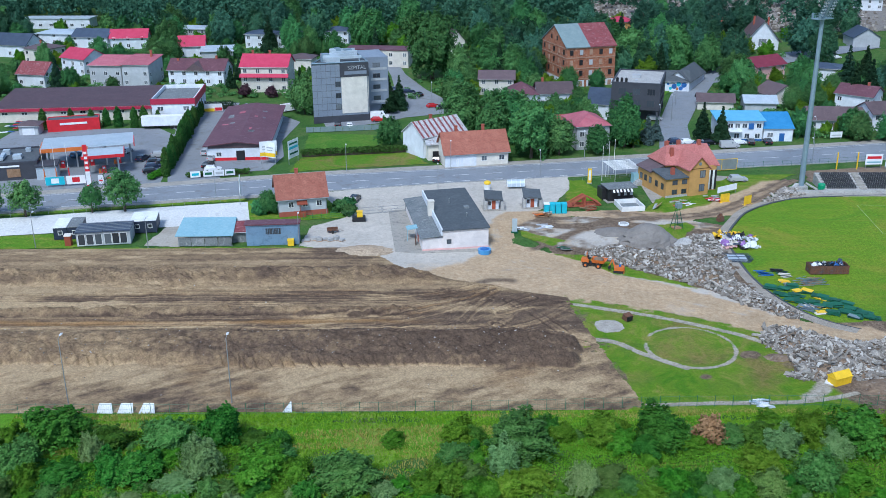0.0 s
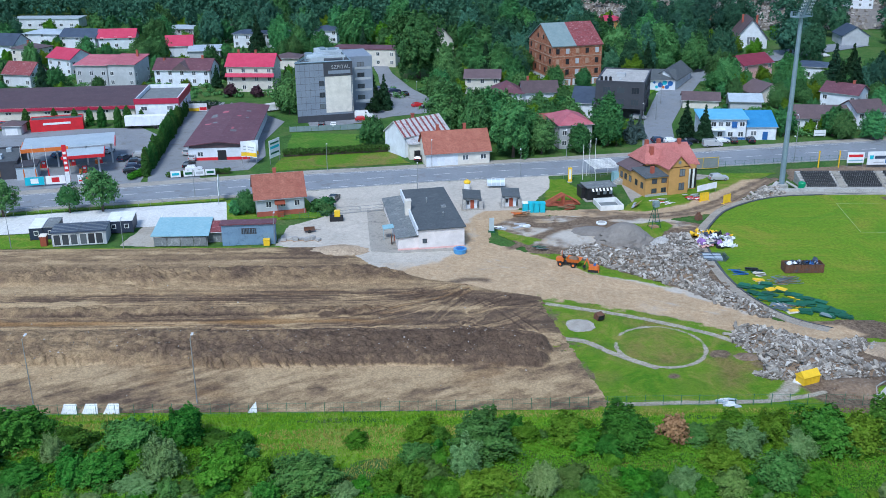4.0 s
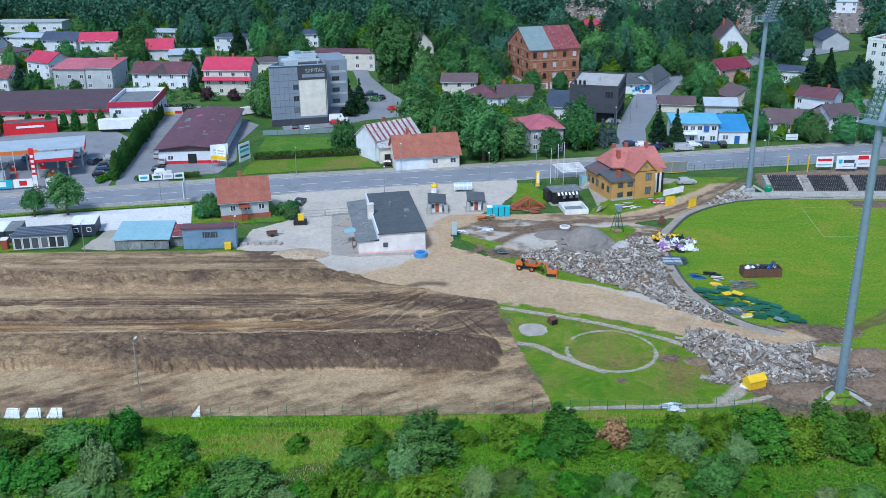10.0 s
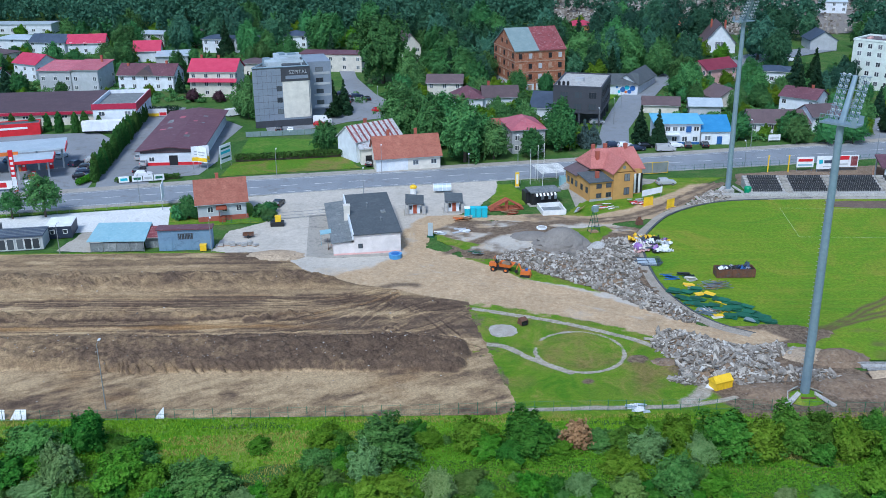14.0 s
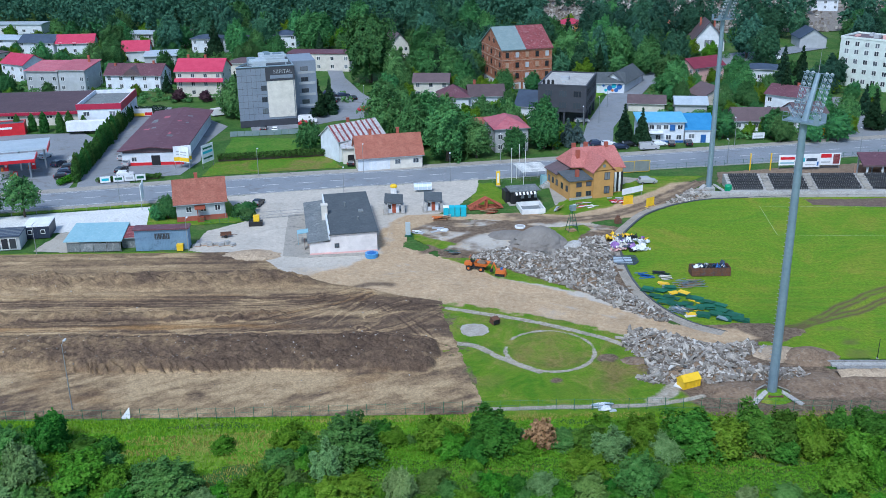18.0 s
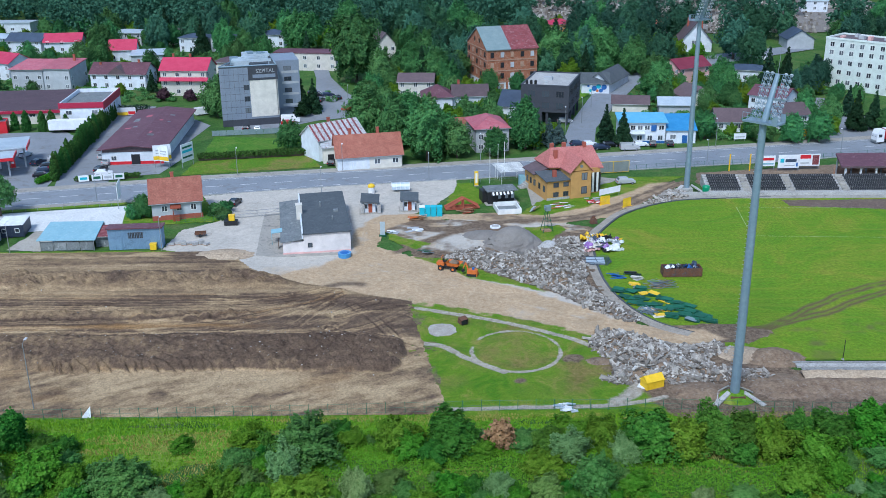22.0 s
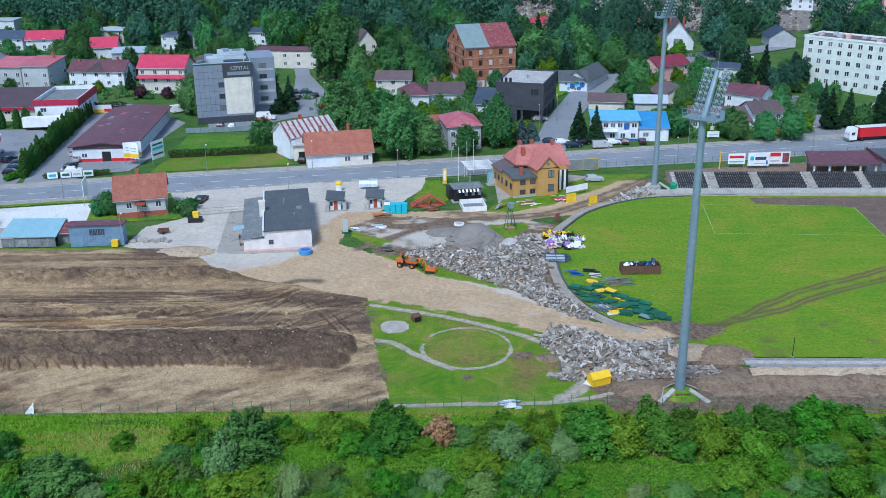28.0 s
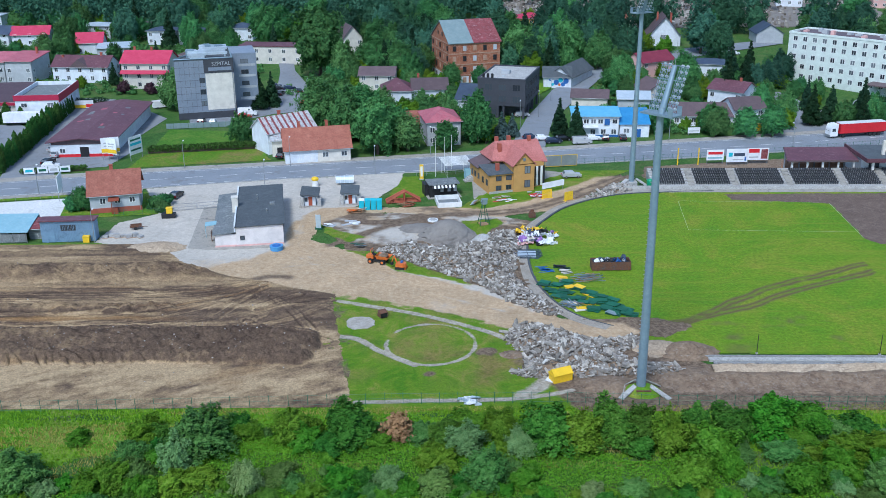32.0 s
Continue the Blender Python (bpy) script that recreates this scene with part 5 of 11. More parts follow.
part("canopy", Shape().slab([(-0.4, -1.2, 5.2), (16.2, -1.2, 5.2), (16.2, 0, 6.2), (-0.4, 0, 6.2)], 0.15), M_R_RED, e, "red sloped canopy between storeys")
house(-81.1, 400.9, -7, 11.9, 9, 5.4, M_WHITE, M_R_NAVY, 'hip', 1.2, "white house with a dark hipped roof", [two(3, 11.9)])
house(-68.1, 400.4, -7, 9, 9, 5.2, M_WHITE, M_R_NAVY, 'hip', 1.2, "white house half hidden by trees", [two(2, 9)])
house(-57.4, 357.3, -8, 9, 8, 4.4, M_CREAM, M_R_BROWN, 'hip', 1.4, "small cream house with a dark hipped roof")
house(-49.5, 408, -2, 10, 9, 5.0, M_WHITE, M_R_NAVY, 'hip', 1.6, "white house with a blue-grey hipped roof", [two(2, 10)])
house(-36.5, 364.4, -8, 23.5, 9, 6.2, M_CREAM, M_R_MAROON, 'flat', 0.35, "long cream house with a flat maroon roof", [two(5, 23.5, zs=(1.6, 4.6))], 0.3)
house(0.9, 375, 20, 8, 11, 6.5, M_CREAM, M_R_BROWN, 'gy', 4.5, "cream house with a steep brown gable", [two(2, 8, zs=(2, 5))])

# shops to the west
e = house(-86.2, 282.1, 5, 12.5, 22, 6.6, M_WHITE, M_R_PATCH, 'parapet', 0.1, "two-storey shop with red fascia and flat dark roof", [('f', 2.5, 10, 2, (4.9,), 1.8, 1.3)], 0.0, name="shop_building", category="shop", parapet=1.2)
part("fascia", Shape().box(-0.25, -0.25, 6.2, 12.75, -0.02, 7.85).box(12.52, -0.02, 5.6, 12.75, 22, 7.85), M_FASCIA, e, "red fascia band")
e = house(-134.9, 286.4, 5, 46, 22, 4.2, M_CREAM, M_R_PLUM, 'shed', 1.6, "long low retail hall with a dark plum roof", [('f', 3, 43, 8, (2.6,), 1.8, 0.9)], 0.6, name="retail_hall", category="shop")
part("fascia", Shape().box(-0.5, -0.72, 3.3, 46.5, -0.5, 4.3), M_FASCIA, e, "red fascia band along the eaves")
e = house(-61, 241.8, 4, 15.5, 46, 4.0, M_WHITE, M_R_MAROON, 'gy', 0.9, "long hall with a wide maroon roof and brown gable", [('f', 2, 4, 1, (1.7,), 1.4, 1.2)], 0.9, name="dealer_hall", category="shop", door=('f', 8.5, 2.2, 2.6, M_BLACK))
part("gable_sign", Shape().add([(0.3, -0.1, 4.1), (15.2, -0.1, 4.1), (7.75, -0.1, 4.95)], [(0, 1, 2)]).box(0.3, -0.12, 3.3, 15.2, -0.04, 4.1).box(3.2, -0.17, 3.5, 11.2, -0.12, 3.8), M_R_BROWN, e, "brown boarded gable with pale lettering bars")
r = random.Random(18)
for i in range(11):
    x0, y0, w0, d0 = r.uniform(0.4, 6.0) if i % 2 else r.uniform(8.2, 13.0), r.uniform(1, 43), r.uniform(0.6, 1.8), r.uniform(0.8, 2.4)
    zz = [4.25 + 0.9 * (x if x < 7.75 else 15.5 - x) / 7.75 for x in (x0, x0 + w0)]
    part("roof_patch", Shape().slab([(x0, y0, zz[0]), (x0 + w0, y0, zz[1]), (x0 + w0, y0 + d0, zz[1]), (x0, y0 + d0, zz[0])], 0.04), M_R_ROSE if i % 3 == 0 else M_R_PATCH, e, "pale patch on the roof")
part("band", Shape().box(-0.03, -0.06, 0.0, 15.53, -0.02, 0.8), M_RED, e, "red plinth band")

# hospital with panel cladding
def hospital():
    e = thing("hospital_building", -38.6, 282.6, 15, "five-storey grey-clad hospital with a cream strip", "hospital")
    plan = [(0, 0), (16.6, 0), (16.6, 21), (9.4, 20)]
    part("wall", Shape().prism(plan, 0, 17.2), M_CLAD, e)
    part("wing", Shape().box(16.6, 6, 3.4, 24.0, 20, 17.8).box(17.2, 7, 0, 23.5, 19.5, 3.4), M_CLAD, e, "grey-clad side wing")
    part("strip", Shape().box(8.6, -0.14, 2.6, 16.3, 0, 13.4).box(16.32, 0.0, 2.6, 16.72, 5.9, 13.4), M_CREAM, e, "cream rendered strip")
    part("fascia", Shape().box(8.3, -0.25, 13.45, 16.85, -0.01, 17.4).box(16.62, -0.01, 13.45, 16.85, 5.9, 17.4), M_DARKW, e, "dark name fascia")
    part("plinth", Shape().box(-0.03, -0.05, 0, 16.68, -0.01, 2.0), M_DARKW, e)
    part("roof_deck", Shape().prism(plan, 17.2, 17.45), M_R_DARK, e)
    rim = Shape()
    for (x0, y0), (x1, y1) in zip(plan, plan[1:] + plan[:1]):
        rim.beam((x0, y0, 17.7), (x1, y1, 17.7), 0.22, 0.22, 4)
    part("parapet", rim, M_GALV, e, "metal roof edge")
    r = random.Random(4)
    for i in range(16):
        y0 = r.uniform(1.2, 17.5)
        x0 = 9.4 * (y0 + 3) / 20 + r.uniform(0.3, 1.0) * (12.8 - 9.4 * y0 / 20) * r.random()
        w0, d0, h0 = r.uniform(1.2, 3.0), r.uniform(1.0, 2.4), r.uniform(0.9, 2.2)
        part("ventilation_unit", Shape().box(x0, y0, 17.45, min(16.2, x0 + w0), y0 + d0, 17.45 + h0).box(x0 + 0.2, y0 + 0.2, 17.45 + h0, min(16, x0 + w0 - 0.3), y0 + d0 - 0.3, 17.6 + h0), M_R_PALE if i % 3 else M_GALV, e, "pale metal ventilation unit")
    for y0, x0, x1 in ((3.2, 4, 15.5), (7.5, 5.5, 15), (13, 8.5, 16), (17.5, 10, 16)):
        part("duct", Shape().box(x0, y0, 18.2, x1, y0 + 0.8, 18.9).box(x0 + 0.5, y0 + 0.2, 17.45, x0 + 0.8, y0 + 0.6, 18.2).box(x1 - 0.8, y0 + 0.2, 17.45, x1 - 0.5, y0 + 0.6, 18.2), M_R_PALE, e, "pale metal air duct")
    add_windows(e, 16.6, 22, [('f', 7.6, 7.6, 1, (4.6, 8.0, 11.4), 1.6, 1.5), ('r', 3, 3, 1, (15.2,), 1.0, 1.0)], M_DFRAME)
    for z in (5.4, 8.8, 12.2, 15.4):
        add_window(e, 24, 20, 'f', 20.4, z, 2.2, 1.3, M_DFRAME).location.y = 6.0
        part("spandrel", Shape().box(18.6, 5.9, z - 1.5, 23.6, 6.0, z - 0.8), M_GREYW, e, "pale spandrel panel")
    cu = bpy.data.curves.new("lettering", 'FONT')
    cu.body, cu.size, cu.extrude = "SZPITAL", 1.5, 0.03
    t = new("lettering", cu)
    t.data.materials.append(M_GREYW)
    t.parent = e
    t.matrix_basis = pose(10.6, -0.3, 15.6, 90, 0, 0)
    part("name_bar", Shape().box(9.6, -0.3, 14.1, 16.2, -0.26, 15.1), M_CLAD, e, "pale name bar")
    s = Shape()
    for i in range(1, 9):
        s.box(-0.02, -0.03, 17.2 * i / 9 - 0.03, 8.3, 0.0, 17.2 * i / 9 + 0.03)
    for i in range(1, 6):
        s.box(8.3 * i / 6 - 0.02, -0.035, 2.0, 8.3 * i / 6 + 0.02, 0.0, 17.2)
    part("cladding_joints", s, M_DARKW, e)
    return e


hospital()

# houses round the middle
e = house(-5.5, 243.2, 37, 14, 9, 5.4, M_WHITE, M_R_RUST, 'gx', 3.2, "old white house with a patched striped metal roof", [('f', 8, 12, 2, (3.4,), 1.1, 1.2)], 0.4, chimneys=[(6, 4.8, 9.8)])
for i in range(9):
    x = -0.2 + i * 1.6
    part("roof_strip", Shape().slab([(x, -0.42, 5.42), (x + 0.55, -0.42, 5.42), (x + 0.55, 4.4, 8.84), (x, 4.4, 8.84)], 0.05), M_R_REDRUST, e, "rusty red strip of roof sheet")
house(-4.2, 241.2, 12, 4.6, 4, 4.0, M_CREAM, M_R_RUST, 'shed', 1.2, "small shop annex with a green sign", door=('f', 2.5, 2.6, 2.3, M_BLACK))
e = house(0.2, 233.9, 12, 16.3, 9.5, 3.6, M_CREAM, M_R_TILE, 'gx', 4.2, "low cream cottage with a clay tile roof", [('f', 10.0, 14.6, 2, (1.9,), 1.5, 1.3), ('f', 3.4, 3.4, 1, (1.5,), 1.2, 1.4)], 0.5, chimneys=[(4, 5.6, 9.2), (11, 5.6, 9.2)], door=('f', 6.0, 2.8, 2.3, M_CANVAS))
part("shop_front", Shape().box(0.0, -0.06, 0.05, 8.0, -0.01, 3.1), M_WHITE, e, "white rendered shop half")
house(20, 301.3, 3, 9.5, 10, 4.2, M_WHITE, M_R_MAROON, 'hip', 3.2, "white house with a hipped maroon roof", [two(2, 9.5, zs=(1.5,)), two(2, 10, 'r', (1.5,))])
house(29.6, 303, 3, 11, 9, 4.4, M_WHITE, M_R_BROWN, 'gx', 2.6, "white house with a brown roof and small gable", [two(3, 11, zs=(1.5, ))], chimneys=[(2, 5, 8.4)])
house(11.6, 319.8, -4, 11.5, 9, 5.2, M_CREAM, M_R_BROWN, 'gx', 2.0, "cream house with a dark ridged roof", [two(3, 11.5)])
house(35.1, 250.6, 10, 9, 13, 6.2, M_GREYW, M_R_ROSE, 'hip', 2.2, "grey house with a salmon metal roof", [two(2, 9), two(3, 13, 'r')])
house(26, 262, 12, 9, 7, 3.2, M_REDBRICK, M_R_TILE, 'gx', 2.6, "small outbuilding with a clay tile roof")
house(70.6, 420.5, 6, 11, 8, 5.8, M_OCHRE, M_R_RED, 'hip', 1.8, "yellow house with a red roof in the trees", [two(3, 12)])
house(8, 352, 10, 8, 8, 3.0, M_WHITE, M_R_CYAN, 'shed', 0.8, "garden shed with a pale blue roof")


def brick_mill():
    e = thing("brick_mill", 41.3, 328.6, 16, "four-storey derelict red-brick mill with a metal roof", "mill", z=0.6)
    w, d, h = 17.9, 22.0, 14.2
    part("wall", wall_shape(w, d, h, 'gx', 6.0).box(-0.02, -0.02, -1, w + 0.02, d + 0.02, 0), M_BRICK, e)
    part("plinth", Shape().box(-0.08, -0.08, 0, w + 0.08, 0, 2.8).box(-0.08, 0, 0, 0, d, 3.2), M_WHITE, e, "peeling white painted ground floor")
    t = 0.25
    for x0, x1, m, lb in ((-0.4, w * 0.47, M_R_GREEN, "grey-green sheet half of the roof"), (w * 0.47, w + 0.4, M_R_REDRUST, "faded red sheet half of the roof")):
        part("roof", Shape().slab([(x0, -0.5, h - 0.1), (x1, -0.5, h - 0.1), (x1, d / 2, h + 6.2), (x0, d / 2, h + 6.2)], t).slab([(x1, d + 0.5, h - 0.1), (x0, d + 0.5, h - 0.1), (x0, d / 2, h + 6.2), (x1, d / 2, h + 6.2)], t), m, e, lb)
    for i in range(6):
        x = i * w / 5
        part("pilaster", Shape().box(max(0, x - 0.35), -0.14, 0, min(w, x + 0.35), -0.01, h - 0.4), M_BRICK, e)
    for z in (3.3, 6.9, 10.5, 13.7):
        part("string_course", Shape().box(-0.1, -0.18, z - 0.18, w + 0.1, -0.015, z + 0.12).box(-0.14, 0, z - 0.18, -0.01, d, z + 0.12), M_BRICKDIM, e)
    for z in (1.6, 5.2, 8.8, 12.2):
        for i in range(5):
            x = w * (i + 0.5) / 5
            part("window_opening", Shape().box(x - 0.6, -0.2, z - 0.85, x + 0.6, -0.02, z + 0.85), (M_BLACK, M_GREYW, M_BRICKDIM)[(i * 7 + int(z)) % 3], e)
        for i in range(5):
            y = d * (i + 0.5) / 5
            part("window_opening", Shape().box(-0.2, y - 0.55, z - 0.8, -0.02, y + 0.55, z + 0.8), (M_BLACK, M_BRICKDIM)[(i + int(z)) % 2], e)
    for i in range(2):
        part("window_opening", Shape().box(-0.12, d / 2 - 3 + 5 * i, 15.4, -0.02, d / 2 - 2 + 5 * i, 16.8), M_BLACK, e)
    return e


brick_mill()


def dark_office():
    e = thing("office_block", 49.4, 284.6, -16, "three-storey anthracite office with a pale flat roof", "office", z=0)
    w, d, h = 14.2, 22.0, 11.2
    part("wall", Shape().box(0, 0, 3.6, w, d, h).box(0, 0, 0, w * 0.45, d * 0.75, 3.6).box(w * 0.45, 3.5, 0, w - 1.2, d - 4, 3.6), M_DARKW, e)
    part("roof", Shape().box(0.35, 0.35, h, w - 0.35, d - 0.35, h + 0.12), M_CONC, e, "pale gravel roof")
    part("parapet", Shape().box(-0.1, -0.1, h, w + 0.1, 0.35, h + 0.45).box(-0.1, d - 0.35, h, w + 0.1, d + 0.1, h + 0.45).box(-0.1, 0.35, h, 0.35, d - 0.35, h + 0.45).box(w - 0.35, 0.35, h, w + 0.1, d - 0.35, h + 0.45), M_DARKW, e)
    for x, y in ((w - 0.5, 0.5), (w - 0.5, 7), (w - 0.5, 14), (w - 0.5, 21), (w * 0.55, 0.5)):
        part("column", Shape().box(x - 0.3, y - 0.3, 0, x + 0.3, y + 0.3, 3.6), M_DARKW, e)
    for i in range(3):
        x = 1.5 + 1.3 * i
        part("vent_cowl", Shape().beam((x, 1.2, h), (x, 1.2, h + 1.2), 0.4, 0.4, 8).ball((x, 1.2, h + 1.2), 0.42), M_BLACK, e)
    part("rooftop_unit", Shape().box(5, 9, h, 7.5, 11, h + 1.1), M_GREYW, e)
    part("rooftop_unit", Shape().box(6.4, 4, h, 7.2, 4.8, h + 0.6), M_GREYW, e)
    add_windows(e, w, d, [('f', 3.2, w - 2.6, 3, (5.6, 9.0), 2.3, 1.9), ('r', 2, 20, 8, (5.6, 9.0), 1.1, 2.0), ('f', 2, 5, 2, (1.8,), 1.6, 1.6)], M_DFRAME)
    house(43, 287.5, -16, 6.5, 14, 4.6, M_WHITE, M_R_NAVY, 'gx', 3.4, "low white annex with a dark pitched roof")
    return e


dark_office()
house(111, 425, 4, 12, 9, 5.0, M_CREAM, M_R_TILE, 'gx', 2.4, "cream house with an orange tile roof in the trees", [two(3, 12)])
# mural house
e = house(72.5, 322, -4, 9, 7, 3.8, M_WHITE, M_R_DARK, 'gx', 2.6, "white house with a blue painted mural", name="mural_house")
for i, (x, z, r, m) in enumerate(((4.2, 1.9, 0.9, M_BLUEP), (5.6, 2.6, 0.8, M_TURQ), (6.4, 1.2, 0.7, M_BLUEP), (3.0, 1.2, 0.5, M_TURQ), (7.4, 2.3, 0.9, M_BLUEP), (2.2, 2.7, 0.4, M_BLUEP), (5.2, 1.1, 0.45, M_ORANGE))):
    part("mural_disc", Shape().side([(x + r * math.cos(a * math.pi / 6), z + r * math.sin(a * math.pi / 6)) for a in range(12)], -0.04 - 0.004 * i, -0.01), m, e)
house(81.5, 321, 62, 20, 8, 3.6, M_WHITE, M_R_DARK, 'gx', 3.0, "long white barn with a dark roof")

# houses right of the side street
house(107.6, 334, 30, 14, 9, 5.4, M_PINKW, M_R_CRIMSON, 'gx', 2.6, "pink house with a maroon roof", [two(2, 14), two(2, 9, 'l')])
house(124.9, 339, -20, 13, 10, 4.0, M_WHITE, M_R_NAVY, 'hip', 1.2, "white bungalow with a navy roof", [two(3, 13, zs=(1.6,))])
house(120.0, 295, -40, 11, 10, 5.8, M_WHITE, M_R_MAROON, 'gx', 2.2, "white two-storey house with a maroon roof", [two(2, 11), two(2, 10, 'r')], chimneys=[(8, 5, 9)])
house(104, 271.5, -6, 17, 10, 3.0, M_WHITE, M_R_BROWN, 'gx', 2.6, "low white garages with a brown roof", [two(4, 17, zs=(1.6,))], door=('f', 8, 2.4, 2.2, M_RUSTY))
house(121, 269, 10, 9, 9, 5.0, M_WHITE, M_R_BROWN, 'gx', 2.4, "white house with brown garage doors", [two(2, 9, zs=(3.8,))], door=('f', 4.5, 2.4, 2.2, M_RUSTY))
e = house(120.4, 390.5, -6, 12.5, 14, 4.0, M_WHITE, M_R_BROWN, 'gy', 7.4, "white chapel-like house with a steep brown roof", [('f', 6.2, 6.2, 1, (3.0,), 3.2, 2.8)], 0.9, chimneys=[(9, 6, 12), (4, 9, 12)])
house(163.8, 392.6, -3, 10.5, 12, 4.0, M_GREYW, M_R_NAVY, 'gy', 3.4, "pale grey gabled hall with a navy roof", [], 0.4)
house(79, 299, -10, 11, 7, 2.6, M_CREAM, M_R_BROWN, 'gx', 1.8, "low shed with a rusty brown roof")
house(92.9, 296, -7, 9.5, 8, 2.6, M_GREYW, M_R_PALE, 'gx', 1.6, "low grey house with a blue-grey roof")
house(103, 302, 20, 10, 9, 3.4, M_CREAM, M_R_BROWN, 'gy', 2.8, "cream house with a brown gabled roof", [two(1, 10, zs=(1.8,))])
e = house(74.5, 259.2, -2, 12.4, 7.5, 5.6, M_WHITE, M_R_SKY, 'shed', 1.0, "white workshop with a pale blue roof", [('f', 1.6, 11.2, 6, (4.3,), 1.4, 1.3), ('f', 5.4, 11, 3, (1.5,), 1.4, 1.4)], 0.5, name="workshop_building", category="shop")
part("sign", Shape().box(8.4, -0.3, 3.4, 9.8, -0.1, 5.0), M_BLUEP, e, "square blue shop sign")
part("awning", Shape().slab([(0.4, -1.4, 2.9), (6.6, -1.4, 2.9), (6.6, 0, 3.2), (0.4, 0, 3.2)], 0.15), M_WHITE, e)
part("plinth", Shape().box(-0.02, -0.06, 0, 12.42, -0.01, 0.6), M_BLUEP, e)
house(87.1, 258.6, -1, 8, 7, 3.4, M_WHITE, M_R_BLUE, 'shed', 3.0, "white garage with a steep blue roof", [('f', 1.8, 1.8, 1, (1.8,), 1.6, 1.3)], 0.3, door=('f', 5, 1.4, 2.2, M_BLUEP))


# white clinic block
def clinic():
    e = thing("clinic_block", 155.4, 331.2, -46, "long pale-green five-storey block with rows of windows", "block", z=1.2)
    w, d, h = 62.0, 13.0, 15.8
    part("wall", Shape().box(0, 0, -1, w, d, h), M_MINTW, e)
    part("roof", Shape().box(0.4, 0.4, h, w - 0.4, d - 0.4, h + 0.1), M_R_BROWN, e)
    part("parapet", Shape().box(-0.15, -0.15, h, w + 0.15, 0.4, h + 0.6).box(-0.15, d - 0.4, h, w + 0.15, d + 0.15, h + 0.6).box(-0.15, 0.4, h, 0.4, d - 0.4, h + 0.6).box(w - 0.4, 0.4, h, w + 0.15, d - 0.4, h + 0.6), M_MINTW, e)
    r = random.Random(9)
    for i in range(16):
        x, y = 2 + i * 3.4 + r.uniform(0, 1), r.uniform(2, 9)
        part("rooftop_unit", Shape().box(x, y, h + 0.1, x + r.uniform(1, 2.2), y + r.uniform(1, 2.5), h + r.uniform(0.6, 1.5)), M_PINKW if i % 3 == 0 else M_GREYW, e)
    add_windows(e, w, d, [('f', 2.4, w - 2.4, 18, (2.0, 5.2, 8.4, 11.6, 14.2), 1.5, 1.6), ('l', 2, 11, 2, (2.0, 5.2, 8.4, 11.6), 1.4, 1.5)], M_WFRAME)
    part("entrance_canopy", Shape().box(30, -6, 3.0, 40, 0, 3.4).box(30.4, -5.6, -1, 30.8, -5.2, 3.0).box(39.2, -5.6, -1, 39.6, -5.2, 3.0), M_R_BROWN, e)
    return e


clinic()
house(200, 482, -12, 12, 9, 5.5, M_WHITE, M_R_PALE, 'gx', 2.6, "white house at the cemetery", [two(3, 12, zs=(2, 4.4))], 0.3)
house(244, 476, -10, 16, 12, 8, M_PINKW, M_R_BROWN, 'gx', 3, "large pink house in the trees", [two(6, 22)])


# ---- houses and huts on the site ----
e = house(-35.3, 196.2, 14, 10.2, 9.4, 4.2, M_GREYW, M_R_TILE, 'gx', 3.7, "old grey house with a weathered red tile roof", [('f', 2.6, 8.6, 3, (2.6,), 1.2, 1.3), ('l', 2.5, 7, 2, (2.4, 5.2), 1.0, 1.1)], 0.55, chimneys=[(4.6, 5.6, 8.9)])
part("plinth", Shape().box(-0.05, -0.06, 0, 10.45, -0.01, 1.1), M_REDBRICK, e, "red brick plinth")
part("porch", Shape().box(4.2, -1.3, 0, 5.6, 0, 1.1).slab([(3.8, -1.6, 3.0), (6.0, -1.6, 3.0), (6.0, 0, 3.4), (3.8, 0, 3.4)], 0.12).box(4.3, -1.3, 1.1, 4.45, -1.15, 3.0), M_REDWOOD, e, "red porch with a small roof")

e = thing("site_office_building", -4.3, 175.2, 9.5, "single-storey white building with dark bitumen roofs", "building")
part("wall", Shape().box(4.0, 0, -0.2, 13.0, 26, 3.9).box(0, 0.2, -0.2, 4.0, 25.5, 2.5), M_PLASTER, e)
part("plinth", Shape().box(-0.03, -0.05, 0, 13.03, 0.19, 0.35), M_PINKW, e, "pink base band")
part("main_roof", Shape().slab([(3.8, -0.3, 4.1), (13.3, -0.3, 4.25), (13.3, 26.3, 4.25), (3.8, 26.3, 4.1)], 0.2), M_R_DARK, e, "dark bitumen main roof")
part("low_roof", Shape().slab([(-0.4, -0.1, 2.65), (3.98, -0.1, 3.05), (3.98, 25.8, 3.05), (-0.4, 25.8, 2.65)], 0.18), M_R_PATCH, e, "patched grey lower roof")
part("step_wall", Shape().box(3.7, -0.1, 2.9, 3.98, 26, 4.35), M_WHITE, e, "white upstand between roofs")
part("chimney", Shape().box(3.0, 12, 3.0, 4.2, 13.2, 6.0).box(2.9, 11.9, 6.0, 4.3, 13.3, 6.2), M_CREAM, e, "pale rendered chimney")
part("vent_pipe", Shape().beam((8, 16, 4.2), (8, 16, 5.2), 0.12).ball((8, 16, 5.2), 0.2), M_STEEL, e)
part("vent_pipe", Shape().beam((10, 7, 4.2), (10, 7, 4.9), 0.12).ball((10, 7, 4.9), 0.2), M_STEEL, e)
part("roof_hatch", Shape().box(10.5, 12, 4.2, 11.5, 13.2, 4.5), M_R_PATCH, e)
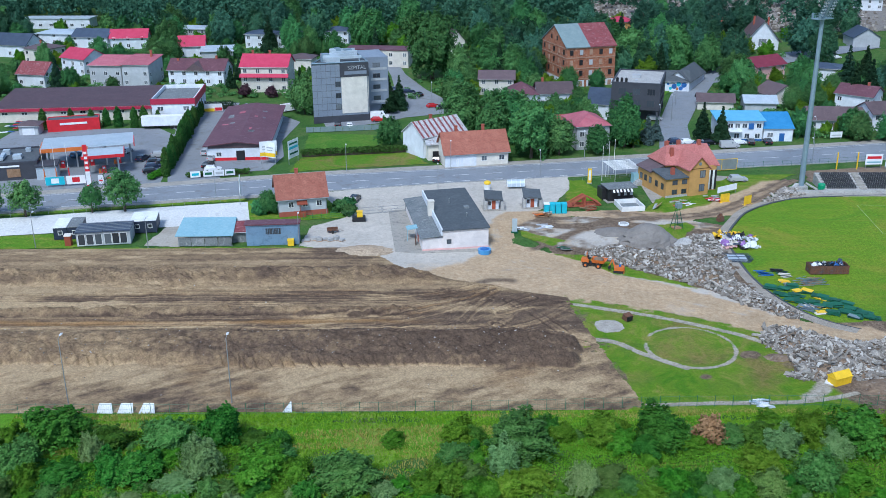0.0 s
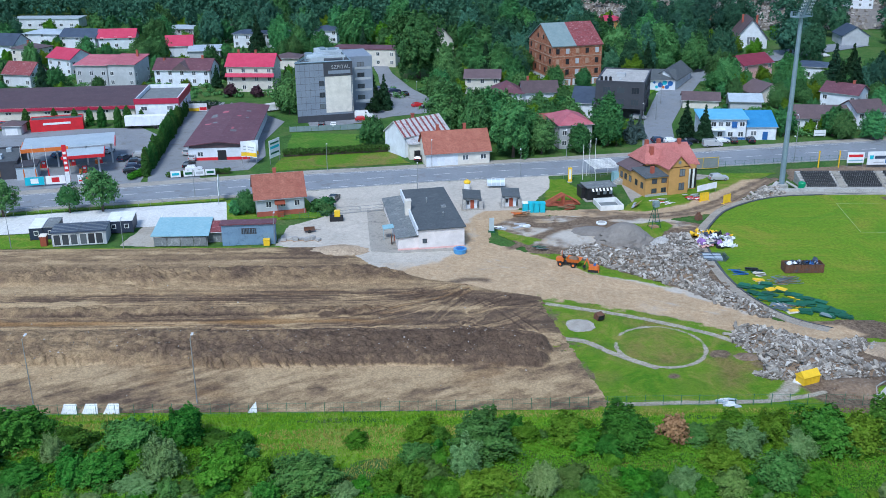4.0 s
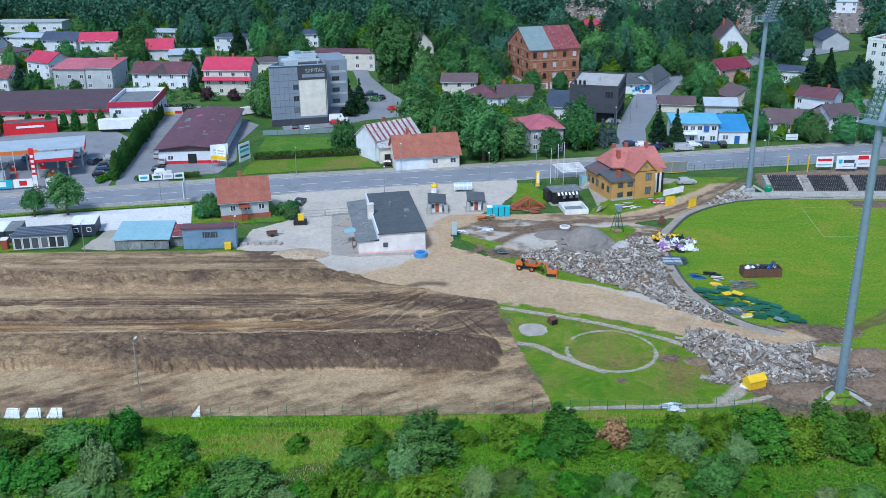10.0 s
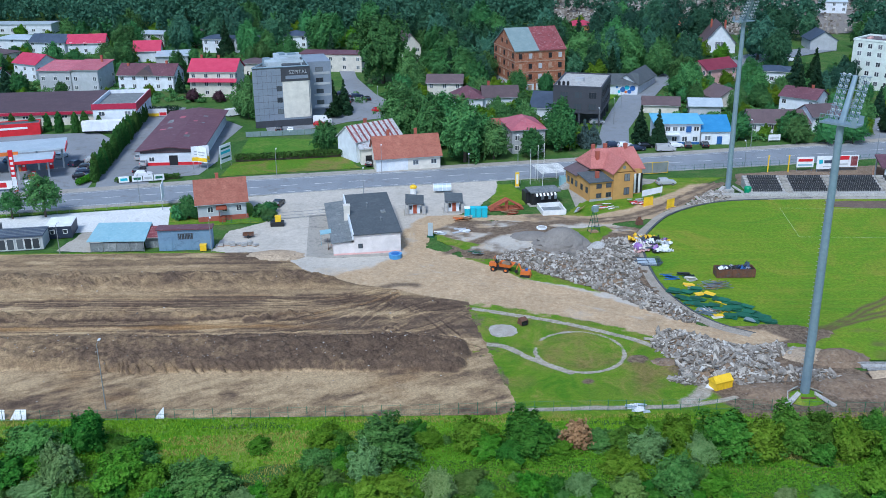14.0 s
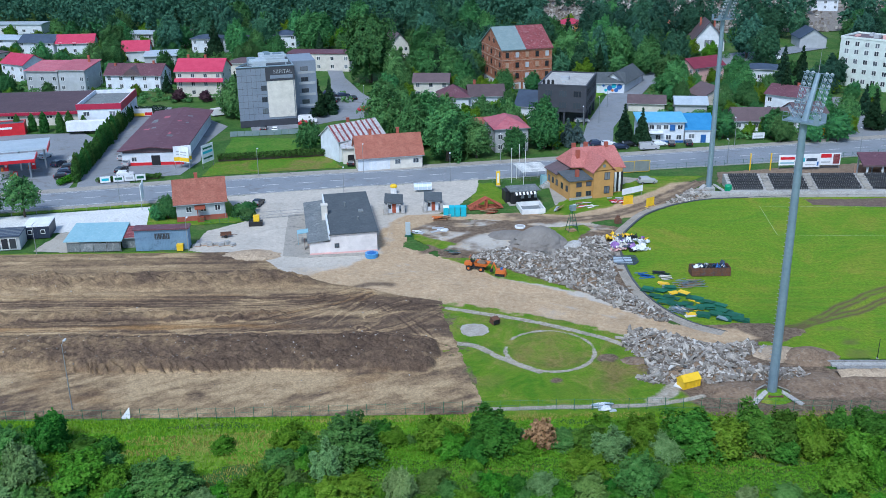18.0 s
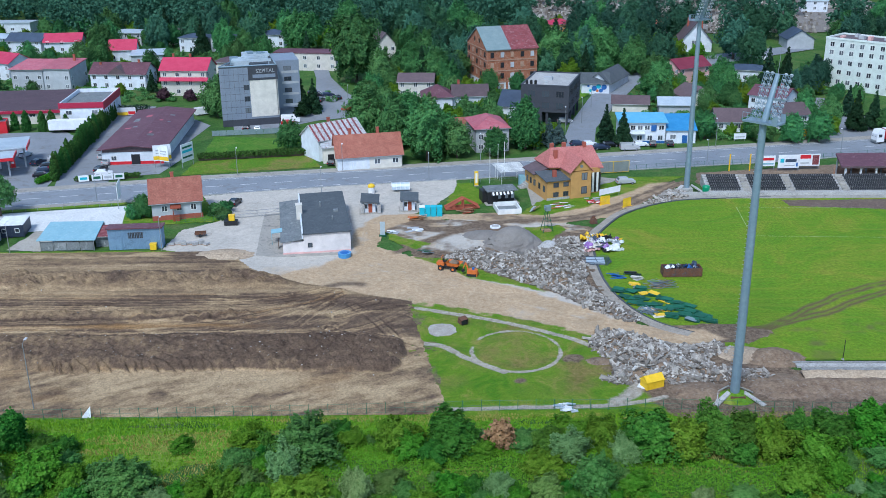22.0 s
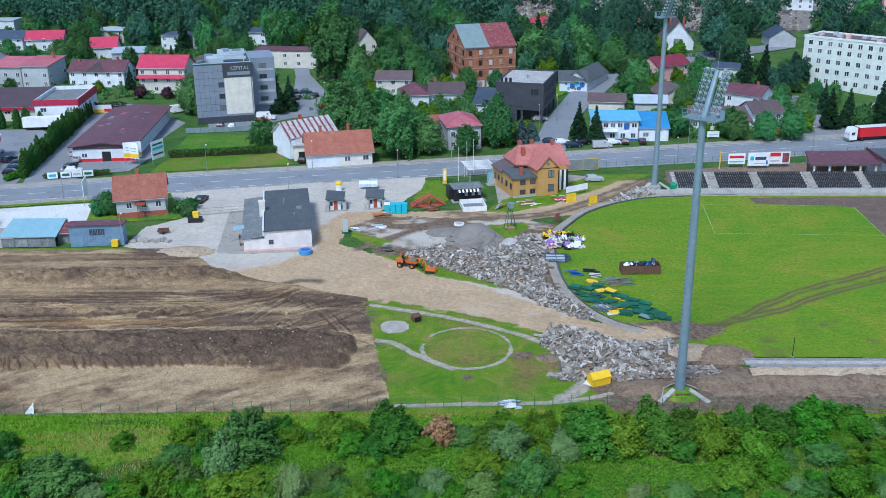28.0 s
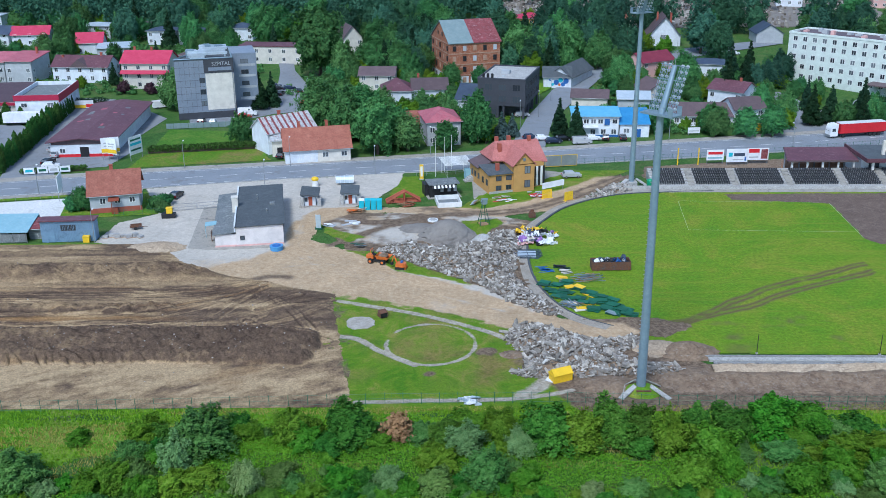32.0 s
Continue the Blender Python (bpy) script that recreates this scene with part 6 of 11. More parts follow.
part("door", Shape().box(-0.08, 5.2, 0.1, 0.0, 6.4, 2.2), M_REDWOOD, e, "brown open door")
part("door", Shape().box(-0.9, 3.2, 0.1, -0.82, 4.3, 2.2), M_RUSTY, e, "brown open door leaf")
part("canopy", Shape().slab([(-2.2, 6.0, 2.5), (0, 6.0, 2.7), (0, 8.4, 2.7), (-2.2, 8.4, 2.5)], 0.1).beam((-2.1, 6.1, 0), (-2.1, 6.1, 2.4), 0.05), M_R_CYAN, e, "pale blue entrance canopy")
add_windows(e, 13, 26, [('f', 5.2, 5.2, 1, (1.7,), 0.9, 0.9), ('r', 3, 23, 6, (2.2,), 1.5, 1.1)], M_DFRAME)
sheet("pavement", [(-9.6, 175.0), (-6.0, 174.2), (-4.4, 174.0), (9.0, 175.2), (8.5, 176.5), (-4.3, 175.3), (-8.3, 201), (-12.2, 200), (-10.8, 186)], 0.1, M_PAVE, "raised slab pavement round the white building", "pavement", thick=0.12)


def container(x, y, turn, w, d, h, label, wall, roof, wins=((0.5, 0.9, 0.9),)):
    e = thing("site_container", x, y, turn, label, "container")
    part("body", Shape().box(0, 0, 0.15, w, d, h - 0.12), wall, e)
    part("roof", Shape().box(-0.06, -0.06, h - 0.12, w + 0.06, d + 0.06, h + 0.04), roof, e)
    part("corner_post", Shape().box(-0.05, -0.05, 0, 0.12, 0.1, h - 0.12), wall, e)
    part("corner_post", Shape().box(w - 0.12, -0.05, 0, w + 0.05, 0.1, h - 0.12), wall, e)
    for f, ww, wh in wins:
        add_window(e, w, d, 'f', w * f, 1.55, ww, wh, M_WFRAME)
    return e


container(-78.3, 182.6, 9, 2.5, 6.0, 2.7, "navy site container with a pale roof and white window", M_NAVY, M_CANVAS)
container(-75.6, 183.0, 9, 2.5, 6.0, 2.7, "navy site container with a pale roof beside the office", M_NAVY, M_R_PATCH)
container(-63.9, 186.2, 9, 2.45, 6.0, 2.75, "navy site container with a white roof", M_NAVY, M_CANVAS)
container(-61.4, 186.6, 9, 2.45, 6.0, 2.75, "navy site container with a white roof at the yard", M_NAVY, M_CANVAS)
e = thing("site_office", -72.4, 178.6, 9, "grey glazed site office with a dark roof", "container")
part("body", Shape().box(0, 0.15, 0.1, 10.3, 5.4, 2.9), M_GREYW, e)
part("roof", Shape().box(-0.15, -0.2, 2.9, 5.1, 5.6, 3.1).box(5.2, -0.2, 2.9, 10.45, 5.6, 3.1), M_R_NAVY, e, "dark panelled roof")
for i in range(6):
    part("roof_batten", Shape().box(-0.15, 0.6 + 0.9 * i, 3.1, 10.45, 0.68 + 0.9 * i, 3.16), M_STEEL, e)
for x in (1.0, 2.6, 4.2, 6.0, 7.5, 9.0):
    part("glazing", lattice([x - 0.7, x - 0.62, x + 0.62, x + 0.7], [0.3, 0.38, 2.5, 2.58], 0.02, 0.15), M_WFRAME, e)
    part("pane", Shape().box(x - 0.62, 0.06, 0.38, x + 0.62, 0.13, 2.5), M_GLASS, e)
s = thing("portable_toilet", -75.0, 179.2, 5, "brown portable toilet cabin beside the office", "toilet")
part("cabin", Shape().box(0, 0, 0, 1.2, 1.2, 2.1), M_REDWOOD, s)
part("roof", Shape().slab([(-0.1, -0.1, 2.15), (1.3, -0.1, 2.15), (1.3, 1.3, 2.3), (-0.1, 1.3, 2.3)], 0.12), M_CREAM, s)

e = thing("open_shed", -52.5, 178.6, 1, "open grey shed with a pale cyan sheet roof", "shed")
part("roof", Shape().slab([(-0.4, -0.3, 2.3), (11.0, -0.3, 2.3), (10.2, 8.6, 3.2), (-0.6, 8.6, 3.2)], 0.12), M_R_CYAN, e)
for i in range(5):
    part("post", Shape().box(0.1 + 2.6 * i, 0, 0, 0.22 + 2.6 * i, 0.12, 2.2), M_STEEL, e)
part("back_wall", Shape().box(0, 8.2, 0, 10.4, 8.35, 3.0), M_GREYW, e)
for i in range(4):
    part("side_panel", Shape().box(0.25 + 2.6 * i, 0.03, 0.1, 2.62 + 2.6 * i, 0.09, 1.9), M_R_PATCH, e, "grey mesh infill panel")

e = thing("metal_shed", -39.0, 178.9, 4, "blue corrugated steel shed with a maroon roof edge", "shed")
part("wall", Shape().box(0, 0, 0, 10.3, 2.6, 4.2), M_BLUEW, e)
part("roof", Shape().slab([(-0.3, -0.3, 4.5), (10.6, -0.3, 4.5), (10.6, 2.9, 4.4), (-0.3, 2.9, 4.4)], 0.25), M_R_MAROON, e)
for i in range(1, 34):
    part("rib", Shape().box(i * 0.303 - 0.035, -0.05, 0.05, i * 0.303 + 0.035, 0, 4.0), M_BLUEW, e)
add_window(e, 10.3, 4.6, 'f', 5.3, 2.9, 2.9, 1.2, M_DFRAME)
part("door", Shape().box(0.6, -0.09, 0, 2.6, -0.052, 2.4), M_BLUEW, e)
house(-42.3, 181, 4, 3.0, 4.5, 2.1, M_R_PATCH, M_R_REDRUST, 'shed', 0.5, "lean-to of rusty patched sheets", name="lean_to", category="shed")


def kiosk(x, y, turn):
    e = thing("ticket_kiosk", x, y, turn, "small ticket kiosk with a dark pitched roof and brick piers", "kiosk", "ticket kiosks")
    part("booth", Shape().box(1.0, 0.4, 0, 3.4, 3.0, 2.5), M_WHITE, e)
    part("roof", Shape().slab([(0.2, -0.4, 2.9), (4.2, -0.4, 2.5), (4.4, 3.4, 3.3), (0.4, 3.4, 3.7)], 0.25), M_R_DARK, e)
    part("pier", Shape().box(0.2, -0.1, 0, 0.9, 1.6, 2.2), M_CONC, e, "grey brick pier")
    part("pier", Shape().box(3.8, -0.1, 0, 4.6, 1.6, 2.0), M_CONC, e, "grey brick pier")
    part("base", Shape().box(-0.1, -0.6, 0, 4.9, 3.4, 0.12), M_PAVE, e)
    part("door", Shape().box(1.9, 0.32, 0.1, 2.7, 0.4, 2.1), M_REDWOOD, e, "red door")
    add_window(e, 4, 3, 'f', 1.4, 1.5, 0.6, 0.9, M_DFRAME).location.y = 0.4
    return e


k = kiosk(8.4, 200.0, 4)
copy_thing(k, pose(16.9, 201.2, 0, 0, 0, 4))

# barrier gate, fences
def fence(name, pts, h, gap, material, label, rails=(0.15, 0.55, 0.97), wire=None, z0=0.0):
    """Posts every gap metres along pts with rails between them."""
    e = thing(name, pts[0][0], pts[0][1], 0, label, "fence")
    ox, oy = pts[0]
    pm = Shape().beam((0, 0, 0), (0, 0, h + 0.12), 0.04, 0.04, 5).mesh("post", material)
    for (x0, y0), (x1, y1) in zip(pts, pts[1:]):
        ln = math.hypot(x1 - x0, y1 - y0)
        k = max(1, round(ln / gap))
        for i in range(k):
            part("post", pm, None, e, "", pose(x0 - ox + (x1 - x0) * i / k, y0 - oy + (y1 - y0) * i / k, z0))
        for f in rails:
            part("rail", Shape().beam((x0 - ox, y0 - oy, z0 + h * f), (x1 - ox, y1 - oy, z0 + h * f), 0.018, 0.018, 4), material, e)
        if wire:
            s = Shape()
            n = int(ln / wire)
            for i in range(n):
                x, y = x0 - ox + (x1 - x0) * i / n, y0 - oy + (y1 - y0) * i / n
                s.add([(x - 0.006, y, z0 + 0.05), (x + 0.006, y, z0 + 0.05), (x + 0.006, y, z0 + h), (x - 0.006, y, z0 + h)], [(0, 1, 2, 3)])
            tagged(part("mesh_wires", s, material, e), kind="stuff")
    return e


M_FENCEG = plain("green_fence_coating", (0.03, 0.13, 0.07), 0.5)
fence("boundary_fence", [(-60, 113.9), (-37, 113.7), (-14, 113.8), (8.5, 114.3), (31.6, 115.1), (56, 115.2), (70.5, 114.1), (85.4, 113.6), (112, 113.2)], 1.7, 2.5, M_FENCEG, "green wire mesh boundary fence along the bank", wire=0.3)
fence("road_fence", [(-120, 191.5), (-96, 197), (-45.2, 208.0)], 1.3, 2.6, M_STEEL, "grey wire fence along the parking strip", (0.5, 1.0))
fence("road_fence", [(64, 229.8), (84, 233), (106, 236.5), (128, 241.2), (160, 249)], 1.6, 2.6, M_FENCEG, "green wire fence along the road", (0.1, 0.5, 1.0), 0.35)
fence("garden_fence", [(-30, 195.0), (-18.5, 196.4)], 1.2, 2.0, M_FENCEG, "green garden fence behind the yard", (0.2, 0.6, 1.0), 0.2)
fence("forecourt_fence", [(33, 222.5), (56, 227.0)], 1.1, 2.3, M_STEEL, "low steel railing at the road", (0.5, 1.0))
e = thing("swing_gate", -18.4, 197.6, 12, "wide steel double gate across the site entrance", "gate")
for x in (0, 5.1):
    part("gate_leaf", lattice([x, x + 0.07, x + 4.9, x + 4.97], [0.15, 0.22, 0.8, 0.86, 1.5, 1.57], -0.03, 0.03), M_STEEL, e)
    part("brace", Shape().beam((x + 0.05, 0, 0.2), (x + 4.9, 0, 1.5), 0.025), M_STEEL, e)
for x in (-0.15, 10.2):
    part("gate_post", Shape().box(x - 0.08, -0.08, 0, x + 0.08, 0.08, 1.8), M_STEEL, e)


# ---- floodlight masts ----
M_LAMPSHELL = plain("pale_lamp_housing", (0.5, 0.54, 0.57), 0.4, 0.2)


def mast(x, y, turn, label):
    e = thing("floodlight_mast", x, y, turn, label, "floodlight")
    part("pole", Shape().beam((0, 0, 0), (0, 0, 38.6), 0.64, 0.44, 14), M_GALV, e)
    part("flange", Shape().beam((0, 0, 0), (0, 0, 0.15), 1.1, 1.1, 12), M_STEEL, e)
    lean, z0, hl = 2.4, 38.6, 5.6
    part("head_pole", Shape().beam((0, 0, 38.2), (0, lean, z0 + hl), 0.44, 0.3, 10), M_GALV, e)
    part("lightning_rod", Shape().beam((0, lean, z0 + hl), (0, lean + 0.2, z0 + hl + 3), 0.04, 0.02, 4), M_STEEL, e)
    part("platform", Shape().box(-2.35, -1.0, z0 - 0.1, 2.35, 1.0, z0 + 0.08), M_GALV, e, "service platform")
    for yy in (-1.0, 1.0):
        part("railing", lattice([-2.35] + [v for i in range(1, 7) for v in (-2.35 + i * 0.671 - 0.631, -2.35 + i * 0.671)] + [2.35], [z0 + 0.08, z0 + 0.12, z0 + 0.55, z0 + 0.6, z0 + 1.05, z0 + 1.12], yy - 0.02, yy + 0.02), M_GALV, e)
    lm = Shape().beam((0, 0, 0), (0, 0.26, -0.16), 0.1, 0.2, 8).beam((0, 0.26, -0.16), (0, 0.3, -0.19), 0.2, 0.2, 8).mesh("lamp", M_LAMPSHELL)
    for k, xx in enumerate((-1.6, -0.9, 0.9, 1.6)):
        s = Shape()
        for o in (-0.16, 0.16):
            s.beam((xx + o, 0, z0), (xx + o, lean, z0 + hl), 0.035, 0.035, 4)
            s.beam((xx + o, 0.4, z0), (xx + o, lean + 0.4, z0 + hl), 0.02, 0.02, 4)
        for i in range(14):
            f = (i + 0.5) / 14
            s.beam((xx - 0.16, lean * f, z0 + hl * f), (xx + 0.16, lean * f, z0 + hl * f), 0.02, 0.02, 4)
        part("ladder_frame", s, M_GALV, e)
        for i in range(8):
            f = (i + 1) / 8
            part("lamp", lm, None, e, "", pose(xx, lean * f + 0.15, z0 + 0.1 + hl * f))
    for f in (0.35, 0.7, 1.0):
        part("cross_bar", Shape().beam((-2.0, lean * f, z0 + hl * f), (2.0, lean * f, z0 + hl * f), 0.05, 0.05, 5), M_GALV, e)
    for i in range(60):
        part("climbing_rung", Shape().box(-0.95 + i * 0.0055, -0.08, 1.5 + i * 0.6, -0.72 + i * 0.005, 0.08, 1.55 + i * 0.6), M_STEEL, e)
    return e


mast(66.3, 118.0, -46, "tall grey tapered floodlight mast with lamp racks")
mast(82.4, 214.8, -150, "tall grey floodlight mast behind the pitch")
e = thing("mast_base", 66.5, 118.0, 0, "grassy mound with concrete slabs at the mast foot", "base")
mound = Shape()
for j, (r, z) in enumerate(((2.7, 0.0), (2.0, 0.6), (1.0, 1.1))):
    mound.v += [(r * math.cos(a * math.pi / 8) * 1.1, r * 0.8 * math.sin(a * math.pi / 8), z) for a in range(16)]
mound.f = [(j * 16 + i, j * 16 + (i + 1) % 16, (j + 1) * 16 + (i + 1) % 16, (j + 1) * 16 + i) for j in range(2) for i in range(16)] + [tuple(range(32, 48))]
part("mound", mound, M_LAWN, e)
for q in ([(-3.3, -1.6, 0.1), (-2.6, 1.2, 0.35), (-2.1, 1.1, 0.8), (-2.9, -1.6, 0.35)], [(-2.6, 1.2, 0.35), (-0.6, 2.4, 0.7), (-0.5, 1.7, 1.2), (-2.1, 0.9, 0.8)], [(0.5, 1.7, 1.2), (0.6, 2.4, 0.7), (2.8, 1.2, 0.35), (2.2, 0.9, 0.8)],
          [(0.9, -0.6, 1.2), (1.2, 0.1, 1.2), (3.7, -1.9, 0.15), (3.1, -2.4, 0.15)], [(-0.9, -0.6, 1.2), (-1.2, 0.1, 1.2), (-3.5, -1.6, 0.15), (-3.0, -2.3, 0.15)]):
    part("slab", Shape().slab(q, 0.18), M_CONC, e, "sloping concrete slab")
part("footing", Shape().box(-1.0, -1.3, 0, 1.0, 0.9, 0.9), M_RUSTY, e)
e = thing("mast_base", 82.4, 214.8, 0, "concrete mast footing with ramp slabs", "base")
part("slab", Shape().slab([(-4.2, -2.6, 0.1), (-3.4, -3.4, 0.1), (-0.6, -0.4, 1.3), (-1.2, 0.4, 1.3)], 0.2), M_CONC, e)
part("slab", Shape().slab([(1.0, 0.2, 1.3), (3.4, -2.8, 0.1), (4.0, -2.0, 0.1), (1.4, 0.8, 1.3)], 0.2), M_CONC, e)
part("footing", Shape().box(-1.2, -1.2, 0, 1.2, 1.2, 0.8), M_CONC, e)


def lamp_post(x, y, h, label="thin grey street lamp post", arm=0.9, turn=0):
    e = thing("street_lamp", x, y, turn, label, "street lamp", "street lamps")
    part("pole", Shape().beam((0, 0, 0), (0, 0, h), 0.09, 0.05, 7), M_STEEL, e)
    part("arm", Shape().beam((0, 0, h - 0.05), (0, arm, h + 0.12), 0.04, 0.035, 5), M_STEEL, e)
    part("lamp_head", Shape().box(-0.14, arm - 0.1, h + 0.03, 0.14, arm + 0.55, h + 0.18), M_CANVAS, e)
    return e


for x, y, h in ((-51.8, 116.8, 10), (-29.3, 116.7, 10), (-58.2, 177.9, 6), (-28.6, 178.4, 6.5), (-80.5, 178.4, 7), (-1.5, 214, 6.3), (-24.2, 231, 6.6), (23, 224.8, 6.5), (1.6, 232.4, 7), (36, 241.5, 7), (61, 270, 7.5), (67.4, 283, 7.5), (73, 303, 7), (129.9, 246.2, 6.2), (92.5, 236, 6.2), (-52, 210.5, 6.5), (7.6, 288, 7), (-4, 308, 7), (100, 256, 7)):
    lamp_post(x, y, h)


# ---- ochre house ----
def ochre_house():
    e = thing("ochre_house", 49.7, 207.4, 18, "ochre two-storey house with salmon tile roofs and dormers", "house")
    part("wall", Shape().box(5.6, 0, 0, 10.6, 13.6, 6.2).box(10.6, 2.4, 0, 14.0, 13.6, 6.0).box(3.4, 6.6, 0, 5.6, 13.6, 6.0), M_OCHRE, e)
    part("front_wing", Shape().box(0, 0.4, 0, 5.6, 6.6, 4.5), M_OCHRE, e, "lower ochre front wing")
    part("side_wing", Shape().box(0.0, 6.6, 0, 3.4, 13.2, 4.3), M_OCHRE, e, "lower ochre side wing")
    part("plinth", Shape().box(-0.05, 0.34, 0, 5.55, 0.39, 0.6), M_CONC, e)
    part("wing_roof", Shape().slab([(-0.4, 0.0, 4.65), (5.5, 0.0, 4.65), (5.5, 6.6, 5.3), (-0.4, 6.6, 5.3)], 0.2), M_R_DARK, e, "dark wing roof")
    part("wing_roof", Shape().slab([(-0.5, 6.7, 4.5), (3.4, 6.7, 5.9), (3.4, 13.6, 5.9), (-0.5, 13.6, 4.5)], 0.2), M_R_BROWN, e, "dark brown side wing roof")
    part("gable_wall", Shape().side([(5.6, 6.4), (10.6, 6.4), (8.1, 8.9)], 0.0, 4.0), M_OCHRE, e)
    part("gable_roof", Shape().slab([(5.2, -0.4, 6.15), (8.1, -0.4, 9.15), (8.1, 8, 9.15), (5.2, 8, 6.15)], 0.22).slab([(8.1, -0.4, 9.15), (11.0, -0.4, 6.15), (11.0, 8, 6.15), (8.1, 8, 9.15)], 0.22), M_R_SALMON, e, "salmon tile gable roof")
    part("main_roof", Shape().slab([(2.6, 5.8, 6.2), (14.6, 2.0, 6.0), (14.6, 8.2, 9.7), (4.6, 9.4, 9.7)], 0.22).slab([(2.6, 5.8, 6.2), (4.6, 9.4, 9.7), (2.6, 14.0, 6.2)], 0.22).slab([(2.6, 14.0, 6.2), (4.6, 9.4, 9.7), (14.6, 8.2, 9.7), (14.6, 14.0, 6.0)], 0.22), M_R_SALMON, e, "salmon tile main roof")
    part("east_gable", Shape().add([(14.0, 2.4, 5.9), (14.0, 13.6, 5.9), (14.0, 8.2, 9.4), (13.7, 2.4, 5.9), (13.7, 13.6, 5.9), (13.7, 8.2, 9.4)], [(0, 1, 2), (3, 5, 4), (0, 2, 5, 3), (1, 4, 5, 2), (0, 3, 4, 1)]), M_OCHRE, e)
    for cx, cy, cz in ((2.6, 2.4, 6.4), (5.0, 7.4, 9.6), (5.4, 10.5, 10.4), (8.2, 10, 10.5), (12.6, 8.4, 10.6)):
        part("chimney", Shape().box(cx - 0.4, cy - 0.35, cz - 3.0, cx + 0.4, cy + 0.35, cz), M_REDBRICK, e, "red brick chimney")
    for i in range(6):
        x = 10.9 + i * 0.55
        part("mural_stripe", Shape().box(x, 2.32, 0.3, x + 0.5, 2.38, 4.9), M_BLACK if i % 2 else M_WFRAME, e, "black or white painted stripe")
    add_windows(e, 14.2, 13.6, [('f', 8.9, 8.9, 1, (1.8, 5.0), 1.4, 1.7), ('f', 2.2, 4.6, 2, (1.3, 3.5), 1.3, 1.1)], M_DFRAME)
    for w in [o for o in e.children if o.name.startswith("window") and 0.1 < o.location.x < 5]:
        w.location.y = 0.4
    for u, z in ((2.0, 2.4), (4.6, 2.4), (7.4, 2.4), (9.6, 2.4), (11.6, 2.4)):
        add_window(e, 14.2, 13.6, 'l', 13.6 - u, z, 1.1, 1.4, M_DFRAME)
    part("gable_window", Shape().side([(8.1 + 0.4 * math.cos(a * math.pi / 5), 7.4 + 0.4 * math.sin(a * math.pi / 5)) for a in range(10)], -0.06, 0), M_GLASS, e, "round gable window")
    part("steps", Shape().side([(-2.0, 0), (0, 0), (0, 1.2), (-0.5, 1.2), (-0.5, 0.9), (-1.0, 0.9), (-1.0, 0.6), (-1.5, 0.6), (-1.5, 0.3), (-2.0, 0.3)], 11.0, 12.8), M_CONC, e)
    return e


ochre_house()
sheet("pavement", [(46, 204.5), (62.5, 206.5), (70, 224), (60, 228), (46, 224)], 0.05, M_PAVE, "slab paving round the ochre house", "pavement")
e = thing("site_banner", 61.4, 208.6, 32, "long white banner on a low frame", "banner")
part("sheet", Shape().box(0, -0.03, 0.9, 6.2, 0.03, 2.3), M_CANVAS, e)
part("leg", Shape().box(0.3, -0.05, 0, 0.4, 0.05, 0.9), M_STEEL, e)
part("leg", Shape().box(5.8, -0.05, 0, 5.9, 0.05, 0.9), M_STEEL, e)


def yellow_gate(x, y, turn, w=2.4, h=2.0):
    e = thing("mesh_panel", x, y, turn, "yellow steel mesh panel standing on the site", "panel", "yellow mesh panels")
    part("frame", lattice([0, 0.09, w - 0.09, w], [0, 0.09, h * 0.5, h * 0.5 + 0.06, h - 0.09, h], -0.04, 0.04), M_YELLOW, e)
    part("infill", lattice([0.09] + [v for i in range(1, 9) for v in (0.09 + (w - 0.18) * i / 9 - 0.015, 0.09 + (w - 0.18) * i / 9 + 0.015)][::1] + [w - 0.09], [0.09, 0.11, h - 0.11, h - 0.09], -0.012, 0.012), M_YELLOW, e)
    part("foot", Shape().box(-0.1, -0.4, 0, 0.15, 0.4, 0.08), M_YELLOW, e)
    part("foot", Shape().box(w - 0.15, -0.4, 0, w + 0.1, 0.4, 0.08), M_YELLOW, e)
    return e


yellow_gate(61.0, 204.4, 22)
yellow_gate(65.7, 202.6, 35)
e = thing("road_screen", 64, 229, 10, "yellow framed mesh screen at the road", "panel")
part("frame", lattice([0, 0.1, 4.0, 4.1, 8.0, 8.1], [0.2, 0.3, 2.9, 3.0], -0.05, 0.05), M_YELLOW, e)
part("mesh_sheet", lattice([0.1] + [v for i in range(1, 16) for v in (0.1 + 7.9 * i / 16 - 0.02, 0.1 + 7.9 * i / 16 + 0.02)] + [8.0], [0.3, 0.32, 1.5, 1.56, 2.88, 2.9], -0.015, 0.015), M_STEEL, e)


# ---- black kiosk, gantry, small site things ----
e = thing("snack_kiosk", 36.4, 205.6, 12, "black flat-roofed snack kiosk with a striped awning", "kiosk")
part("body", Shape().box(0, 0, 0, 2.2, 4.0, 2.9).box(2.2, 1.4, 0, 6.4, 4.0, 2.9).box(-0.9, 1.6, 0, 0, 4.6, 2.6), M_BLACK, e)
part("roof", Shape().box(-0.3, -0.3, 2.9, 6.7, 4.3, 3.1), M_R_PATCH, e, "grey gravelled roof")
for i in range(12):
    part("awning_stripe", Shape().slab([(0.4 + i * 0.42, -0.9, 2.35), (0.82 + i * 0.42, -0.9, 2.35), (0.82 + i * 0.42, -0.32, 2.85), (0.4 + i * 0.42, -0.32, 2.85)], 0.05), M_WFRAME if i % 2 else M_BLACK, e, "black or white awning stripe")
